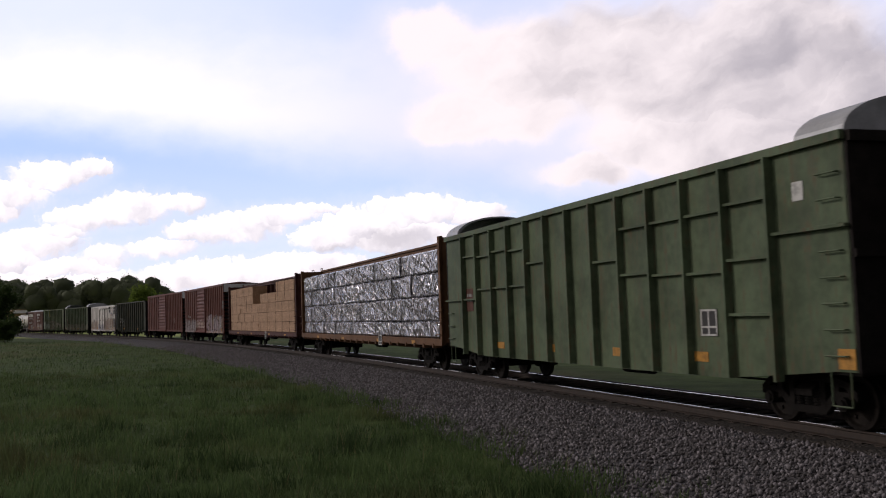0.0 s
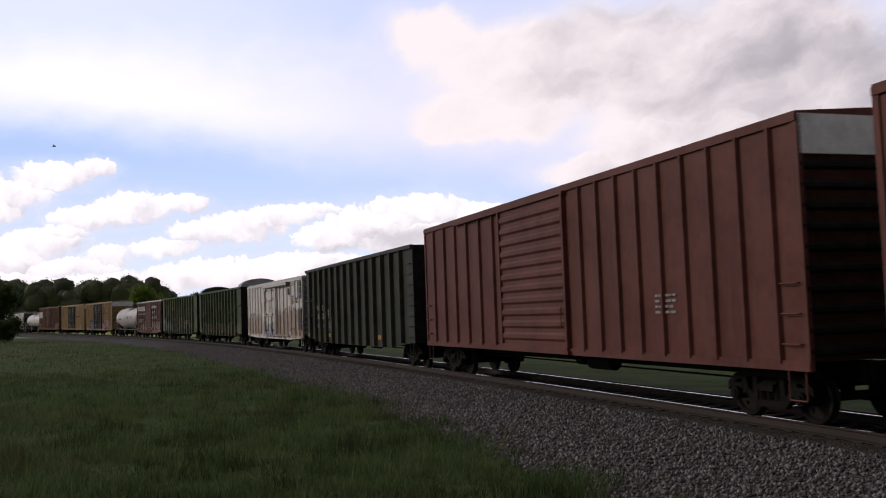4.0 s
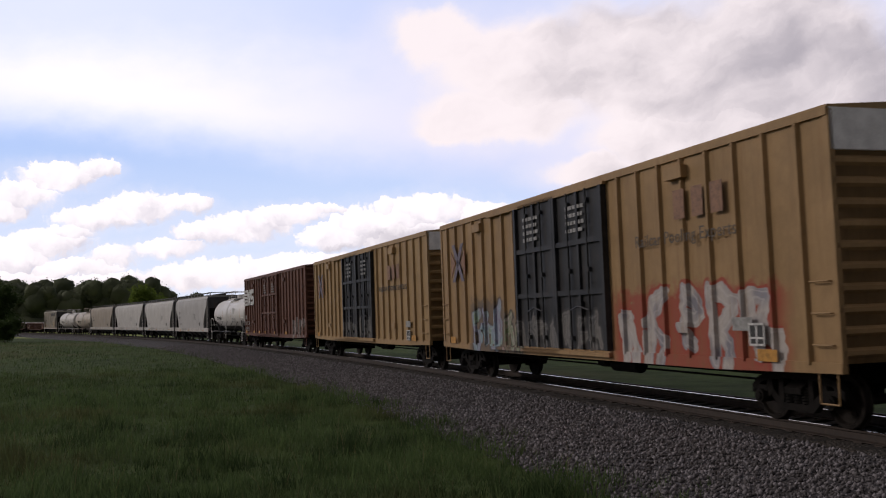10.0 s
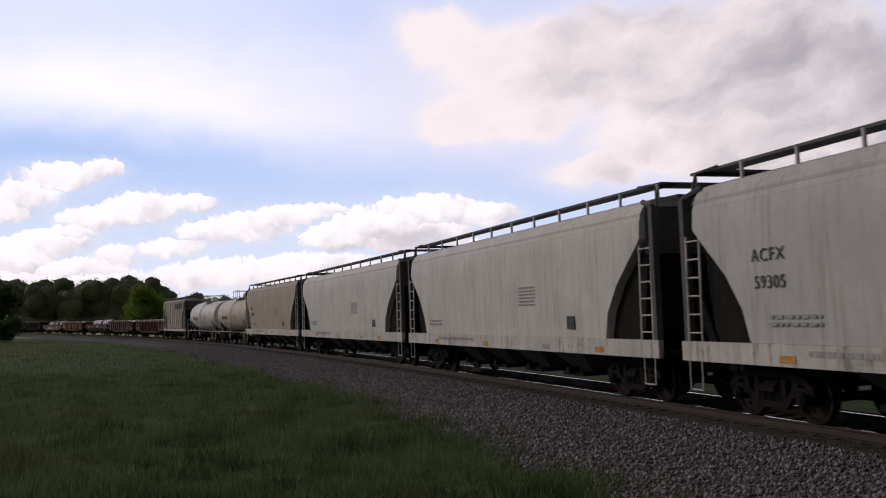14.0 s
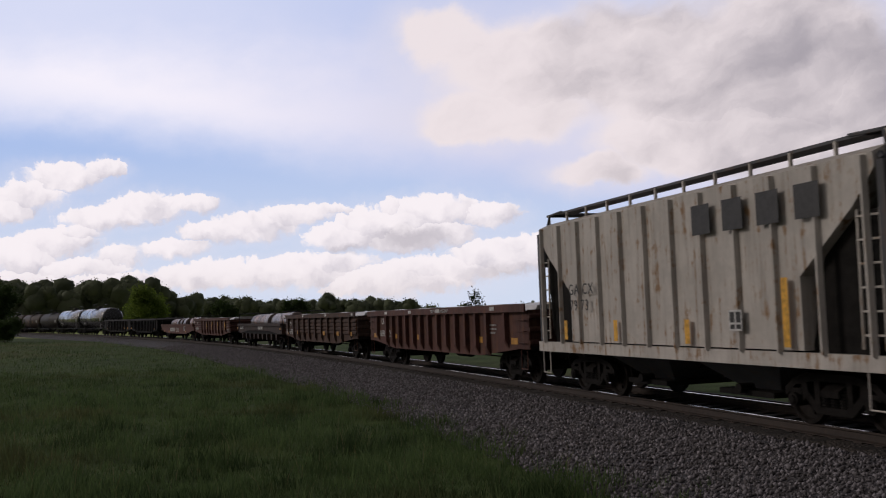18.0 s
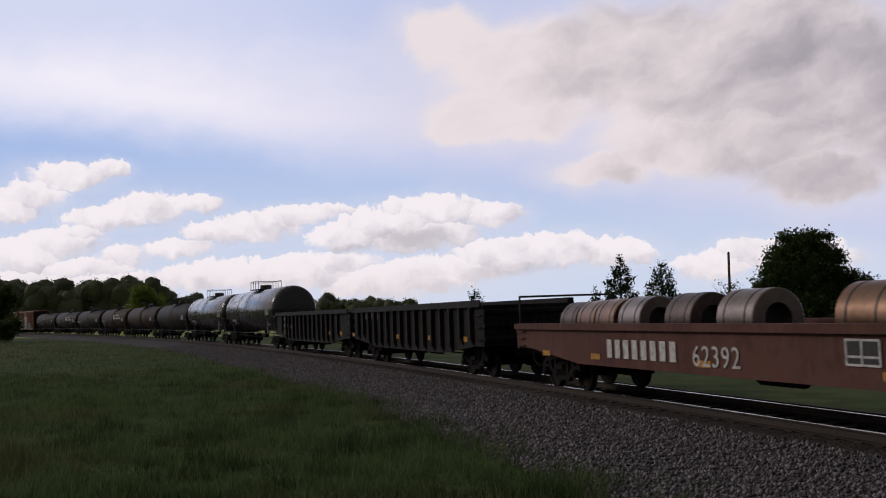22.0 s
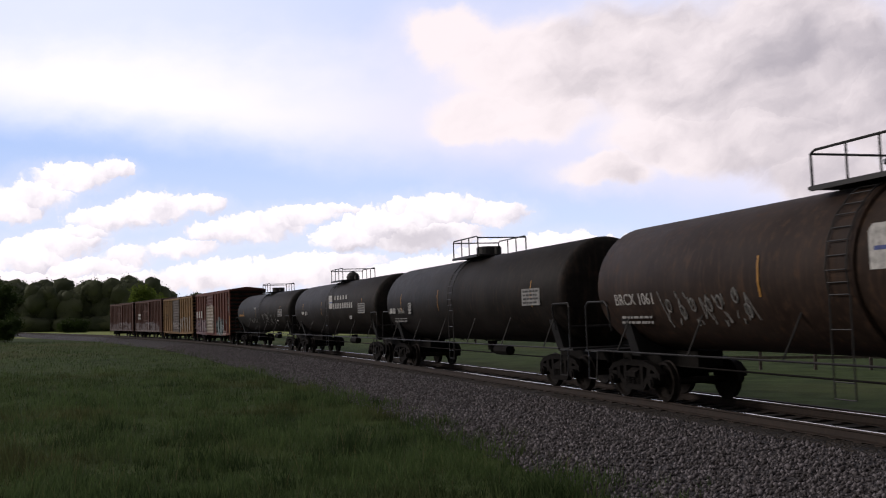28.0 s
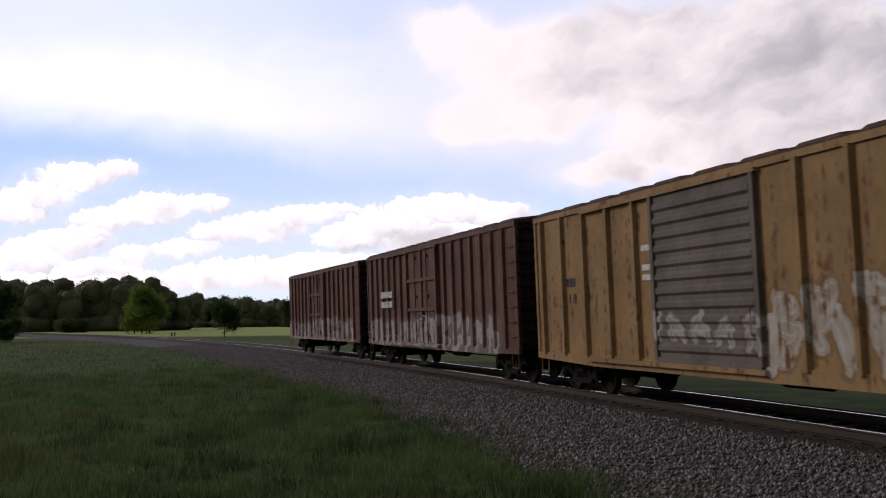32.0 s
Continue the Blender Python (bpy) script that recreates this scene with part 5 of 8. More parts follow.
def center_beam(i, label, mat, load):
    car, h, a = start_car("centerbeam_flatcar", label, "flatcar", i, 2.6, 0.75)
    hw = 1.42
    so = [(-h, 1.16), (h, 1.16), (h, 0.90), (a + 1.4, 0.86), (a - 1.8, 0.66), (-a + 1.8, 0.66), (-a - 1.4, 0.86), (-h, 0.90)]
    part("deck", G().box(-h, h, -hw, hw, 1.02, 1.14), mat, car)
    for y in (-1, 1):
        part("side_sill", G().box(-h, h, y * hw - 0.05, y * hw + 0.05, 0.92, 1.16), mat, car)
    part("center_sill", G().extrude(so, "y", -0.25, 0.25), mat, car)
    g = G()
    for k in range(22):
        x = -h + 0.8 + (2 * h - 1.6) * k / 21
        part("winch", G().rod((x, -hw - 0.10, 0.90), (x, -hw + 0.25, 0.90), 0.075, 9).box(x - 0.09, x + 0.09, -hw - 0.04, -hw + 0.2, 0.82, 1.0), mat, car)
    for k in (0.17, 0.40, 0.66, 0.86):
        plate(car, -h + 2 * h * k, -h + 2 * h * k + 0.42, 0.94, 1.06, REFL, -hw - 0.056, "reflector")
    for sgn in (-1, 1):
        b = part("bulkhead", G().box(sgn * h - 0.07 * (sgn > 0) * 2, sgn * h + 0.07 * (sgn < 0) * 2, -hw, hw, 1.14, 4.62), mat, car)
        for y in (-hw + 0.03, hw - 0.03):
            part("bulkhead_post", G().box(sgn * (h - 0.08) - 0.08, sgn * (h - 0.08) + 0.08, y - 0.07, y + 0.07, 0.95, 4.66), mat, b)
        ladder(car, sgn * (h - 0.16), -hw - 0.05, 1.1, 2.3, mat, 0.34)
        g = G().pipe([(sgn * (h - 0.5), -0.3, 4.62), (sgn * (h - 0.5), -0.3, 4.8), (sgn * (h - 0.1), -0.3, 4.8), (sgn * (h - 0.1), -0.3, 4.62)], 0.02, 5)
        part("grab_iron", g, mat, b)
    # the beam down the middle: top chord, posts and struts with openings between
    part("top_beam", G().box(-h + 0.3, h - 0.3, -0.24, 0.24, 4.46, 4.66).box(-h + 0.3, h - 0.3, -0.32, 0.32, 4.60, 4.68), mat, car)
    for k in range(17):
        x = -h + 0.9 + (2 * h - 1.8) * k / 16
        part("beam_post", G().box(x - 0.09, x + 0.09, -0.16, 0.16, 1.14, 4.48), mat, car)
    part("web", G().box(-h + 0.3, h - 0.3, -0.03, 0.03, 1.14, 3.3), mat, car)
    part("air_reservoir", G().rod((1.2, -0.7, 0.78), (2.4, -0.7, 0.78), 0.16, 12), GRIME, car)
    return car, h, a


def tank_car(i, label, mat, r, zc, belly=None, rail_mat=None, dome="nozzle", band=None, half_belly=False, rails_low=True, platform_w=1.1, ridges=0, center_band=False, mid=0.0, low_mat=None):
    car, h, a = start_car("tank_car", label, "tank car", i, overhang=1.55, gap=0.35)
    rm = rail_mat or mat
    e = h - 0.40
    prof = [(-e, 0.02), (-e + 0.015, r * 0.40), (-e + 0.06, r * 0.70), (-e + 0.13, r * 0.88), (-e + 0.22, r * 0.965), (-e + 0.34, r)]
    prof = prof + [(-x, q) for x, q in prof[::-1]]
    shell = part("tank_shell", G().lathe(prof, 48, "x", (0, zc)), mat, car, smooth=35)
    if belly:
        bp = [(x, q + 0.012) for x, q in prof[5:7]]
        k = G()
        n = 24
        for x, q in bp:
            for j in range(n + 1):
                t = math.pi + math.pi * j / n if not half_belly else math.pi * 1.27 + math.pi * 0.46 * j / n
                k.v.append((x, q * math.cos(t), zc + q * math.sin(t)))
        k.f += [(j, j + 1, n + 2 + j, n + 1 + j) for j in range(n)]
        part("belly_coat", k, belly, shell, "black protective coating along the belly", 40)
    for sx in np.linspace(-e + 1.4, e - 1.4, 5) if ridges else ():
        part("weld_seam", G().lathe([(sx - 0.03, r + 0.002), (sx - 0.015, r + 0.012), (sx + 0.015, r + 0.012), (sx + 0.03, r + 0.002)], 48, "x", (0, zc)), mat, shell, smooth=40)
    if center_band:
        part("insulation_band", G().lathe([(-0.32, r + 0.003), (-0.3, r + 0.05), (0.3, r + 0.05), (0.32, r + 0.003)], 48, "x", (0, zc)), mat, shell, smooth=30)
    top = zc + r
    # stub sills, saddles
    for s in (-1, 1):
        part("stub_sill", G().box(min(s * (a - 1.4), s * h), max(s * (a - 1.4), s * h), -0.3, 0.3, 0.72, 1.05), GRIME, car)
        part("saddle", G().extrude([(-1.25, zc - 0.5), (-0.95, 0.95), (0.95, 0.95), (1.25, zc - 0.5), (0.95, zc - r * 0.74), (0, zc - r - 0.0), (-0.95, zc - r * 0.74)], "x", s * a - 0.18, s * a + 0.18), BLACK, car)
        part("end_platform", G().box(s * h - 0.35 * (s > 0) * 2, s * h + 0.35 * (s < 0) * 2, -1.42, 1.42, 1.02, 1.07), rm, car)
        # corner handrails and steps
        x = s * (h - 0.12)
        part("end_rail", G().pipe([(x, -1.42, 1.05), (x, -1.42, 2.05), (x - s * 0.08, -1.40, 2.16), (x - s * 0.9, -1.40, 2.16), (x - s * 1.0, -1.38, 2.05), (x - s * 1.0, -1.30, 1.5)], 0.024, 6).pipe([(x, -1.4, 1.6), (x, 1.4, 1.6)], 0.022, 6)
             .pipe([(x, 1.42, 1.05), (x, 1.42, 2.1), (x - s * 0.9, 1.40, 2.1)], 0.024, 6), rm, car)
        part("stirrup_step", G().pipe([(x - s * 0.1, -1.42, 1.04), (x - s * 0.1, -1.46, 0.42), (x - s * 0.5, -1.46, 0.42), (x - s * 0.5, -1.42, 1.04)], 0.018, 5), rm, car)
    # running rail along the side, held by brackets
    if rails_low:
        part("side_rail", G().pipe([(-h + 0.7, -1.44, 1.06), (h - 0.7, -1.44, 1.06)], 0.020, 6).pipe([(-h + 0.7, 1.44, 1.06), (h - 0.7, 1.44, 1.06)], 0.024, 6), low_mat or rm, car)
        for x in np.linspace(-h + 1.6, h - 1.6, 6):
            part("rail_bracket", G().rod((x, -1.44, 1.06), (x + 0.25, -r * 0.88, zc - r * 0.45), 0.018, 5), low_mat or rm, car)
    # ladder over the tank's middle
    pts = [(-1.44, 0.55), (-1.44, 1.06)] + [((r + 0.10) * math.cos(t), zc + (r + 0.10) * math.sin(t)) for t in [math.pi + v for v in (0.25, 0.0, -0.3, -0.6, -0.9, -1.15)]]
    lad = part("ladder", G().pipe([(-0.22, y, z) for y, z in pts], 0.015, 5), rm, car)
    part("stile", G().pipe([(0.22, y, z) for y, z in pts], 0.015, 5), rm, lad)
    for j in range(len(pts) - 1):
        for q in (0.0, 0.5):
            y, z = pts[j][0] * (1 - q) + pts[j + 1][0] * q, pts[j][1] * (1 - q) + pts[j + 1][1] * q
            part("rung", G().rod((-0.22, y, z), (0.22, y, z), 0.011, 5), rm, lad)
    # manway platform with its rail cage
    part("platform", G().box(-platform_w - 0.1, platform_w + 0.1, -0.85, 0.85, top - 0.02, top + 0.03).box(-platform_w, platform_w, -0.9, -0.84, top - 0.05, top + 0.03), rm, car)
    zt = top + 0.56
    for y in (-0.84, 0.84):
        part("cage_rail", G().pipe([(-platform_w, y, top - 0.05), (-platform_w, y, zt), (-platform_w + 0.10, y, zt + 0.05), (platform_w - 0.10, y, zt + 0.05), (platform_w, y, zt), (platform_w, y, top - 0.05)], 0.022, 6)
             .pipe([(-0.35, y, top), (-0.35, y, zt + 0.04)], 0.02, 5).pipe([(0.35, y, top), (0.35, y, zt + 0.04)], 0.02, 5), rm, car)
    part("cage_rail", G().pipe([(-platform_w, -0.84, zt), (-platform_w, 0.84, zt)], 0.022, 6).pipe([(platform_w, -0.84, zt), (platform_w, 0.84, zt)], 0.022, 6), rm, car)
    if dome == "nozzle":
        part("manway", G().lathe([(top - 0.1, 0.28), (top + 0.24, 0.28), (top + 0.26, 0.34), (top + 0.32, 0.34), (top + 0.36, 0.22), (top + 0.37, 0.02)], 18, "z"), rm, car)
        part("valve", G().lathe([(top - 0.05, 0.10), (top + 0.20, 0.10), (top + 0.26, 0.14), (top + 0.34, 0.05)], 10, "z", (0.65, 0)).rod((0.5, 0, top + 0.3), (0.8, 0, top + 0.3), 0.03), rm, car)
    elif dome == "drum":
        part("manway", G().lathe([(top - 0.1, 0.42), (top + 0.30, 0.42), (top + 0.34, 0.40), (top + 0.35, 0.02)], 20, "z"), rm, car)
        part("valve", G().rod((0.75, 0, top), (0.75, 0, top + 0.3), 0.10, 8), rm, car)
    elif dome == "ball":
        part("manway", G().lathe([(top - 0.1, 0.34), (top + 0.22, 0.34), (top + 0.34, 0.28), (top + 0.45, 0.16), (top + 0.49, 0.02)], 18, "z"), rm, car)
        part("valve", G().rod((0.7, 0, top), (0.7, 0, top + 0.25), 0.12, 8), rm, car)
    else:
        g = G().lathe([(top - 0.1, 0.38), (top + 0.16, 0.38), (top + 0.18, 0.44), (top + 0.24, 0.44), (top + 0.26, 0.02)], 16, "z")
        part("manway", g, BLACK, car)
        for q in range(6):
            t = q * 1.05
            part("valve", G().rod((0.3 * math.cos(t), 0.3 * math.sin(t), top + 0.2), (0.3 * math.cos(t), 0.3 * math.sin(t), top + 0.62), 0.075, 8).rod((0.3 * math.cos(t) - 0.16, 0.3 * math.sin(t), top + 0.5), (0.3 * math.cos(t) + 0.16, 0.3 * math.sin(t), top + 0.5), 0.05, 6), BLACK, car)
    for q in car.children:
        if q.name.split(".")[0] in ("ladder", "platform", "cage_rail", "manway", "valve"):
            q.location.x += mid
    part("bottom_outlet", G().rod((0, 0, zc - r - 0.02), (0, 0, zc - r - 0.32), 0.16, 10).rod((0, 0, zc - r - 0.32), (0, 0, zc - r - 0.42), 0.08, 8), GRIME, car)
    part("brake_gear", G().rod((a * 0.3, -0.7, 0.85), (a * 0.3 + 1.0, -0.7, 0.85), 0.15, 10).rod((-a + 1, -0.6, 0.75), (a - 1, -0.6, 0.72), 0.02, 5), GRIME, car)
    return car, h, a


def on_shell(r, zc, z):
    """Depth of a tank's surface at a height."""
    return -math.sqrt(max(0.0, r * r - (z - zc) ** 2)) - 0.012


def covered_hopper(i, label, mat, top, ribbed=0, sill_mat=None, slope_mat=None, curved=True, walk_mat=None, bays=4, hw=1.55):
    car, h, a = start_car("covered_hopper", label, "covered hopper car", i)
    sm = slope_mat or GRIME
    wm = walk_mat or GRIME
    # shell: rounded sides, ends that slope inwards below
    lev = [(1.15, 0.79, 0.90), (1.35, 0.80, 0.985), (1.9, 0.82, 1.0), (2.5, 0.875, 1.0), (3.0, 0.945, 1.0), (3.4, 1.0, 1.0), (3.75, 1.0, 0.985), (top - 0.28, 1.0, 0.94), (top - 0.10, 1.0, 0.86), (top, 1.0, 0.62)]
    if not curved:
        lev = [(1.25, 0.71, 0.985), (2.4, 0.71, 0.985), (3.35, 0.92, 0.985), (3.85, 1.0, 0.985), (top - 0.12, 1.0, 0.985), (top, 1.0, 0.80)]
    he = h - (0.55 if curved else 0.25)
    g = G()
    for z, kx, ky in lev:
        x, y = he * kx, hw * ky
        g.v += [(-x, -y, z), (x, -y, z), (x, y, z), (-x, y, z)]
    for j in range(len(lev) - 1):
        b = j * 4
        g.f += [(b + q, b + (q + 1) % 4, b + 4 + (q + 1) % 4, b + 4 + q) for q in range(4)]
    g.f += [(3, 2, 1, 0), tuple(range(len(g.v) - 4, len(g.v)))]
    shell = part("shell", g, mat, car, smooth=28)
    # side plate that runs on past the sloping ends, with its cut-away corners
    for y in (-1, 1):
        if curved:
            part("side_band", G().box(-he, he, y * (hw * 0.945) - 0.03, y * (hw * 0.945) + 0.03, top - 0.40, top - 0.34), mat, car)
            part("side_band", G().box(-he, he, y * (hw * 0.965) - 0.03, y * (hw * 0.965) + 0.03, top - 0.56, top - 0.51), mat, car)
        part("side_sill", G().box(-h, h, y * (hw - 0.06) - 0.06, y * (hw - 0.06) + 0.06, 0.98, 1.34 if curved else 1.22), sill_mat or mat, car)
    for s in (-1, 1):
        # end sheet, end posts, platform, ladder
        part("slope_sheet", G().extrude([(s * he * 0.70, 1.12), (s * he * 0.93, 1.12), (s * he * 0.97, 1.6), (s * (he - 0.02), 3.3), (s * he * 0.80, 3.3)], "y", -hw * 0.86, hw * 0.86), GRIME, car)
        part("end_sheet", G().box(s * he - 0.04, s * he + 0.05, -hw * 0.90, hw * 0.90, 3.1, top - 0.2), sm, car)
        for y in (-1, 1):
            part("end_post", G().box(s * (h - 0.14) - 0.07, s * (h - 0.14) + 0.07, y * (hw - 0.10) - 0.07, y * (hw - 0.10) + 0.07, 1.0, top - 0.25).rod((s * (h - 0.14), y * (hw - 0.1), top - 0.25), (s * (he - 0.1), y * (hw - 0.2), top - 0.1), 0.06, 6), sm, car)
        part("end_platform", G().box(min(s * h, s * (h - 2.0)), max(s * h, s * (h - 2.0)), -hw + 0.06, hw - 0.06, 1.0, 1.08), GRIME, car)
        lad = part("ladder", G().rod((s * (h - 0.22), -hw + 0.03, 1.3), (s * (h - 0.22), -hw + 0.06, 3.3), 0.025, 5), sill_mat or mat, car)
        part("stile", G().rod((s * (h - 0.66), -hw + 0.03, 1.3), (s * (h - 0.66), -hw + 0.06, 3.3), 0.025, 5), sill_mat or mat, lad)
        for q in range(6):
            part("rung", G().rod((s * (h - 0.22), -hw + 0.04, 1.5 + q * 0.34), (s * (h - 0.66), -hw + 0.04, 1.5 + q * 0.34), 0.018, 5), sill_mat or mat, lad)
        part("center_brace", G().rod((s * (h - 0.3), 0, 1.05), (s * he * 0.9, 0, 3.2), 0.09, 8), sm, car)
        stirrup(car, s * (h - 0.4), -hw + 0.03, sill_mat or mat, 1.0)
    part("center_sill", G().box(-h, h, -0.25, 0.25, 0.70, 1.05), GRIME, car)
    # outlet gates below
    for q in range(bays):
        x = -he * 0.60 + he * 1.2 * (q + 0.5) / bays
        w = he * 1.2 / bays * 0.46
        part("outlet_hopper", G().add([(x - w, -hw + 0.12, 1.2), (x + w, -hw + 0.12, 1.2), (x + w, hw - 0.12, 1.2), (x - w, hw - 0.12, 1.2),
                                       (x - w * 0.3, -0.55, 0.42), (x + w * 0.3, -0.55, 0.42), (x + w * 0.3, 0.55, 0.42), (x - w * 0.3, 0.55, 0.42)],
                                      [(0, 1, 5, 4), (1, 2, 6, 5), (2, 3, 7, 6), (3, 0, 4, 7), (4, 5, 6, 7), (0, 3, 2, 1)]), sm, car)
        part("outlet_gate", G().box(x - w * 0.5, x + w * 0.5, -0.95, 0.95, 0.36, 0.46).rod((x, -1.1, 0.5), (x, -0.8, 0.5), 0.09, 8), GRIME, car)
    for q in range(ribbed):
        x = -he * 0.97 + he * 1.94 * q / (ribbed - 1)
        part("side_post", rib_mesh(x, 0.10, 0.085, 1.2, top - 0.15, -hw * 0.985), mat, car)
    # roof walk on short posts, hatch trough
    part("hatch_trough", G().box(-he + 0.4, he - 0.4, -0.32, 0.32, top - 0.02, top + 0.12), wm, car)
    part("running_board", G().box(-h + 0.1, h - 0.1, -hw * 0.80, -hw * 0.80 + 0.42, top + 0.20, top + 0.25).box(-h + 0.1, h - 0.1, hw * 0.80 - 0.42, hw * 0.80, top + 0.20, top + 0.25), wm, car)
    n = 12
    for q in range(n):
        x = -h + 0.25 + (2 * h - 0.5) * q / (n - 1)
        part("walk_post", G().box(x - 0.025, x + 0.025, -hw * 0.81, -hw * 0.81 + 0.05, top - 0.12, top + 0.22), mat, car)
    for s in (-1, 1):
        part("end_walk", G().box(min(s * (h - 0.1), s * (h - 0.7)), max(s * (h - 0.1), s * (h - 0.7)), -hw * 0.8, hw * 0.8, top + 0.20, top + 0.25)
             .pipe([(s * (h - 0.12), -hw + 0.2, top - 0.5), (s * (h - 0.3), -hw * 0.8, top + 0.22), (s * (h - 1.0), -hw * 0.8, top + 0.25)], 0.03, 6), wm, car)
    return car, h, a


def gondola(i, label, mat, top, ribs, hw=1.45, deep=0.72, load=None, load_mat=None, corr=False):
    car, h, a = start_car("gondola_car", label, "gondola car", i)
    underframe(car, h, a)
    for y in (-1, 1):
        o = [(-h, top), (h, top), (h, 0.98), (a + 1.2, 0.98), (a - 1.7, deep), (-a + 1.7, deep), (-a - 1.2, 0.98), (-h, 0.98)]
        part("side_sheet", G().extrude(o, "y", y * (hw - 0.04), y * hw), mat, car)
        part("top_chord", G().extrude([(y * hw - 0.08, top - 0.03), (y * hw + 0.14 * y, top - 0.03), (y * hw + 0.12 * y, top + 0.18), (y * hw - 0.08, top + 0.18)], "x", -h, h), mat, car)
    part("floor_sheet", G().box(-h, h, -hw + 0.04, hw - 0.04, 0.98, 1.06), GRIME, car)
    for k in ribs:
        x = -h + 2 * h * k
        lo = 0.98 if abs(x) > a - 0.4 else deep + 0.02
        part("side_post", G().extrude([(-hw, top), (-hw - 0.13, top - 0.05), (-hw - 0.13, lo + 0.25), (-hw, lo)], "x", x - 0.075, x + 0.075), mat, car)
    if corr:
        edges = [0.0, *ribs, 1.0]
        for b in range(len(edges) - 1):
            x0, x1 = -h + 2 * h * edges[b] + 0.1, -h + 2 * h * edges[b + 1] - 0.1
            for q in range(4):
                z = 1.15 + (top - 1.3) * q / 4
                part("side_corrugation", G().extrude([(-hw, z), (-hw - 0.05, z + 0.06), (-hw - 0.05, z + 0.14), (-hw, z + 0.20)], "x", x0, x1), mat, car)
    for s in (-1, 1):
        part("end_wall", corrugated_end(s * (h - 0.02), s, hw, 0.98, top + 0.02, 0.34), mat, car)
        ladder(car, s * (h - 0.34), -hw - 0.01, 1.0, top - 0.1, mat)
        stirrup(car, s * (h - 0.34), -hw, mat)
    if load:
        r = random.Random(i)
        for q in range(load):
            x = -h + 1.2 + (2 * h - 2.4) * q / max(1, load - 1)
            w = r.uniform(0.6, 1.0)
            part("wrapped_load", G().extrude([(-1.2, top - 0.2), (-1.0, top + 0.14), (-0.4, top + 0.22), (0.4, top + 0.22), (1.0, top + 0.14), (1.2, top - 0.2)], "x", x - w, x + w), load_mat, car, "pale wrapped cargo showing above the side")
    return car, h, a


def coil_car(i, label, mat, coils, side=(0.72, 1.62), hw=1.42, winch=False):
    """Low trough car; coils: (place from the tail as a share, width, radius, material)."""
    car, h, a = start_car("coil_car", label, "coil car", i)
    underframe(car, h, a)
    z0, z1 = side
    for y in (-1, 1):
        o = [(-h, z1), (h, z1), (h, 1.05), (a + 1.0, 1.02), (a - 1.8, z0), (-a + 1.8, z0), (-a - 1.0, 1.02), (-h, 1.05)]
        part("side_sheet", G().extrude(o, "y", y * (hw - 0.05), y * hw), mat, car)
        part("top_chord", G().box(-h, h, y * hw - 0.10, y * hw + 0.09, z1 - 0.03, z1 + 0.12), mat, car)
    part("trough", G().extrude([(-hw + 0.06, z1 - 0.02), (-0.45, 1.12), (0.45, 1.12), (hw - 0.06, z1 - 0.02), (hw - 0.06, 0.99), (-hw + 0.06, 0.99)], "x", -h + 0.4, h - 0.4), GRIME, car)
    for s in (-1, 1):
        part("end_sheet", G().box(s * h - 0.06, s * h + 0.06, -hw, hw, 1.0, z1 + 0.1), mat, car)
        part("end_rail", G().pipe([(s * (h - 0.1), -hw + 0.05, z1), (s * (h - 0.1), -hw + 0.05, z1 + 0.85), (s * (h - 0.1), hw - 0.05, z1 + 0.85), (s * (h - 0.1), hw - 0.05, z1)], 0.03, 6), BLACK, car)
        ladder(car, s * (h - 0.34), -hw - 0.01, 1.0, z1, mat)
    if winch:
        for k in range(9):
            x = -h + 1.6 + (2 * h - 3.2) * k / 8
            part("side_bracket", G().extrude([(x - 0.12, 0.62), (x + 0.12, 0.62), (x + 0.2, 1.0), (x - 0.2, 1.0)], "y", -hw - 0.02, -hw + 0.2), mat, car)
    for k, w, r, cm in coils:
        x = -h + 2 * h * k
        zc = 1.12 + r * 1.02
        g = G().lathe([(x - w / 2, 0.30), (x - w / 2, r - 0.02), (x - w / 2 + 0.02, r), (x + w / 2 - 0.02, r), (x + w / 2, r - 0.02), (x + w / 2, 0.30), (x - w / 2, 0.30)], 40, "x", (0, zc))
        g.f = g.f[:-2]
        c = part("steel_coil", g, cm, car, "bright wound steel coil lying in the trough", 30)
        for q in (-0.28, 0.28):
            part("steel_band", G().lathe([(x + w * q - 0.025, r + 0.001), (x + w * q - 0.02, r + 0.006), (x + w * q + 0.02, r + 0.006), (x + w * q + 0.025, r + 0.001)], 40, "x", (0, zc)), BLACK, c)
    return car, h, a


# ---- the train, from the head: times at which each coupling passes the line's reference point ----
TIMES = (-1.620, -0.782, 0.097, 1.220, 2.309, 3.263, 4.229, 5.135, 5.989, 6.903, 7.797, 8.546, 9.203, 10.164, 11.091, 12.019, 12.668, 13.475, 14.307, 15.192, 15.984, 16.587, 17.190, 17.778, 18.568, 19.411, 20.125, 21.027, 21.885, 22.691, 23.518, 24.368, 25.197, 26.015, 26.856, 27.668, 28.487, 29.326, 30.187, 30.989, 31.793, 32.591, 33.355)
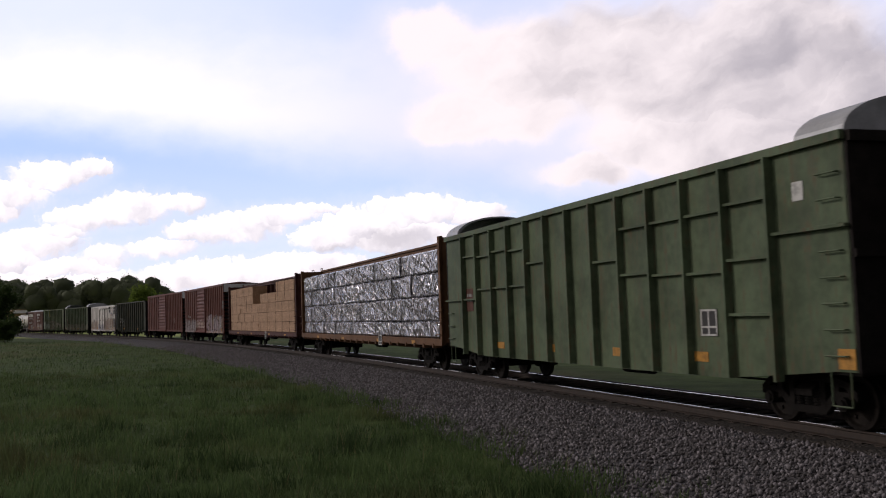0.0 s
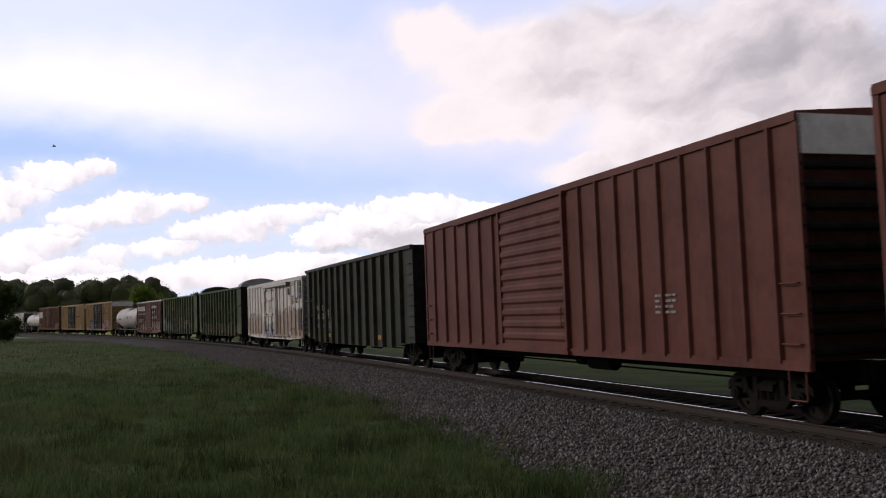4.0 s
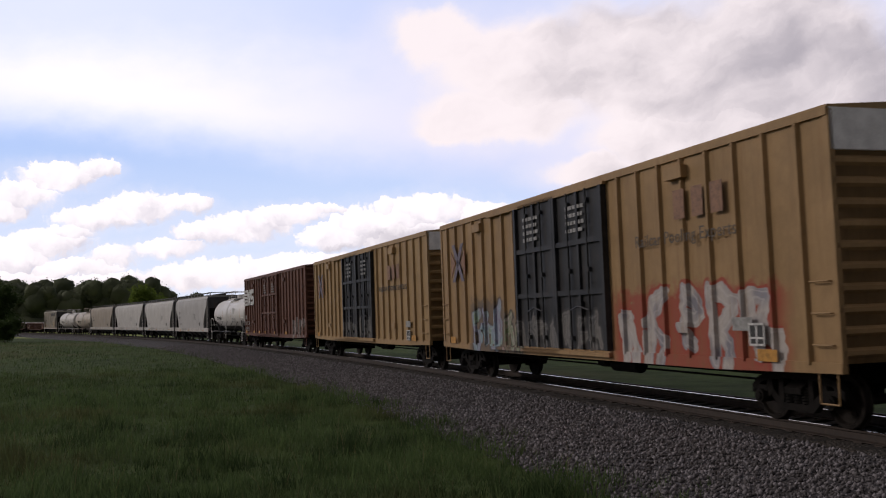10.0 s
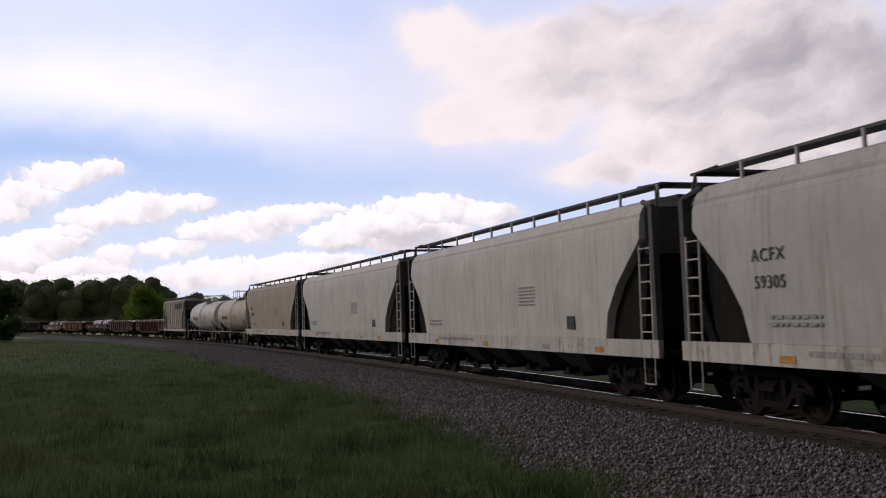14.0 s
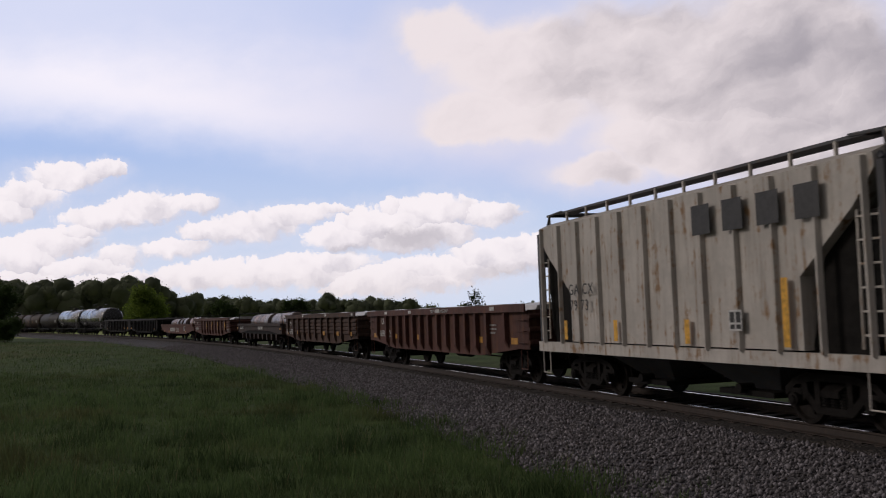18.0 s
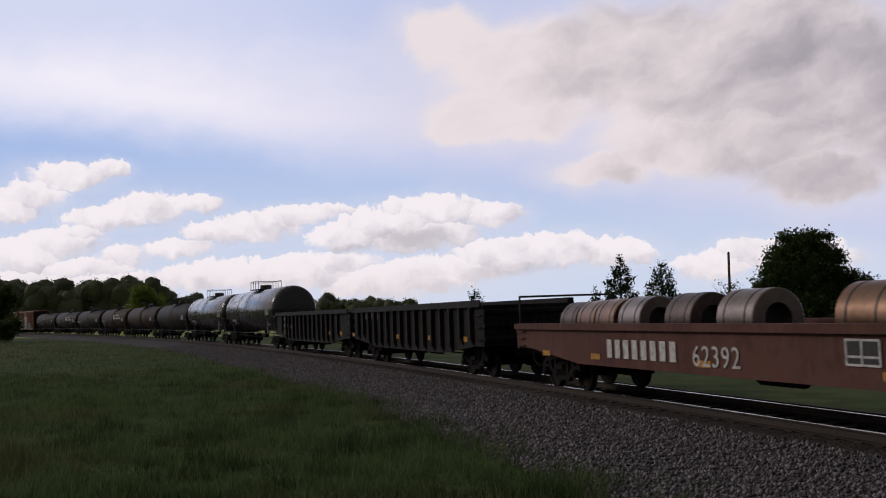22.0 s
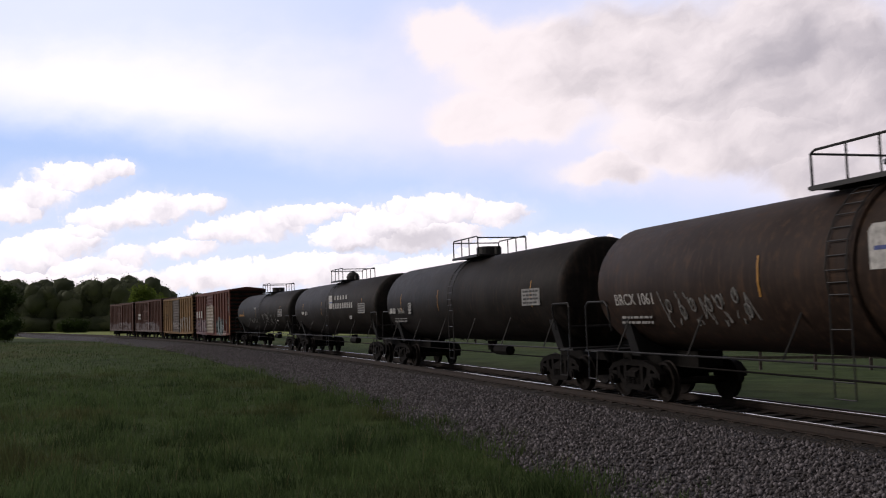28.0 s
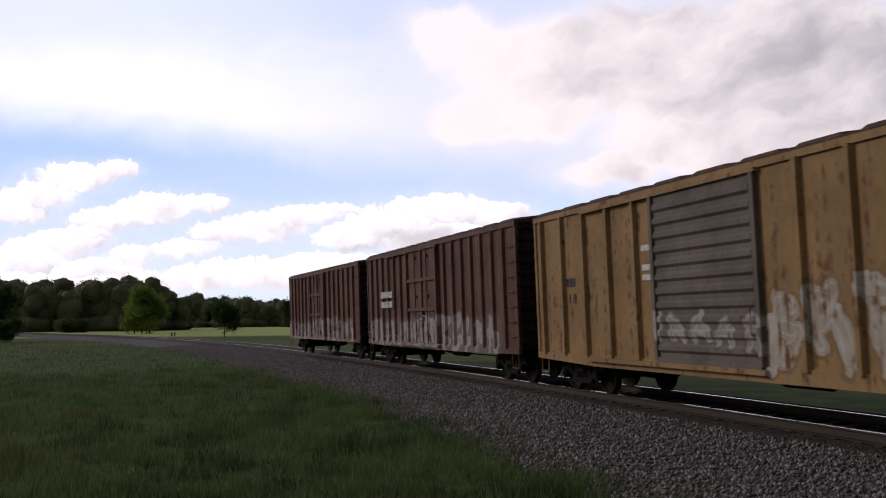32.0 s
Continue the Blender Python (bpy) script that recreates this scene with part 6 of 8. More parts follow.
# gaps between couplings and body ends, fore and aft, of the cars with long draft gear
GAPS = {1: (0.65, 0.33), 3: (0.75, 0.43), 4: (1.55, 0.94), 7: (0.75, 1.18), 8: (1.2, 0.65), 10: (0.75, 0.85), 12: (1.35, 1.10), 13: (0.45, 1.30), 14: (0.86, 0.75),
        24: (1.78, 0.74), 25: (0.74, 0.34), 26: (3.0, 0.68), 27: (0.35, 1.1), 28: (1.4, 0.5), 38: (1.57, 0.59), 39: (1.21, 0.57)}


def posts(length, left, right, nl, nr):
    """Shares of the side posts on both sides of a doorway, given in metres from the middle."""
    h = length / 2
    xs = [left[0] + (left[1] - left[0]) * q / (nl - 1) for q in range(nl)] + [right[0] + (right[1] - right[0]) * q / (nr - 1) for q in range(nr)]
    return [(x + h) / (2 * h) for x in xs]


def even(n, a=0.0, b=1.0, inside=True, skip=None):
    q = [a + (b - a) * ((i + 1) / (n + 1) if inside else i / (n - 1)) for i in range(n)]
    return [v for v in q if not skip or not (skip[0] < v < skip[1])]


W_, GY, SK, PK, LB, DB = (0.55, 0.55, 0.55), (0.28, 0.28, 0.30), (0.22, 0.34, 0.42), (0.42, 0.22, 0.24), (0.30, 0.42, 0.55), (0.05, 0.07, 0.16)
GREEN = paint("faded_green_paint", (0.090, 0.126, 0.070), 0.6, 0.35, 0.22, dust=0.22)
GREEN2 = paint("mossy_green_paint", (0.055, 0.085, 0.042), 0.6, 0.35, 0.22, dust=0.2, tags=[(-9, 9, 0.75, 1.8, [(0.10, 0.105, 0.075), (0.15, 0.145, 0.11), (0.085, 0.09, 0.06)], 0.6)])
GREEN3 = paint("pale_green_paint", (0.075, 0.105, 0.055), 0.6, 0.35, 0.22, dust=0.2,
               tags=[(-8.8, -7.0, 0.95, 2.3, [(0.34, 0.36, 0.34), (0.24, 0.28, 0.24), (0.16, 0.17, 0.13)], 0.55, (0.20, 0.23, 0.19)), (-6.8, -3.0, 1.0, 1.9, [(0.17, 0.20, 0.165), (0.22, 0.245, 0.21), (0.12, 0.145, 0.105)], 0.55), (-2.6, 2.4, 0.9, 2.4, [(0.13, 0.12, 0.09), (0.09, 0.085, 0.06), (0.30, 0.29, 0.25), (0.05, 0.045, 0.035)], 0.62, (0.19, 0.185, 0.14)), (2.8, 6.8, 0.9, 2.1, [(0.26, 0.25, 0.21), (0.20, 0.17, 0.13), (0.06, 0.06, 0.04)], 0.6)])
DKGREEN = paint("dark_green_paint", (0.034, 0.042, 0.030), 0.6, 0.4, 0.4, (0.075, 0.048, 0.028), dust=0.3, dust_col=(0.085, 0.062, 0.04))
RED1 = paint("oxide_red_paint", (0.128, 0.040, 0.030), 0.6, 0.25, 0.15, dust=0.12, tags=[(-9.0, -3.6, 0.9, 2.1, [(0.40, 0.38, 0.40), (0.30, 0.26, 0.29), (0.44, 0.42, 0.42), (0.16, 0.12, 0.13)], 0.75, (0.33, 0.29, 0.28)), (-3.2, 1.2, 1.3, 2.0, [(0.34, 0.28, 0.24), (0.30, 0.2, 0.17), (0.2, 0.1, 0.08)], 0.5), (2.0, 8.6, 0.8, 2.35, [(0.44, 0.43, 0.46), (0.42, 0.31, 0.36), (0.50, 0.49, 0.50), (0.05, 0.045, 0.05)], 0.95, (0.40, 0.31, 0.25))])
RED2 = paint("plain_oxide_red_paint", (0.128, 0.040, 0.030), 0.6, 0.25, 0.15, dust=0.12)
WHITEC = paint("dirty_white_paint", (0.74, 0.715, 0.685), 0.5, 0.12, 0.22, (0.22, 0.10, 0.05), dust=0.28, dust_col=(0.26, 0.22, 0.18),
               tags=[(-8.2, -3.2, 0.95, 2.2, [(0.42, 0.32, 0.25), (0.36, 0.27, 0.22), (0.46, 0.37, 0.31), (0.30, 0.22, 0.22)], 0.85, (0.42, 0.34, 0.30)), (-3.0, 1.4, 0.95, 1.7, [(0.33, 0.34, 0.42), (0.42, 0.42, 0.48), (0.30, 0.28, 0.33)], 0.9, (0.36, 0.36, 0.43)), (1.7, 8.5, 0.85, 2.5, [(0.35, 0.26, 0.19), (0.30, 0.21, 0.16), (0.40, 0.31, 0.24), (0.15, 0.11, 0.12)], 1.0, (0.40, 0.32, 0.27))])
SOUTH = paint("brown_red_paint", (0.100, 0.034, 0.025), 0.65, 0.3, 0.25, dust=0.18, tags=[(-4.6, -1.6, 0.8, 1.9, [(0.42, 0.41, 0.41), (0.34, 0.30, 0.29), (0.46, 0.46, 0.46), (0.10, 0.07, 0.06)], 0.6), (2.0, 6.9, 0.75, 2.0, [(0.26, 0.22, 0.21), (0.33, 0.30, 0.29), (0.22, 0.16, 0.14), (0.15, 0.09, 0.075)], 0.6, (0.19, 0.12, 0.10))])
YEL1 = paint("buff_yellow_paint", (0.33, 0.21, 0.098), 0.55, 0.15, 0.12, (0.20, 0.10, 0.04), dust=0.2, dust_col=(0.22, 0.14, 0.07),
             tags=[(-6.6, -3.9, 0.75, 2.4, [LB, (0.24, 0.22, 0.34), SK, (0.22, 0.34, 0.18), (0.06, 0.06, 0.07)], 0.62, (0.10, 0.085, 0.075)), (-3.9, -2.5, 0.75, 2.0, [(0.34, 0.34, 0.32), (0.14, 0.22, 0.12), (0.42, 0.20, 0.26), (0.05, 0.05, 0.05)], 0.45, (0.16, 0.14, 0.12)), (2.5, 8.0, 0.75, 2.35, [(0.20, 0.23, 0.28), (0.50, 0.49, 0.47), (0.26, 0.29, 0.34), (0.34, 0.06, 0.045)], 0.78, (0.33, 0.055, 0.04))])
YEL2 = paint("clean_buff_paint", (0.35, 0.23, 0.108), 0.55, 0.12, 0.06, (0.20, 0.10, 0.04), dust=0.15, dust_col=(0.24, 0.15, 0.08))
BLKDOOR = paint("black_door_paint", (0.022, 0.023, 0.026), 0.5, 0.35, 0.05, dust=0.1, dust_col=(0.07, 0.07, 0.07), tags=[(-3, 2, 0.95, 1.9, [(0.10, 0.10, 0.10), (0.17, 0.16, 0.15), (0.05, 0.05, 0.05)], 0.5)])
NSBR = paint("boxcar_brown_paint", (0.130, 0.053, 0.035), 0.6, 0.22, 0.15, dust=0.15, tags=[(5.9, 9.0, 0.85, 2.1, [(0.34, 0.32, 0.31), (0.26, 0.21, 0.2), (0.12, 0.06, 0.045)], 0.6)])
TANKW = paint("tank_white_paint", (0.60, 0.585, 0.565), 0.45, 0.08, 0.08, (0.25, 0.16, 0.10), dust=0.22, dust_col=(0.32, 0.28, 0.23), ripple=0.08)
TANKW2 = paint("tank_clean_white_paint", (0.72, 0.71, 0.69), 0.42, 0.06, 0.05, (0.25, 0.16, 0.10), dust=0.12, dust_col=(0.34, 0.31, 0.27), ripple=0.08)
TANKC = paint("tank_cream_paint", (0.50, 0.45, 0.38), 0.5, 0.08, 0.10, (0.28, 0.16, 0.06), dust=0.22, dust_col=(0.36, 0.28, 0.20), ripple=0.08)
HOPG = paint("hopper_grey_paint", (0.46, 0.455, 0.45), 0.55, 0.10, 0.10, (0.20, 0.13, 0.09), dust=0.25, dust_col=(0.28, 0.26, 0.23), ripple=0.12)
HOPW = paint("hopper_pale_paint", (0.55, 0.54, 0.52), 0.55, 0.10, 0.10, (0.20, 0.13, 0.09), dust=0.25, dust_col=(0.33, 0.29, 0.24), ripple=0.12)
HOPT = paint("hopper_tan_paint", (0.36, 0.315, 0.26), 0.6, 0.12, 0.14, (0.20, 0.12, 0.08), dust=0.25, dust_col=(0.28, 0.23, 0.18), ripple=0.12)
SILLW = paint("pale_sill_paint", (0.50, 0.49, 0.47), 0.55, 0.15, 0.25, dust=0.3)
GATG = paint("grey_ribbed_paint", (0.50, 0.47, 0.43), 0.6, 0.15, 0.5, (0.26, 0.15, 0.07), dust=0.25, tags=[])
SLOPE = paint("dark_slope_paint", (0.075, 0.078, 0.085), 0.6, 0.3, 0.2)
RUSTG = paint("rusty_red_gondola_paint", (0.085, 0.034, 0.026), 0.7, 0.3, 0.4, dust=0.2)
RUSTG2 = paint("rusty_brown_gondola_paint", (0.060, 0.034, 0.026), 0.75, 0.35, 0.5, dust=0.25)
BLKG = paint("black_gondola_paint", (0.011, 0.0105, 0.0105), 0.65, 0.35, 0.25, (0.045, 0.03, 0.025), dust=0.15, dust_col=(0.045, 0.038, 0.034))
COILR = paint("coil_car_red_paint", (0.105, 0.040, 0.030), 0.65, 0.25, 0.25, dust=0.2)
COILB = paint("coil_car_brown_paint", (0.034, 0.021, 0.018), 0.65, 0.25, 0.3, dust=0.2)
TANKB = paint("tank_gloss_black_paint", (0.009, 0.009, 0.010), 0.24, 0.2, 0.02, dust=0.03, dust_col=(0.06, 0.055, 0.05), ripple=0.02)
TANKD = paint("tank_dull_black_paint", (0.013, 0.0105, 0.009), 0.58, 0.3, 0.2, (0.055, 0.033, 0.022), dust=0.25, dust_col=(0.046, 0.032, 0.025), ripple=0.08)
TANKN = paint("tank_dusty_brown_paint", (0.034, 0.021, 0.015), 0.6, 0.25, 0.25, (0.10, 0.055, 0.032), dust=0.35, dust_col=(0.085, 0.052, 0.036), ripple=0.08)
TANKT = paint("tagged_black_tank_paint", (0.014, 0.013, 0.012), 0.58, 0.25, 0.1, dust=0.12, dust_col=(0.04, 0.035, 0.032), ripple=0.08)
KCSR = paint("faded_red_paint", (0.145, 0.051, 0.038), 0.6, 0.25, 0.25, dust=0.16,
             tags=[(-7.5, -2.4, 0.75, 2.15, [(0.30, 0.29, 0.36), (0.40, 0.38, 0.42), (0.40, 0.27, 0.28), (0.26, 0.28, 0.36), (0.13, 0.10, 0.14)], 0.55, (0.27, 0.20, 0.23)), (2.3, 5.0, 0.75, 2.15, [(0.16, 0.25, 0.26), (0.30, 0.40, 0.42), (0.22, 0.30, 0.33), (0.07, 0.10, 0.11)], 0.78, (0.17, 0.23, 0.24)), (4.9, 6.0, 0.7, 1.2, [(0.42, 0.28, 0.27), (0.40, 0.36, 0.34), (0.30, 0.12, 0.10)], 0.3)])
KDOOR = paint("scuffed_silver_door", (0.12, 0.043, 0.033), 0.55, 0.2, 0.3, dust=0.15, tags=[(-3.2, 1.3, 0.95, 3.3, [(0.44, 0.42, 0.38), (0.38, 0.34, 0.27), (0.46, 0.45, 0.44), (0.36, 0.32, 0.26)], 1.1, (0.42, 0.395, 0.33))])
RBOX = paint("rusty_yellow_paint", (0.27, 0.165, 0.070), 0.65, 0.25, 0.55, (0.13, 0.055, 0.025), dust=0.3, dust_col=(0.24, 0.20, 0.15),
             tags=[(1.2, 7.0, 0.95, 2.35, [(0.42, 0.41, 0.38), (0.34, 0.32, 0.28), (0.48, 0.47, 0.44), (0.20, 0.12, 0.06)], 0.8)])
RDOOR = paint("dull_grey_door", (0.12, 0.105, 0.095), 0.6, 0.3, 0.3, dust=0.2, tags=[(-3.2, 1.5, 1.2, 1.9, [(0.34, 0.33, 0.32), (0.24, 0.22, 0.21), (0.12, 0.10, 0.09)], 0.5)])
OLDR = paint("worn_brown_red_paint", (0.105, 0.045, 0.034), 0.65, 0.3, 0.35, dust=0.3, dust_col=(0.24, 0.20, 0.18),
             tags=[(-7.6, 6.5, 0.75, 1.9, [(0.30, 0.29, 0.33), (0.38, 0.36, 0.37), (0.26, 0.21, 0.22), (0.16, 0.11, 0.11)], 0.7, (0.20, 0.15, 0.15))])
BEAM = paint("beam_brown_paint", (0.14, 0.068, 0.030), 0.65, 0.3, 0.4, dust=0.2)
BEAMR = paint("beam_dark_red_paint", (0.075, 0.026, 0.022), 0.65, 0.3, 0.25, dust=0.15)
COILS = plain("wound_steel", (0.27, 0.225, 0.205), 0.36, 0.9, 0.3, 1.2, 0.1)
COILD = plain("dark_wound_steel", (0.13, 0.098, 0.085), 0.42, 0.85, 0.4, 1.2, 0.1)
COILC = plain("coppery_wound_steel", (0.27, 0.165, 0.11), 0.36, 0.9, 0.25, 1.2, 0.1)


def foil_mat():
    """Shiny plastic wrapping pulled into straight creases."""
    m, nt, b, co = base_mat("silver_wrap")
    oi = nt.nodes.new("ShaderNodeObjectInfo").outputs["Random"]
    q = vec_node(nt, "ADD", co, nd(nt, "ShaderNodeCombineXYZ", X=math_node(nt, "MULTIPLY", oi, 37.0), Z=math_node(nt, "MULTIPLY", oi, 11.0)).outputs[0])
    h = None
    for turn, stretch, scale, amount in ((12, (2.6, 1.0, 0.6), 0.85, 1.0), (-35, (3.2, 1.0, 0.5), 0.75, 0.8), (70, (2.6, 1.0, 0.5), 0.6, 0.7), (25, (2.0, 1.0, 0.9), 2.6, 0.3)):
        mp = nt.nodes.new("ShaderNodeMapping")
        mp.inputs["Rotation"].default_value = (0, radians(turn), 0)
        nt.links.new(q, mp.inputs[0])
        n = noise_node(nt, vec_node(nt, "MULTIPLY", mp.outputs[0], stretch), scale, 2.0, 0.45, 0.6)
        crease = math_node(nt, "MULTIPLY", math_node(nt, "POWER", math_node(nt, "SUBTRACT", 1.0, math_node(nt, "MULTIPLY", math_node(nt, "ABSOLUTE", math_node(nt, "SUBTRACT", n, 0.5)), 3.0), clamp=True), 3.0), amount)
        h = crease if h is None else math_node(nt, "ADD", h, crease)
    tone = math_node(nt, "ADD", math_node(nt, "MULTIPLY", noise_node(nt, q, 1.5, 3.0), 0.5), math_node(nt, "MULTIPLY", oi, 0.5))
    put(nt, b, Base_Color=mix_col(nt, tone, (0.25, 0.245, 0.27), (0.56, 0.55, 0.585)), Metallic=0.65, Roughness=0.2)
    bump(nt, b, math_node(nt, "ADD", h, math_node(nt, "MULTIPLY", noise_node(nt, q, 1.1, 2.0), 1.6)), 1.0, 0.075)
    return m


def lumber_mat():
    m, nt, b, co = base_mat("sawn_lumber")
    oi = nt.nodes.new("ShaderNodeObjectInfo")
    n1 = noise_node(nt, vec_node(nt, "MULTIPLY", co, (0.5, 3.0, 7.0)), 4.0, 5.0, 0.6)
    n2 = noise_node(nt, co, 1.6, 3.0)
    c = mix_col(nt, smooth_node(nt, n1, 0.3, 0.72), (0.33, 0.19, 0.11), (0.55, 0.36, 0.23))
    c = mix_col(nt, math_node(nt, "MULTIPLY", oi.outputs["Random"], 0.75), c, (0.38, 0.235, 0.14))
    c = mix_col(nt, math_node(nt, "MULTIPLY", smooth_node(nt, n2, 0.48, 0.7), 0.65), c, (0.27, 0.165, 0.095))
    put(nt, b, Base_Color=c, Roughness=0.8)
    bump(nt, b, n1, 0.25, 0.01)
    return m


FOIL, LUMBER = foil_mat(), lumber_mat()
FADED_BLUE = lettering("faded_blue_lettering", (0.15, 0.125, 0.17))
FADED_RED, PALE_BLK = lettering("faded_red_lettering", (0.26, 0.13, 0.068)), lettering("worn_black_lettering", (0.10, 0.075, 0.05))
STRAP = plain("dark_strap", (0.14, 0.09, 0.06), 0.6)
WRAP = plain("pale_wrap", (0.50, 0.49, 0.47), 0.45, 0.0, 0.2, 3.0)

TANKB.node_tree.nodes["Principled BSDF"].inputs["Coat Weight"].default_value = 0.8
TANKB.node_tree.nodes["Principled BSDF"].inputs["Coat Roughness"].default_value = 0.2
TANKB.node_tree.nodes["Principled BSDF"].inputs["Coat IOR"].default_value = 1.55
for _m in (TANKD, TANKN, TANKT, BLKG):
    _m.node_tree.nodes["Principled BSDF"].inputs["Specular IOR Level"].default_value = 0.14

# head: dark green high-sided car
high_side(0, "dark green high-sided steel gondola with outside posts", DKGREEN, 4.52, even(14), [], arches=(1,))

RIBS14 = [(-7.4 + 1.237 * q + 9.13) / 18.26 for q in range(13)]
STIFF = [(0, .42), (1, .80), (1, .42), (2, .78), (2, .50), (3, .80), (3, .50), (4, .78), (4, .50), (5, .66), (8, .60), (9, .78), (9, .50), (10, .78), (10, .48), (11, .78), (11, .47), (12, .80), (12, .52), (12, .25), (13, .62)]
c, h, a = high_side(1, "faded green high-sided gondola with arched hoods over both ends", GREEN, 4.42, RIBS14, STIFF, arches=(-1, 1))
framed_panel(c, 5.28, 1.45, 0.5, 0.48, -1.53)
plate(c, -7.35, -6.75, 2.05, 2.75, COILR, -1.525)
bars(c, -7.25, 2.5, 2, PALE, -1.534, 0.4, 0.09)
plate(c, 7.95, 8.2, 3.58, 3.88, WHITE_L, -1.526)
for k in (-5.3, -4.8, -1.5, 1.9, 5.0):
    plate(c, k, k + 0.45, 0.98, 1.16, REFL, -1.526, "reflector")
plate(c, 8.75, 9.1, 1.0, 1.3, REFL, -1.53, "reflector")

c, h, a = center_beam(2, "brown centerbeam flatcar stacked with silver-wrapped lumber packs", BEAM, None)
rr = random.Random(77)
xs = [-h + 0.45]
while xs[-1] < h - 3.0:
    xs.append(xs[-1] + rr.choice((1.25, 1.7, 2.45)))
xs[-1] = h - 0.45
for j, (z0, z1) in enumerate(((1.18, 1.75), (1.78, 2.62), (2.65, 3.46), (3.49, 4.26))):
    for x0, x1 in zip(xs, xs[1:]):
        o = rr.uniform(-0.03, 0.03)
        for y in (-1, 1):
            part("wrapped_pack", G().extrude([(y * 0.36, z0), (y * 0.36, z1), (y * (1.30 + o), z1), (y * (1.36 + o), z1 - 0.06), (y * (1.36 + o), z0 + 0.04), (y * (1.33 + o), z0)], "x", x0 + 0.02, x1 - 0.02), FOIL, c,
                 "crumpled silver plastic wrapping")
framed_panel(c, 4.0, 0.80, 0.5, 0.42, -1.49)

c, h, a = center_beam(3, "dark red centerbeam flatcar loaded with bare sawn lumber packs", BEAMR, None)
rows = [(1.18, [(-0.96, -0.42), (-0.42, 0.0), (0.0, 0.26), (0.26, 0.96)]), (1.82, [(-0.96, -0.66), (-0.66, -0.20), (-0.20, 0.26), (0.26, 0.96)]),
        (2.46, [(-0.96, -0.58), (-0.58, -0.42), (-0.42, 0.0), (0.0, 0.26), (0.26, 0.96)]), (3.10, [(-0.96, -0.42), (-0.42, -0.15), (0.07, 0.50), (0.50, 0.96)]),
        (3.74, [(-0.96, -0.50), (-0.50, -0.15), (0.50, 0.96)])]
for z, cuts in rows:
    hgt = 0.62
    for k0, k1 in cuts:
        x0, x1 = k0 * h + 0.25 * (k0 == -0.96), k1 * h - 0.25 * (k1 == 0.96)
        for y in (-1, 1):
            pk = part("lumber_pack", G().box(x0 + 0.025, x1 - 0.025, min(y * 0.36, y * 1.36), max(y * 0.36, y * 1.36), z, z + hgt), LUMBER, c, "bundle of pale sawn boards")
            if y < 0:
                for q in range(1, 6):
                    part("board", G().box(x0 + 0.02 + rr.uniform(0, 0.06), x1 - 0.02 - rr.uniform(0, 0.06), -1.385 + rr.uniform(-0.008, 0.012), -1.35, z + hgt * (q - 1) / 5 + 0.004, z + hgt * q / 5 - 0.004), LUMBER, pk)
                for q in range(max(1, int((x1 - x0) / 1.9))):
                    x = x0 + 0.6 + q * 1.9
                    if x < x1 - 0.2:
                        part("strap", G().box(x, x + 0.02, -1.395, -1.36, z, z + hgt + 0.005), STRAP, pk)
framed_panel(c, 2.6, 0.72, 0.5, 0.45, -1.49)

RB = even(24)
c, h, a = boxcar(4, "oxide red high-cube boxcar with grey spray-painted letters along its lower side", RED1, 4.96, 5.12, posts(18.38, (-8.1, -3.0), (2.1, 8.5), 6, 9), [("corr", 0.365, 0.575, RED1)], white_end=True, sill=0.92, roof_mat=RED2, end_mat=END_BLACK)
framed_panel(c, 8.0, 1.42, 0.42, 0.42, -1.535)
plate(c, 8.0, 8.4, 1.05, 1.35, REFL, -1.48, "reflector")
letters(c, "FL", -7.1, 2.30, 0.24, WHITE_L, -1.53)
letters(c, "OX", -6.35, 2.30, 0.24, WHITE_L, -1.53)
scrawl(c, 8.62, 3.3, 0.62, 0.30, PALE, 3, -1.485, 3)
scrawl(c, 8.62, 2.95, 0.62, 0.34, PALE, 4, -1.485, 3)

c, h, a = boxcar(5, "oxide red high-cube boxcar with a paler sliding door", RED2, 4.96, 5.12, posts(18.9, (-8.4, -3.1), (2.2, 8.8), 6, 9), [("corr", 0.365, 0.575, RED2)], white_end=True, sill=0.92, roof_mat=RED2, end_mat=END_BLACK)
bars(c, 5.4, 2.2, 4, PALE, w=0.7)

c, h, a = high_side(6, "dark green rust-stained high-sided gondola with heavy posts", DKGREEN, 4.52, even(14), [(0, .55), (0, .35), (1, .55), (1, .33), (2, .45)])
letters(c, "MW", -6.75, 2.35, 0.30, WHITE_L, -1.54)
letters(c, "CX", -5.85, 2.35, 0.30, WHITE_L, -1.54)
letters(c, "10", -6.65, 1.92, 0.30, WHITE_L, -1.54)
letters(c, "733", -5.75, 1.92, 0.30, WHITE_L, -1.54)
bars(c, -6.7, 1.6, 2, PALE, -1.535, 0.3)
bars(c, -5.7, 1.6, 2, PALE, -1.535, 0.5)
framed_panel(c, -4.4, 2.0, 0.35, 0.4, -1.535)
bars(c, -4.5, 1.75, 5, PALE, -1.535, 0.9, 0.04)
for k in (-9.0, -4.3, 0.2, 4.5):
    plate(c, k, k + 0.45, 1.02, 1.2, REFL, -1.526, "reflector")

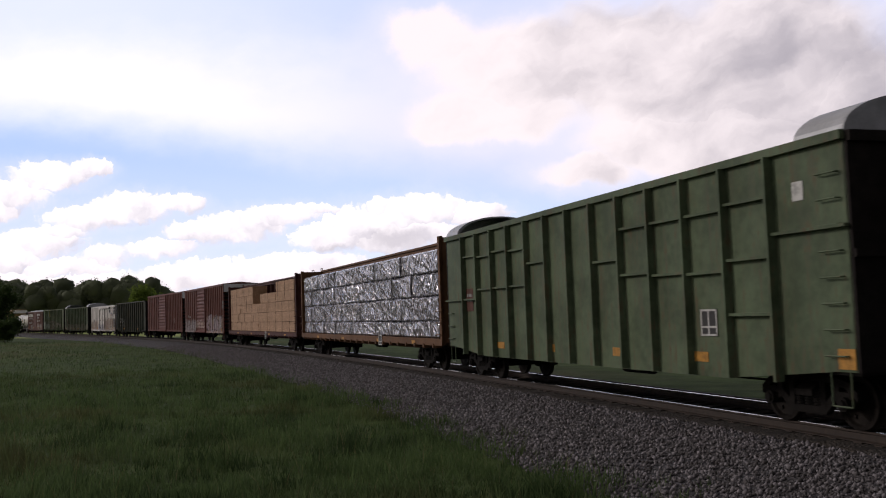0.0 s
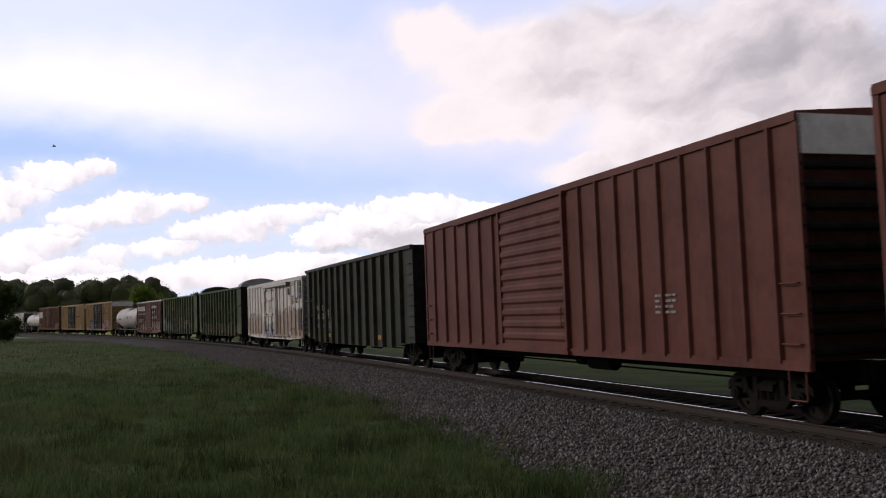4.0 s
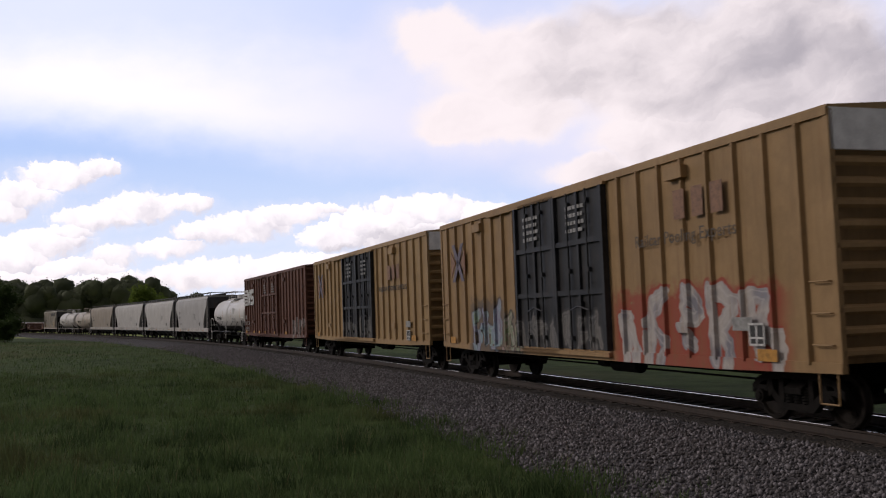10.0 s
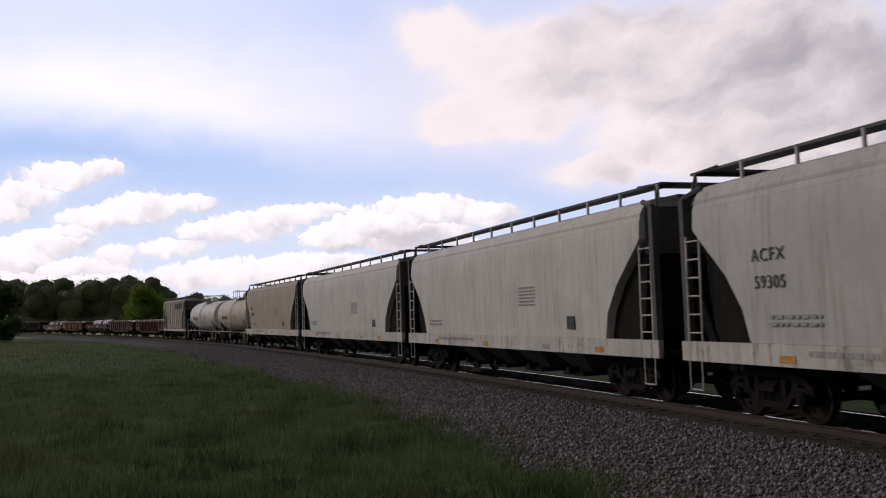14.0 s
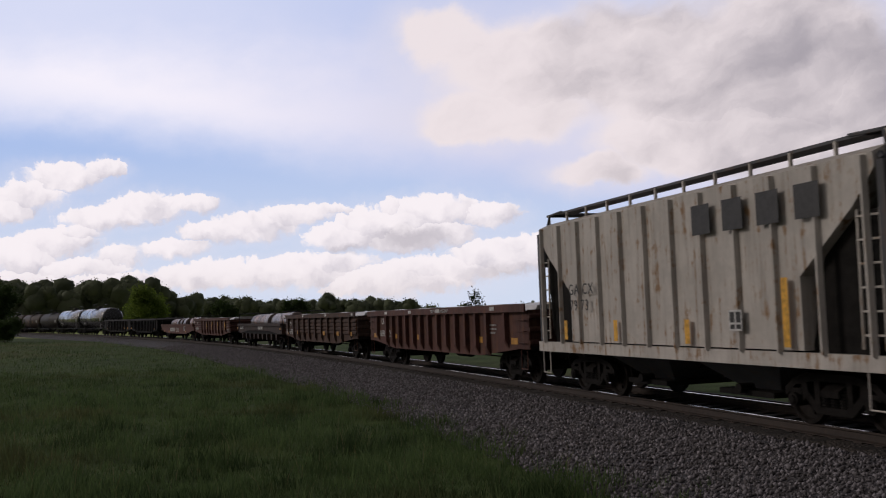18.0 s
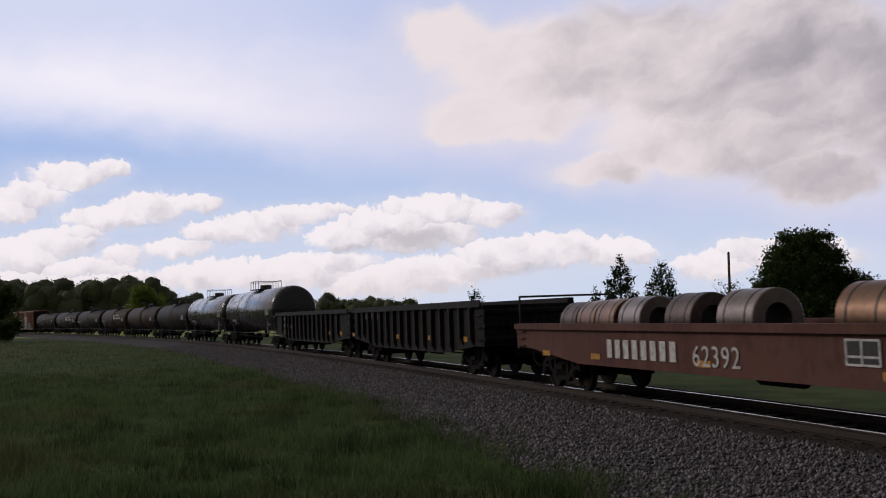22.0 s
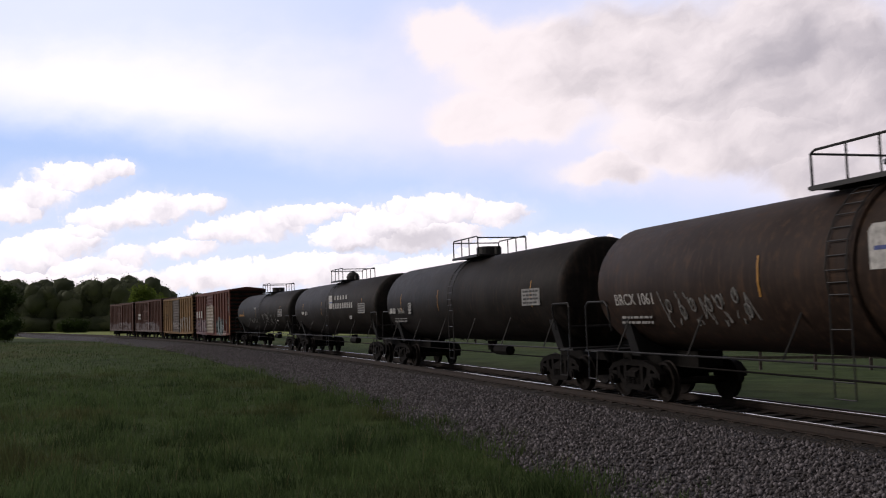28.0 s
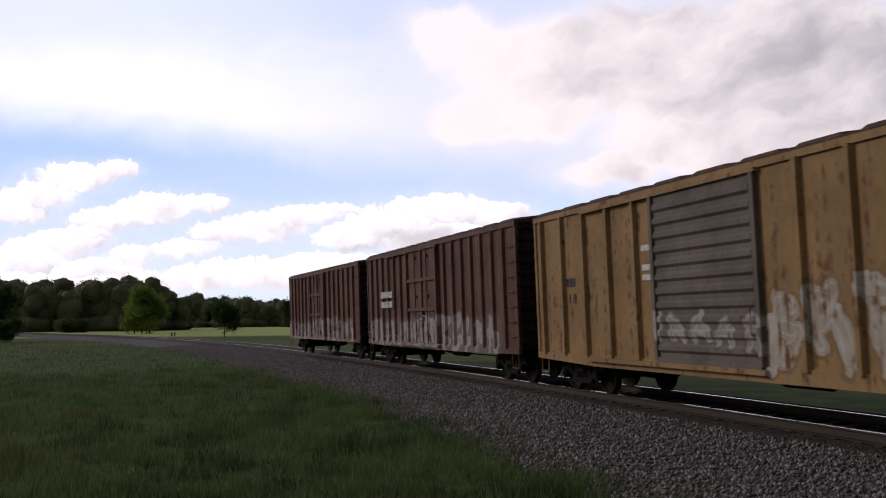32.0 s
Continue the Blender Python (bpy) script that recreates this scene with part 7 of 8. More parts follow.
c, h, a = boxcar(7, "dirty white mechanical refrigerator boxcar covered in brown and grey spray paint", WHITEC, 4.30, 4.46, posts(16.76, (-7.5, -2.5), (2.45, 7.6), 6, 6), [("reefer", 0.385, 0.590, WHITEC)], door_bars=plain("grey_door_bars", (0.11, 0.10, 0.10), 0.6), rib_w=0.10, rib_d=0.06, panels=16, end_mat=plain("grey_end", (0.30, 0.31, 0.33), 0.6), drop=0.12, roof_mat=plain("white_roof", (0.5, 0.5, 0.5), 0.6))
part("cooling_unit", G().box(7.3, 8.1, -1.50, -1.40, 3.15, 4.15).box(7.3, 8.1, -1.49, -1.40, 1.3, 2.6), BLACK, c, "dark louvred openings of the cooling unit")
part("emblem", G().extrude([(5.68, 3.36), (6.05, 3.36), (6.13, 3.22), (6.08, 2.95), (5.86, 2.77), (5.64, 2.95), (5.60, 3.22)], "y", -1.478, -1.452), WHITE_L, c)
part("emblem_top", G().box(5.62, 6.11, -1.484, -1.455, 3.24, 3.34), BLUE_L, c)
for q in range(4):
    part("emblem_stripe", G().box(5.66 + q * 0.115, 5.715 + q * 0.115, -1.484, -1.455, 2.88, 3.21), RED_L, c)
letters(c, "BUILDING", 6.55, 3.08, 0.135, BLACK_L)
letters(c, "AMERICA", 6.55, 2.90, 0.135, BLACK_L)
part("vent_box", G().box(4.90, 5.14, -1.56, -1.44, 3.42, 3.80), plain("grey_box", (0.20, 0.20, 0.21), 0.6), c)
letters(c, "AR", -7.3, 2.18, 0.26, BLACK_L, spread=1.5)
letters(c, "MN", -6.3, 2.18, 0.26, BLACK_L, spread=1.4)
letters(c, "765 97", -7.3, 1.72, 0.26, WHITE_L, spread=1.5)
bars(c, 5.6, 4.05, 2, PALE, w=0.8)
framed_panel(c, 5.95, 1.12, 0.42, 0.38)
for k in (-7.0, -4.2, 0.5, 3.2, 6.3):
    plate(c, k, k + 0.45, 1.05, 1.25, REFL, -1.475, "reflector")

c, h, a = high_side(8, "mossy green high-sided gondola with arched hoods over both ends", GREEN2, 4.42, RIBS14, STIFF, arches=(-1, 1))
for k in (-8.6, -3.5, -1.5, 1.4):
    plate(c, k, k + 0.5, 0.98, 1.14, REFL, -1.526, "reflector")
plate(c, -7.6, -6.9, 2.0, 2.75, COILR, -1.525)
bars(c, -7.5, 2.5, 2, PALE, -1.534, 0.5, 0.09)
plate(c, -6.8, -6.2, 1.15, 1.7, PALE, -1.526)
plate(c, -5.6, -5.1, 1.15, 1.7, PALE, -1.526)
plate(c, 3.4, 3.8, 1.0, 1.6, WHITE_L, -1.526)

c, h, a = high_side(9, "green high-sided gondola with patches of pale primer and spray-painted letters", GREEN3, 4.42, RIBS14, STIFF)
for k in (-6.75, -5.6):
    plate(c, k, k + 0.95, 2.9, 3.7, lettering("blue_grey_primer", (0.13, 0.19, 0.19)), -1.526, "primer_patch")
    plate(c, k, k + 0.95, 1.55, 2.1, lettering("pale_primer", (0.22, 0.28, 0.26)), -1.526, "primer_patch")
plate(c, -7.9, -7.2, 2.05, 2.7, COILR, -1.526)
letters(c, "GINX", -7.78, 2.44, 0.13, WHITE_L, -1.535, spread=1.1)
letters(c, "102014", -7.82, 2.16, 0.13, WHITE_L, -1.535)
part("hanging_strap", G().pipe([(-2.75, -1.62, 4.5), (-2.78, -1.64, 3.9), (-2.70, -1.66, 3.3), (-2.55, -1.66, 3.1), (-2.5, -1.64, 3.6)], 0.03, 6), lettering("yellow_strap", (0.45, 0.40, 0.08)), c)

c, h, a = boxcar(10, "brown-red ribbed boxcar with white block lettering and sprayed tags", SOUTH, 4.30, 4.54, posts(14.8, (-6.87, -1.5), (1.9, 6.9), 6, 5), [("corr", 0.405, 0.62, SOUTH)], panels=11, rib_w=0.16, rib_d=0.10, drop=0.22, roof_mat=GALV, end_mat=END_BLACK)
edges = [0.0, *posts(14.8, (-6.87, -1.5), (1.9, 6.9), 6, 5), 1.0]
for b_ in range(len(edges) - 1):
    if 0.42 < (edges[b_] + edges[b_ + 1]) / 2 < 0.60:
        continue
    for q in range(7):
        z = 1.25 + q * 0.43
        part("side_corrugation", G().extrude([(-1.45, z), (-1.485, z + 0.05), (-1.485, z + 0.3), (-1.45, z + 0.36)], "x", -h + 2 * h * edges[b_] + 0.1, -h + 2 * h * edges[b_ + 1] - 0.1), SOUTH, c)
blocks(c, -6.39, 3.32, 8, 0.54, WHITE_L, -1.56, 1.14, "name_mark")
bars(c, -6.4, 2.9, 1, PALE, -1.56, 5.0, 0.12)
letters(c, "531085", -5.5, 1.95, 0.38, WHITE_L, -1.56, spread=1.75)
blocks(c, 2.4, 3.55, 8, 0.30, WHITE_L, -1.56, 1.2, "name_mark")
letters(c, "SERVES", 2.8, 2.95, 0.30, WHITE_L, -1.56, spread=1.2)
letters(c, "THE SOUTH", 2.4, 2.35, 0.30, WHITE_L, -1.56, spread=1.3)
framed_panel(c, 5.0, 1.45, 0.5, 0.4, -1.56)
for k in (-6.6, -5.0, -1.2, 2.0, 3.9, 6.2):
    plate(c, k, k + 0.42, 1.08, 1.28, REFL, -1.56, "reflector")


def wrap(p, r, zc):
    """Lays flat lettering onto a tank's round side."""
    y0 = min(v.co.y for v in p.data.vertices)
    for v in p.data.vertices:
        v.co.y = on_shell(r, zc, v.co.z) - 0.002 + (v.co.y - y0)


def tank_marks(c, r, zc, marks, ticks, mat):
    for q in ticks:
        part("sight_mark", G().add([(q, on_shell(r, zc, zc + d) - 0.004, zc + d) for d in (-0.35, -0.1, 0.15, 0.35)] + [(q + 0.05, on_shell(r, zc, zc + d) - 0.004, zc + d) for d in (-0.35, -0.1, 0.15, 0.35)],
                                   [(0, 4, 5, 1), (1, 5, 6, 2), (2, 6, 7, 3)]), mat, c)
    for words, x, z, size, m in marks:
        wrap(letters(c, words, x, z, size, m), r, zc)


c, h, a = tank_car(11, "white pressure tank car with a black valve cluster and rail cage", TANKW, 1.33, 2.50, dome="valves", rail_mat=TANKW, platform_w=1.5)
tank_marks(c, 1.33, 2.50, [], (-3.6, -1.6, 1.6, 3.6), REFL)
blocks(c, -4.6, 2.25, 4, 0.26, BLACK_L, on_shell(1.33, 2.50, 2.3) - 0.02, 0.85)
wrap(letters(c, "74466", -3.6, 2.25, 0.24, BLACK_L), 1.33, 2.50)
plate(c, 0.9, 1.6, 2.35, 2.75, REFL, -1.335, "warning_panel")
bars(c, 1.0, 2.62, 3, BLACK_L, -1.348, 0.5, 0.05)
bars(c, 2.6, 2.75, 3, PALE, on_shell(1.33, 2.50, 2.6) - 0.01, 1.0, 0.06)

for idx, m, lab in ((12, YEL1, "buff yellow double-door boxcar with bright graffiti over its lower side"), (13, YEL2, "clean buff yellow double-door boxcar with black doors")):
    c, h, a = boxcar(idx, lab, m, 4.90, 5.06, posts(18.6, (-8.56, -2.95), (2.9, 8.6), 8, 8), [("plug", 0.358, 0.484, BLKDOOR), ("plug", 0.490, 0.622, BLKDOOR)], white_end=True, sill=0.92, roof_mat=YEL2, drop=0.06)
    for x0 in (-h + 2 * h * 0.362, -h + 2 * h * 0.500):
        bars(c, x0 + 0.45, 4.35, 4, PALE, -1.56, 0.9, 0.09, 0.09)
    blocks(c, 4.55 if idx == 13 else 5.1, 3.42 if idx == 13 else 3.65, 3, 0.56, FADED_RED, -1.535, 1.08)
    letters(c, "Railcar Pooling Experts" if idx == 12 else "RAILCAR POOLING EXPERTS", 3.6 if idx == 12 else 3.3, 3.22 if idx == 12 else 2.98, 0.25 if idx == 12 else 0.20, BLACK_L if idx == 13 else PALE_BLK, -1.535, spread=1.05)
    part("emblem", G().extrude([(-8.0, 3.0), (-7.75, 3.0), (-6.9, 4.2), (-7.15, 4.2)], "y", -1.54, -1.525), FADED_BLUE, c)
    part("emblem", G().extrude([(-7.15, 3.0), (-6.9, 3.0), (-7.75, 4.2), (-8.0, 4.2)], "y", -1.54, -1.525), FADED_BLUE, c)
    part("emblem", G().extrude([(-8.1, 3.15), (-7.7, 3.6), (-8.1, 4.0)], "y", -1.542, -1.52).extrude([(-6.8, 3.15), (-7.2, 3.6), (-6.8, 4.0)], "y", -1.542, -1.52), FADED_RED, c)
    framed_panel(c, 7.2 if idx == 12 else 6.82, 1.3 if idx == 12 else 1.06, 0.42, 0.38, -1.535)
    plate(c, 6.75, 7.3, 1.55, 1.78, PALE, -1.53)
    for k in (-5.9, 4.9):
        part("hatch_plate", G().box(k, k + 0.6, -1.60, -1.45, 4.42, 4.66), m, c)
        part("hatch_plate", G().box(k + 0.05, k + 0.5, -1.56, -1.45, 1.5, 1.7), m, c)
    for k in (-8.4, 7.4):
        plate(c, k, k + 0.5, 1.05, 1.25, REFL, -1.535, "reflector")

c, h, a = boxcar(14, "brown double-door high-cube boxcar with a large white striped emblem", NSBR, 4.92, 5.06, posts(18.7, (-8.8, -3.0), (2.9, 8.7), 8, 8), [("plug", 0.358, 0.484, NSBR), ("plug", 0.490, 0.622, NSBR)], sill=0.92, roof_mat=NSBR, drop=0.08)
for q in range(5):
    part("emblem_stripe", G().box(-9.3, -7.9 + q * 0.03, -1.555, -1.53, 3.02 + q * 0.24, 3.18 + q * 0.24), WHITE_L, c)
part("emblem", G().extrude([(-7.8, 3.02), (-7.45, 3.02), (-7.45, 3.65), (-7.05, 3.02), (-6.75, 3.02), (-6.75, 4.14), (-7.05, 4.14), (-7.05, 3.55), (-7.5, 4.14), (-7.8, 4.14)], "y", -1.555, -1.53), WHITE_L, c)
part("emblem", G().extrude([(-6.65, 3.02), (-5.6, 3.02), (-5.45, 3.15), (-5.45, 3.55), (-5.6, 3.68), (-6.25, 3.68), (-6.25, 3.85), (-5.5, 3.85), (-5.5, 4.14), (-6.5, 4.14), (-6.65, 4.0), (-6.65, 3.55), (-6.5, 3.42), (-5.85, 3.42), (-5.85, 3.28), (-6.65, 3.28)], "y", -1.555, -1.53), WHITE_L, c)
letters(c, "NS", -8.75, 2.05, 0.26, WHITE_L, -1.535)
letters(c, "46 92 21", -8.75, 1.62, 0.26, WHITE_L, -1.535, spread=1.3)
bars(c, -8.75, 1.42, 3, PALE, -1.535, 1.4, 0.05)
for x0 in (-h + 2 * h * 0.37, -h + 2 * h * 0.505):
    bars(c, x0 + 0.35, 4.2, 4, PALE, -1.56, 0.8, 0.08, 0.08)
for k in (-8.7, -5.9, -4.0, -2.0, 1.0, 4.2):
    plate(c, k, k + 0.5, 1.05, 1.22, REFL, -1.535, "reflector")
for k in (-6.0, 3.9):
    part("hatch_plate", G().box(k, k + 0.5, -1.60, -1.45, 4.3, 4.5), NSBR, c)
    part("hatch_plate", G().box(k, k + 0.5, -1.60, -1.45, 1.75, 1.95), NSBR, c)

c, h, a = tank_car(15, "white tank car with a black belly band and rail cage", TANKW2, 1.25, 2.47, belly=BLACK, half_belly=True, rail_mat=TANKW2, dome="drum", platform_w=1.3, low_mat=BLACK)
tank_marks(c, 1.25, 2.47, [("UTLX 301073", -4.9, 2.05, 0.26, BLACK_L)], (-2.2, 1.1, 4.6), REFL)
bars(c, -4.5, 1.95, 2, PALE, on_shell(1.25, 2.47, 1.9) - 0.02, 1.2, 0.05)
bars(c, 1.5, 2.1, 3, PALE, on_shell(1.25, 2.47, 2.1) - 0.01, 1.4, 0.06)
plate(c, 1.8, 2.6, 2.5, 2.95, lettering("paper_white", (0.60, 0.59, 0.57)), -1.255, "label_sheet")

for idx, m, lab, mark, sm in ((16, HOPG, "grey covered hopper with rounded sides and a pale sill", "ACFX 59305", SILLW), (17, HOPW, "pale grey covered hopper with rounded sides", None, SILLW),
                              (18, HOPW, "off-white covered hopper with rounded sides", None, SILLW), (19, HOPT, "tan weathered covered hopper with rounded sides", "SHPX 454589", SILLW)):
    c, h, a = covered_hopper(idx, lab, m, 4.28, sill_mat=sm, slope_mat=SLOPE, walk_mat=SLOPE)
    if mark:
        p_, q_ = mark.split()
        letters(c, p_, -h + 2.3, 2.70, 0.22, BLACK_L, -1.57, spread=1.2)
        letters(c, q_, -h + 2.35, 2.25, 0.22, BLACK_L, -1.57, spread=1.1)
    bars(c, -h + 2.7, 1.75, 2, PALE, -1.565, 1.2, 0.06)
    bars(c, 1.8, 2.6, 6, PALE, -1.567, 1.0, 0.04, 0.05)
    plate(c, h - 4.0, h - 3.6, 1.55, 1.85, BLACK_L, -1.562)
    bars(c, -h + 3.6, 1.16, 1, PALE, -1.556, 3.2, 0.09)
    for k in (-5.5, -1.0, 3.2, 6.0):
        plate(c, k, k + 0.4, 1.04, 1.16, REFL if k != 3.2 else PALE, -1.556, "reflector")

for idx, m, mark, cm in ((20, TANKC, "KMNX 70056", TANKC), (21, TANKW, "KMNX 71047", TANKW)):
    c, h, a = tank_car(idx, "cream white short tank car with yellow sight marks and rail cage" if idx == 20 else "off-white short tank car with rust stains below its platform", m, 1.30, 2.42, rail_mat=cm, dome="ball", platform_w=1.2, mid=0.5 if idx == 20 else 0.0)
    tank_marks(c, 1.30, 2.42, [(mark, -3.6 if idx == 20 else -4.0, 2.05, 0.30, BLACK_L)], (-3.0, -1.0, 1.2, 3.4), REFL)
    bars(c, -3.3, 1.92, 2, PALE, on_shell(1.30, 2.42, 1.88) - 0.02, 1.4, 0.05)
    bars(c, 1.4, 2.35, 4, PALE, -1.312, 1.2, 0.05)
    if idx == 21:
        part("stain", G().add([(x, on_shell(1.30, 2.42, z) - 0.003, z) for z in (3.3, 2.9, 2.4, 1.9) for x in (-0.5, 0.15)], [(0, 1, 3, 2), (2, 3, 5, 4), (4, 5, 7, 6)]), lettering("stain_tan", (0.46, 0.36, 0.22)), c)

c, h, a = covered_hopper(22, "grey ribbed covered hopper streaked with rust below the roof", GATG, 4.20, ribbed=12, sill_mat=GATG, slope_mat=SLOPE, curved=False, walk_mat=SLOPE, bays=2)
blocks(c, 1.32, 3.28, 4, 0.54, BLACK_L, -1.62, 1.75, "name_mark")
letters(c, "GA CX", -h + 2.0, 2.35, 0.26, BLACK_L, -1.62, spread=1.2)
letters(c, "79 73", -h + 2.05, 1.98, 0.26, BLACK_L, -1.62, spread=1.2)
framed_panel(c, 2.3, 1.55, 0.38, 0.36, -1.62)
for k in (-4.3, -1.85, 0.9, 3.72):
    plate(c, k, k + 0.16, 1.3, 2.4 if k > 3 else 1.75, STRIP, -1.615, "reflector")

GR = even(15)
c, h, a = gondola(23, "rusty red gondola with heavy side posts and pale wrapped cargo", RUSTG, 2.02, [(x + 8.2) / 16.4 for x in (-6.77, -5.39, -4.52, -3.62, -2.72, -1.82, -0.92, 0.0, 0.92, 1.82, 2.72, 3.62, 4.52, 5.39, 6.77)], load=5, load_mat=WRAP)
letters(c, "CR", -6.4, 1.66, 0.25, WHITE_L, -1.46)
letters(c, "6086", -6.62, 1.16, 0.27, WHITE_L, -1.46, spread=1.1)
letters(c, "25", -5.25, 1.16, 0.27, WHITE_L, -1.46, spread=1.1)
letters(c, "COIL STEEL SERVICE ONLY", 0.4, 2.04, 0.11, WHITE_L, -1.595)
for k in (-7.6, -4.6, -1.6, 1.4, 4.4, 7.0):
    plate(c, k, k + 0.45, 1.1, 1.28, REFL, -1.456, "reflector")
for k in (-5.4, -2.2, 1.0, 5.8):
    plate(c, k, k + 0.35, 2.05, 2.16, WHITE_L, -1.59, "sill_patch")
bars(c, 5.2, 1.6, 3, PALE, -1.456, 0.7)
c, h, a = gondola(24, "dark rusty gondola with corrugated panels and pale wrapped cargo", RUSTG2, 2.02, [(x + 8.0) / 16.0 for x in (-6.93, -5.46, -4.1, -2.75, -1.4, 0.0, 1.4, 2.75, 4.1, 5.46, 6.93)], load=4, load_mat=WRAP, corr=True)
letters(c, "CR", -6.6, 1.54, 0.26, WHITE_L, -1.51)
letters(c, "60", -7.6, 1.08, 0.30, WHITE_L, -1.51)
letters(c, "1898", -6.75, 1.08, 0.30, WHITE_L, -1.51, spread=1.2)
for k in (-7.3, -4.6, 1.6, 4.4, 6.8):
    plate(c, k, k + 0.42, 1.1, 1.3, REFL, -1.51, "reflector")
for k in (-7.8, -2.8, 2.4, 7.4):
    plate(c, k, k + 0.3, 2.05, 2.16, WHITE_L, -1.59, "sill_patch")
c, h, a = coil_car(25, "brown coil car carrying seven bright steel coils", COILB, [(0.075, 1.15, 0.60, COILD), (0.158, 1.2, 0.61, COILC), (0.243, 1.2, 0.61, COILD), (0.327, 1.2, 0.61, COILC), (0.412, 1.2, 0.62, COILS), (0.585, 1.2, 0.62, COILS), (0.672, 1.2, 0.62, COILS), (0.758, 1.2, 0.63, COILC), (0.845, 1.2, 0.63, COILS)], side=(1.22, 1.58), winch=True)
letters(c, "CR602344", -6.5, 1.30, 0.20, WHITE_L, -1.47, spread=1.1)
blocks(c, 0.2, 1.30, 7, 0.20, WHITE_L, -1.47, 1.1, "name_mark")
for k in (-7.9, 6.6):
    plate(c, k, k + 0.35, 1.28, 1.42, REFL, -1.43, "reflector")
c, h, a = gondola(26, "rusty red gondola with yellow reflective strips on its posts", RUSTG, 2.02, [(x + 8.03) / 16.06 for x in (-4.04, -2.66, -1.41, -0.27, 0.98, 2.30, 3.56, 4.96, 6.43)], corr=True, load=3, load_mat=WRAP)
letters(c, "CR", -6.5, 1.68, 0.22, WHITE_L, -1.51)
letters(c, "608694", -7.0, 1.16, 0.26, WHITE_L, -1.51)
for k in (-1.41, 0.98, 3.56, 6.43):
    plate(c, k + 0.02, k + 0.14, 1.2, 1.85, STRIP, -1.585, "reflector")
bars(c, 7.0, 1.2, 2, PALE, -1.51, 0.7)
c, h, a = coil_car(27, "red low-sided coil car with seven steel coils", COILR, [(0.075, 0.95, 0.53, COILD), (0.135, 0.95, 0.54, COILC), (0.195, 0.95, 0.55, COILC), (0.265, 1.0, 0.56, COILS), (0.385, 1.0, 0.57, COILD), (0.50, 1.15, 0.58, COILS), (0.69, 1.15, 0.59, COILC), (0.765, 1.15, 0.59, COILC), (0.84, 1.15, 0.60, COILS)], side=(0.72, 1.55))
blocks(c, -3.49, 0.92, 8, 0.40, WHITE_L, -1.44, 0.92, "name_mark")
letters(c, "62392", -0.13, 0.88, 0.40, WHITE_L, -1.44, spread=1.1)
framed_panel(c, 3.9, 1.05, 0.7, 0.40, -1.44)
for k in (-7.0, -4.3, 0.0, 4.6):
    plate(c, k, k + 0.45, 0.86, 0.99, REFL, -1.43, "reflector")
c, h, a = gondola(28, "black gondola with heavy side posts and yellow reflectors", BLKG, 2.20, even(16), deep=0.70)
letters(c, "NW", -h + 1.8, 1.85, 0.30, PALE, -1.46)
letters(c, "106 80", -h + 2.6, 1.85, 0.30, PALE, -1.46, spread=1.6)
for k in (-8.3, -5.6, -2.8, -1.4, 2.6, 6.0):
    plate(c, k, k + 0.45, 1.1, 1.26, REFL, -1.456, "reflector")
c, h, a = gondola(29, "black gondola with white numbers and yellow reflectors", BLKG, 2.20, [(x + 8.8) / 17.6 for x in (-6.81, -5.62, -4.72, -3.6, -2.57, -1.5, -0.45, 0.6, 1.65, 2.7, 3.7, 4.7, 5.7, 6.8)], deep=0.70)
letters(c, "NS", -6.36, 1.86, 0.24, WHITE_L, -1.46)
letters(c, "197", -6.65, 1.44, 0.27, WHITE_L, -1.46, spread=1.2)
letters(c, "125", -5.5, 1.44, 0.27, WHITE_L, -1.46, spread=1.2)
bars(c, -h + 2.1, 1.2, 2, PALE, -1.456, 1.6, 0.08)
for k in (-6.9, -4.1, 1.2, 4.5, 6.8):
    plate(c, k, k + 0.42, 1.12, 1.3, REFL, -1.456, "reflector")
bars(c, -4.6, 1.55, 2, PALE, -1.456, 0.7, 0.06)

for idx in (30, 31):
    c, h, a = tank_car(idx, "glossy black tank car with a tall rail cage on its platform", TANKB, 1.50, 2.66, rail_mat=BLACK, dome="drum", platform_w=1.35, ridges=5)
    tank_marks(c, 1.50, 2.66, [], (-5.4, -2.8, 2.6, 5.9), REFL)
    letters(c, "SHPX 214894" if idx == 30 else "SHPX 2148", -6.1, 1.86, 0.17, WHITE_L, on_shell(1.5, 2.66, 2.03) - 0.006)
    bars(c, -5.4, 1.8, 2, PALE, on_shell(1.5, 2.66, 1.85) - 0.01, 1.0, 0.05)
    plate(c, 6.3, 7.4, 2.25, 2.80, PALE, -1.505, "stencil_sheet")
    bars(c, 6.4, 2.66, 5, BLACK_L, -1.514, 0.85, 0.05, 0.05)
    framed_panel(c, 5.45, 1.62, 0.7, 0.26, on_shell(1.5, 2.66, 1.62) - 0.01)
    part("end_valve", G().extrude([(h - 2.46, 1.1), (h - 2.32, 1.1), (h - 2.36, 1.9), (h - 2.42, 1.9)], "y", -1.42, -1.34), PALE, c)

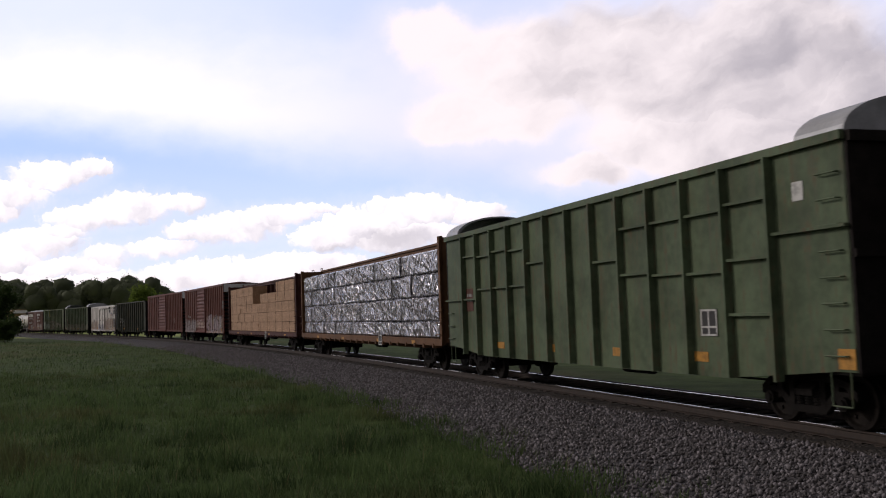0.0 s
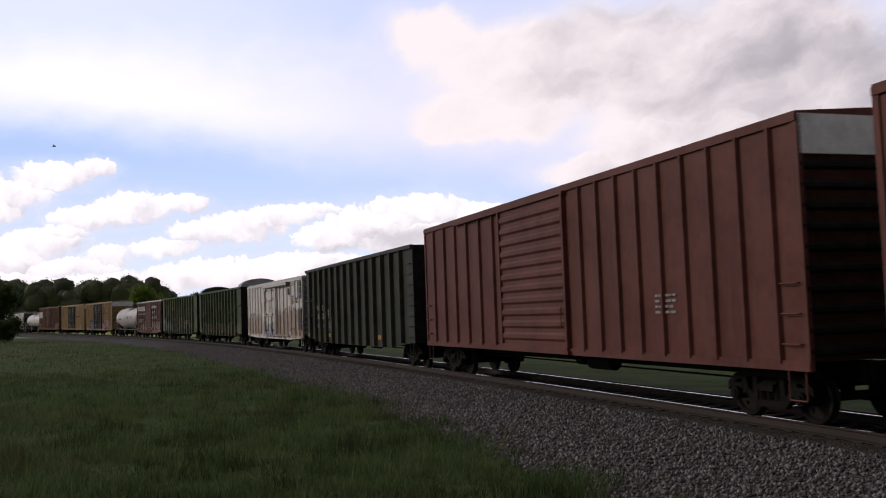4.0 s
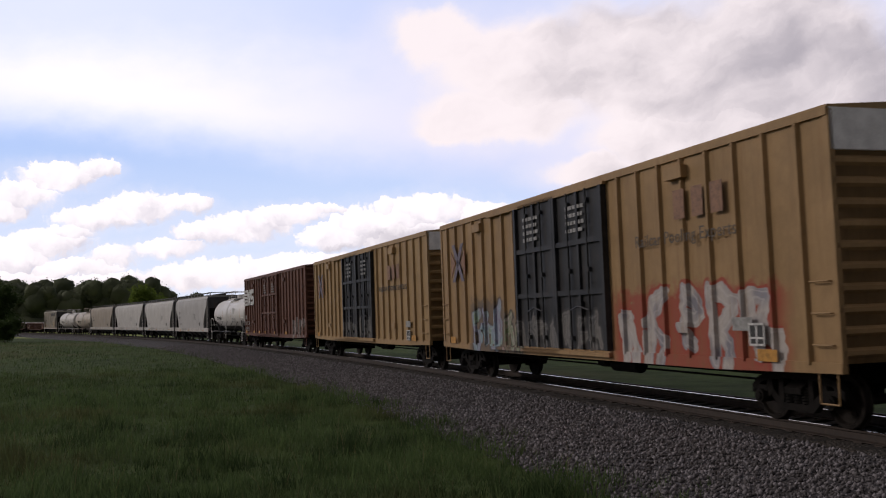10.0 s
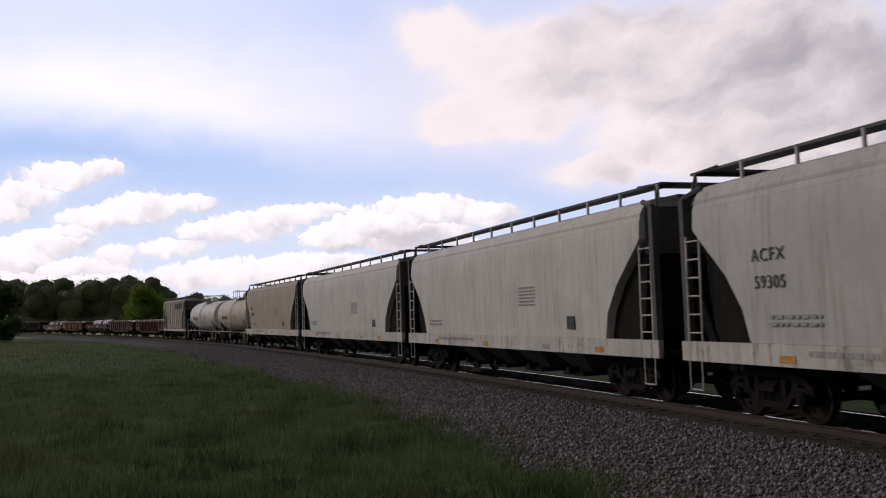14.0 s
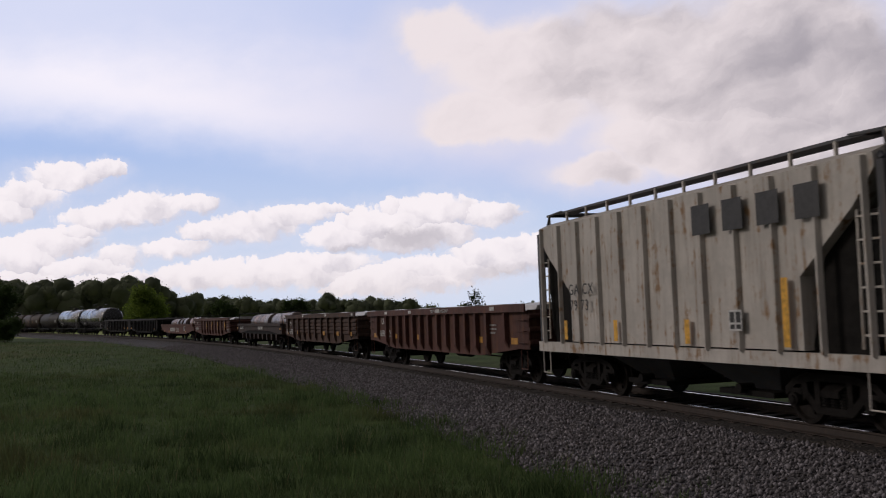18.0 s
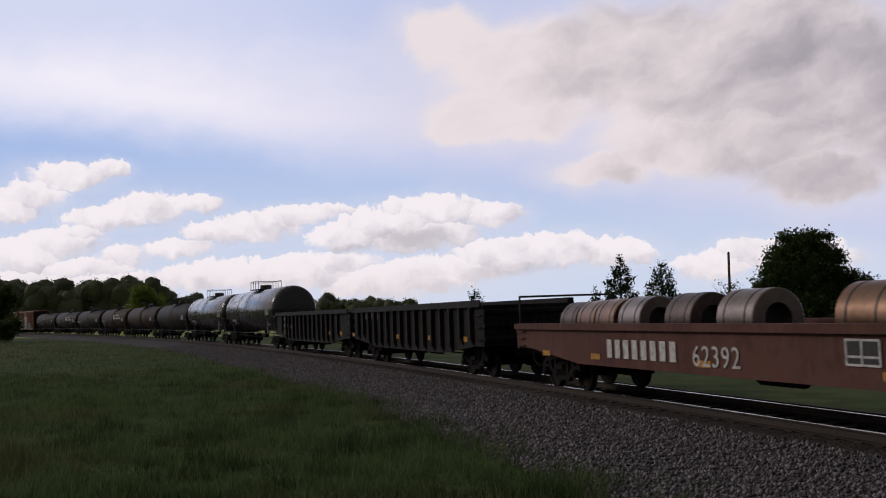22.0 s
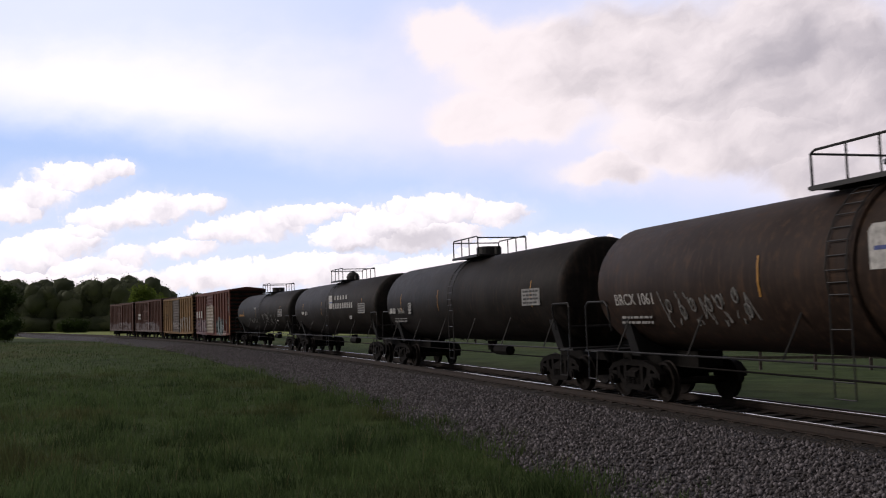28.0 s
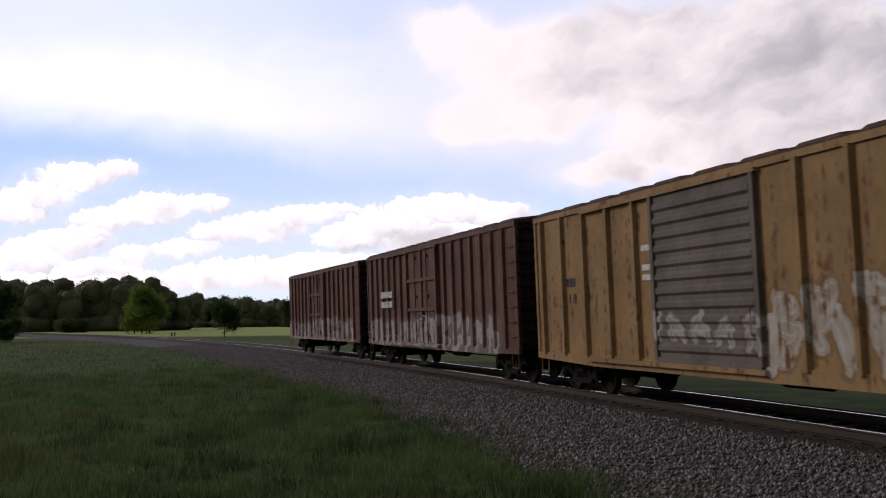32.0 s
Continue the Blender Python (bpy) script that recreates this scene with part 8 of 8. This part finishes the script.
TANKLIST = ((32, TANKD, 1.36, "drum", "dull black tank car with a short rail cage"), (33, TANKN, 1.36, "nozzle", "dusty brown-black tank car"), (34, TANKN, 1.38, "nozzle", "dusty black tank car with white block lettering and a chalky tag"),
            (35, TANKD, 1.38, "drum", "dull black tank car with pale streaks and white numbers"), (36, TANKD, 1.37, "ball", "black tank car with large white lettering and a square emblem"), (37, TANKT, 1.36, "drum", "black tank car with scrawled white spray tags"))
ZC = 2.46
for idx, m, r, dm, lab in TANKLIST:
    c, h, a = tank_car(idx, lab, m, r, ZC, rail_mat=BLACK, dome=dm, platform_w=1.15, center_band=idx in (33, 34))
    ys = on_shell(r, ZC, 2.2)
    tank_marks(c, r, ZC, [], (-2.0, 2.2) if idx < 35 else (-5.9, -1.5, 6.2), REFL)
    plate(c, 5.65, 6.8, 2.15, 2.60, PALE, -r - 0.004, "stencil_sheet")
    bars(c, 5.75, 2.5, 4, BLACK_L, -r - 0.013, 0.9, 0.05, 0.05)
    if idx == 34:
        wrap(letters(c, "BRCX 1061", -7.1, 2.06, 0.25, WHITE_L), r, ZC)
        bars(c, -7.0, 1.88, 3, PALE, on_shell(r, ZC, 1.8) - 0.02, 1.3, 0.05)
    if idx == 35:
        wrap(letters(c, "200366", -6.45, 2.07, 0.21, WHITE_L), r, ZC)
        blocks(c, -7.46, 2.07, 4, 0.21, WHITE_L, ys - 0.02, 1.05)
        bars(c, -7.2, 1.85, 2, PALE, on_shell(r, ZC, 1.8) - 0.02, 1.6, 0.06)
        framed_panel(c, -4.9, 2.05, 0.36, 0.4, -r - 0.01)
    if idx in (34, 36):
        x0 = 0.6 if idx == 34 else 0.25
        part("emblem", G().extrude([(x0, 2.43), (x0 + 0.65, 2.43), (x0 + 0.72, 2.53), (x0 + 0.72, 3.08), (x0 + 0.1, 3.08), (x0, 2.98)], "y", -r - 0.008, -r + 0.15), WHITE_L, c)
        part("emblem_band", G().box(x0 + 0.1, x0 + 0.72, -r - 0.012, -r + 0.1, 2.70, 2.76), BLUE_L, c)
        blocks(c, x0 + 0.9, 2.76, 5, 0.28, WHITE_L, on_shell(r, ZC, 2.9), 1.9, "name_mark", 0.12, 0.5)
        blocks(c, x0 + 0.9, 2.42, 11, 0.26, WHITE_L, -r - 0.008, 1.3, "name_mark", 0.12, 0.5)
        framed_panel(c, 4.0, 1.9, 0.35, 0.3, on_shell(r, ZC, 1.95) - 0.02)
    if idx == 36:
        letters(c, "3854", -5.4, 2.15, 0.22, WHITE_L, ys - 0.02)
        bars(c, -6.2, 2.2, 1, WHITE_L, ys - 0.02, 0.6, 0.16)
    if idx == 34:
        scrawl(c, -5.3, 1.65, 3.2, 0.6, PALE, 34, n=7, r=0.02, shell=(r, ZC))
    if idx == 37:
        scrawl(c, -4.2, 1.75, 3.2, 0.32, PALE, 37, n=6, r=0.015, shell=(r, ZC))
        scrawl(c, 0.4, 1.65, 4.3, 0.72, PALE, 38, n=5, r=0.024, shell=(r, ZC))
    if idx == 37:
        bars(c, -7.6, 2.25, 1, REFL, ys - 0.02, 1.9, 0.14)
        bars(c, -1.9, 2.7, 1, PALE, -r - 0.01, 0.8, 0.14)
        framed_panel(c, 5.0, 1.85, 0.4, 0.3, on_shell(r, ZC, 1.85) - 0.02)

c, h, a = boxcar(38, "faded red boxcar with a scuffed silver door and tagged lower side", KCSR, 4.36, 4.60, posts(15.4, (-7.3, -2.6), (2.35, 6.85), 5, 5), [("corr", 0.373, 0.575, KDOOR)], panels=10, rib_w=0.16, rib_d=0.10, sill=0.82, drop=0.10, roof_mat=RED2, end_mat=END_BLACK)
blocks(c, -6.87, 2.24, 3, 0.62, WHITE_L, -1.56, 1.86, "name_mark", 0.0, 0.42)
framed_panel(c, 4.9, 1.25, 0.42, 0.38, -1.56)
plate(c, h - 0.2, h - 0.05, 1.0, 2.3, REFL, -1.485, "reflector")
plate(c, -2.45, -2.1, 2.55, 3.0, WHITE_L, -1.46)
plate(c, -2.4, -2.1, 1.9, 2.3, WHITE_L, -1.46)
scrawl(c, 6.95, 3.3, 0.4, 0.55, PALE, 7, -1.46, 2)
scrawl(c, 6.95, 2.65, 0.4, 0.6, PALE, 8, -1.46, 2, 0.03)
scrawl(c, 5.9, 1.7, 0.8, 0.35, PALE, 9, -1.46, 3)
c, h, a = boxcar(39, "rusty yellow boxcar with a dull grey door and silver tag letters", RBOX, 4.36, 4.60, posts(15.8, (-7.4, -2.7), (2.4, 7.0), 5, 5), [("corr", 0.375, 0.585, RDOOR)], panels=11, rib_w=0.16, rib_d=0.10, sill=0.80, drop=0.10, roof_mat=RUSTG2, end_mat=END_BLACK)
bars(c, -6.4, 2.55, 1, BLACK_L, -1.46, 0.7, 0.2)
letters(c, "318 99", -6.3, 2.15, 0.24, BLACK_L, -1.46, spread=1.6)
for k in (2.55, 2.75, 3.15):
    plate(c, -2.5, -2.15, k, k + 0.12, WHITE_L, -1.46)
c, h, a = boxcar(40, "worn brown-red boxcar with a plug door and pale tags", OLDR, 4.46, 4.68, even(18, skip=(0.36, 0.62)), [("plug", 0.38, 0.59, OLDR)], panels=12, rib_w=0.13, rib_d=0.09, sill=0.84, drop=0.05, roof_mat=RUSTG2, end_mat=END_BLACK)
bars(c, -5.6, 2.7, 2, WHITE_L, -1.545, 1.6, 0.25, 0.14)
c, h, a = boxcar(41, "worn brown-red boxcar with bluish tags at the tail of the train", OLDR, 4.40, 4.62, even(16, skip=(0.37, 0.61)), [("plug", 0.385, 0.585, OLDR)], panels=12, rib_w=0.13, rib_d=0.09, sill=0.84, roof_mat=RUSTG2, end_mat=END_BLACK)

# far side: fence and posts on the meadow behind the line
fence = thing("fence", "grey wooden rail fence on the meadow behind the line", "fence")
for q in range(26):
    x, y = 12 + q * 2.4, 43 - q * 0.25
    part("post", G().box(x - 0.06, x + 0.06, y - 0.06, y + 0.06, -0.9, 0.45), WOODP, fence)
    if q < 25:
        for z in (-0.05, 0.30):
            part("rail", G().box(x, x + 2.4, y - 0.13, y - 0.09, z - 0.06, z + 0.06), WOODP, fence)
for q, dx in enumerate((0, 3.0)):
    post = thing("marker_post", "short dark post beside the line", "post", "posts beside the line")
    post.location = (*at_slope(-0.290 + q * 0.003, 172), -0.6)
    part("shaft", G().box(-0.11, 0.11, -0.11, 0.11, -0.1, 0.62).box(-0.13, 0.13, -0.13, 0.13, 0.62, 0.70), BLACK, post)

bird = thing("bird", "small dark bird flying past beneath the clouds", "bird")
part("body", G().lathe([(-0.10, 0.005), (-0.06, 0.025), (0.0, 0.034), (0.06, 0.026), (0.10, 0.012), (0.13, 0.003)], 10, "x"), BLACK, bird)
part("wing", G().add([(-0.03, 0.02, 0.0), (0.05, 0.02, 0.0), (0.03, 0.16, 0.06), (-0.04, 0.15, 0.05), (0.0, 0.02, 0.012)], [(0, 1, 2, 3), (0, 3, 4), (1, 4, 2), (4, 3, 2)]), BLACK, bird)
part("wing", G().add([(-0.03, -0.02, 0.0), (0.05, -0.02, 0.0), (0.03, -0.16, 0.06), (-0.04, -0.15, 0.05), (0.0, -0.02, 0.012)], [(3, 2, 1, 0), (4, 3, 0), (2, 4, 1), (2, 3, 4)]), BLACK, bird)
part("tail", G().add([(-0.09, -0.01, 0), (-0.09, 0.01, 0), (-0.17, 0.03, 0.0), (-0.17, -0.03, 0.0), (-0.1, 0, 0.008)], [(0, 1, 2, 3), (0, 4, 1), (1, 4, 2), (2, 4, 3), (3, 4, 0)]), BLACK, bird)


# ---- movement ----
def motions():
    for car, t0, t1, a in CARS:
        rows = []
        for t in range(0, 33):
            s = SPEED * ((t0 + t1) / 2 - t)
            xf, yf, _ = on_line(s - a)
            xr, yr, _ = on_line(s + a)
            yaw = math.atan2(yf - yr, xf - xr)
            m = Matrix.Translation(((xf + xr) / 2, (yf + yr) / 2, 0)) @ Matrix.Rotation(yaw, 4, "Z") @ Matrix.Rotation(radians(CANT), 4, "X")
            rows.append((t, m))
        walk(car, rows)
    # wheels turn while their car is near
    for w, dx, mid in WHEELS:
        f0, f1 = max(0, int((mid - 2.4) * FPS)), min(32 * FPS, int((mid + 1.8) * FPS))
        if f1 <= f0:
            continue
        rows = [(0, pose(dx, 0, 0.42))] if f0 > 0 else []
        rows += [(f / FPS, pose(dx, 0, 0.42) @ Matrix.Rotation(radians(84 * (f - f0)), 4, "Y")) for f in range(f0, f1 + 1)]
        if f1 < 32 * FPS:
            rows.append((32, rows[-1][1]))
        walk(w, rows)
    walk(backdrop, [(0, pose(0, 0, 1.7, 0, 0, 0.70)), (32, pose(0, 0, 1.7, 0, 0, -0.70))])
    walk(bird, [(0, pose(-60, 60, 16, 0, 0, 0)), (6, pose(0.55, 40, 9.78, 0, 0, 0)), (32, pose(262, -47, 12.0, 0, 0, 0))])


motions()
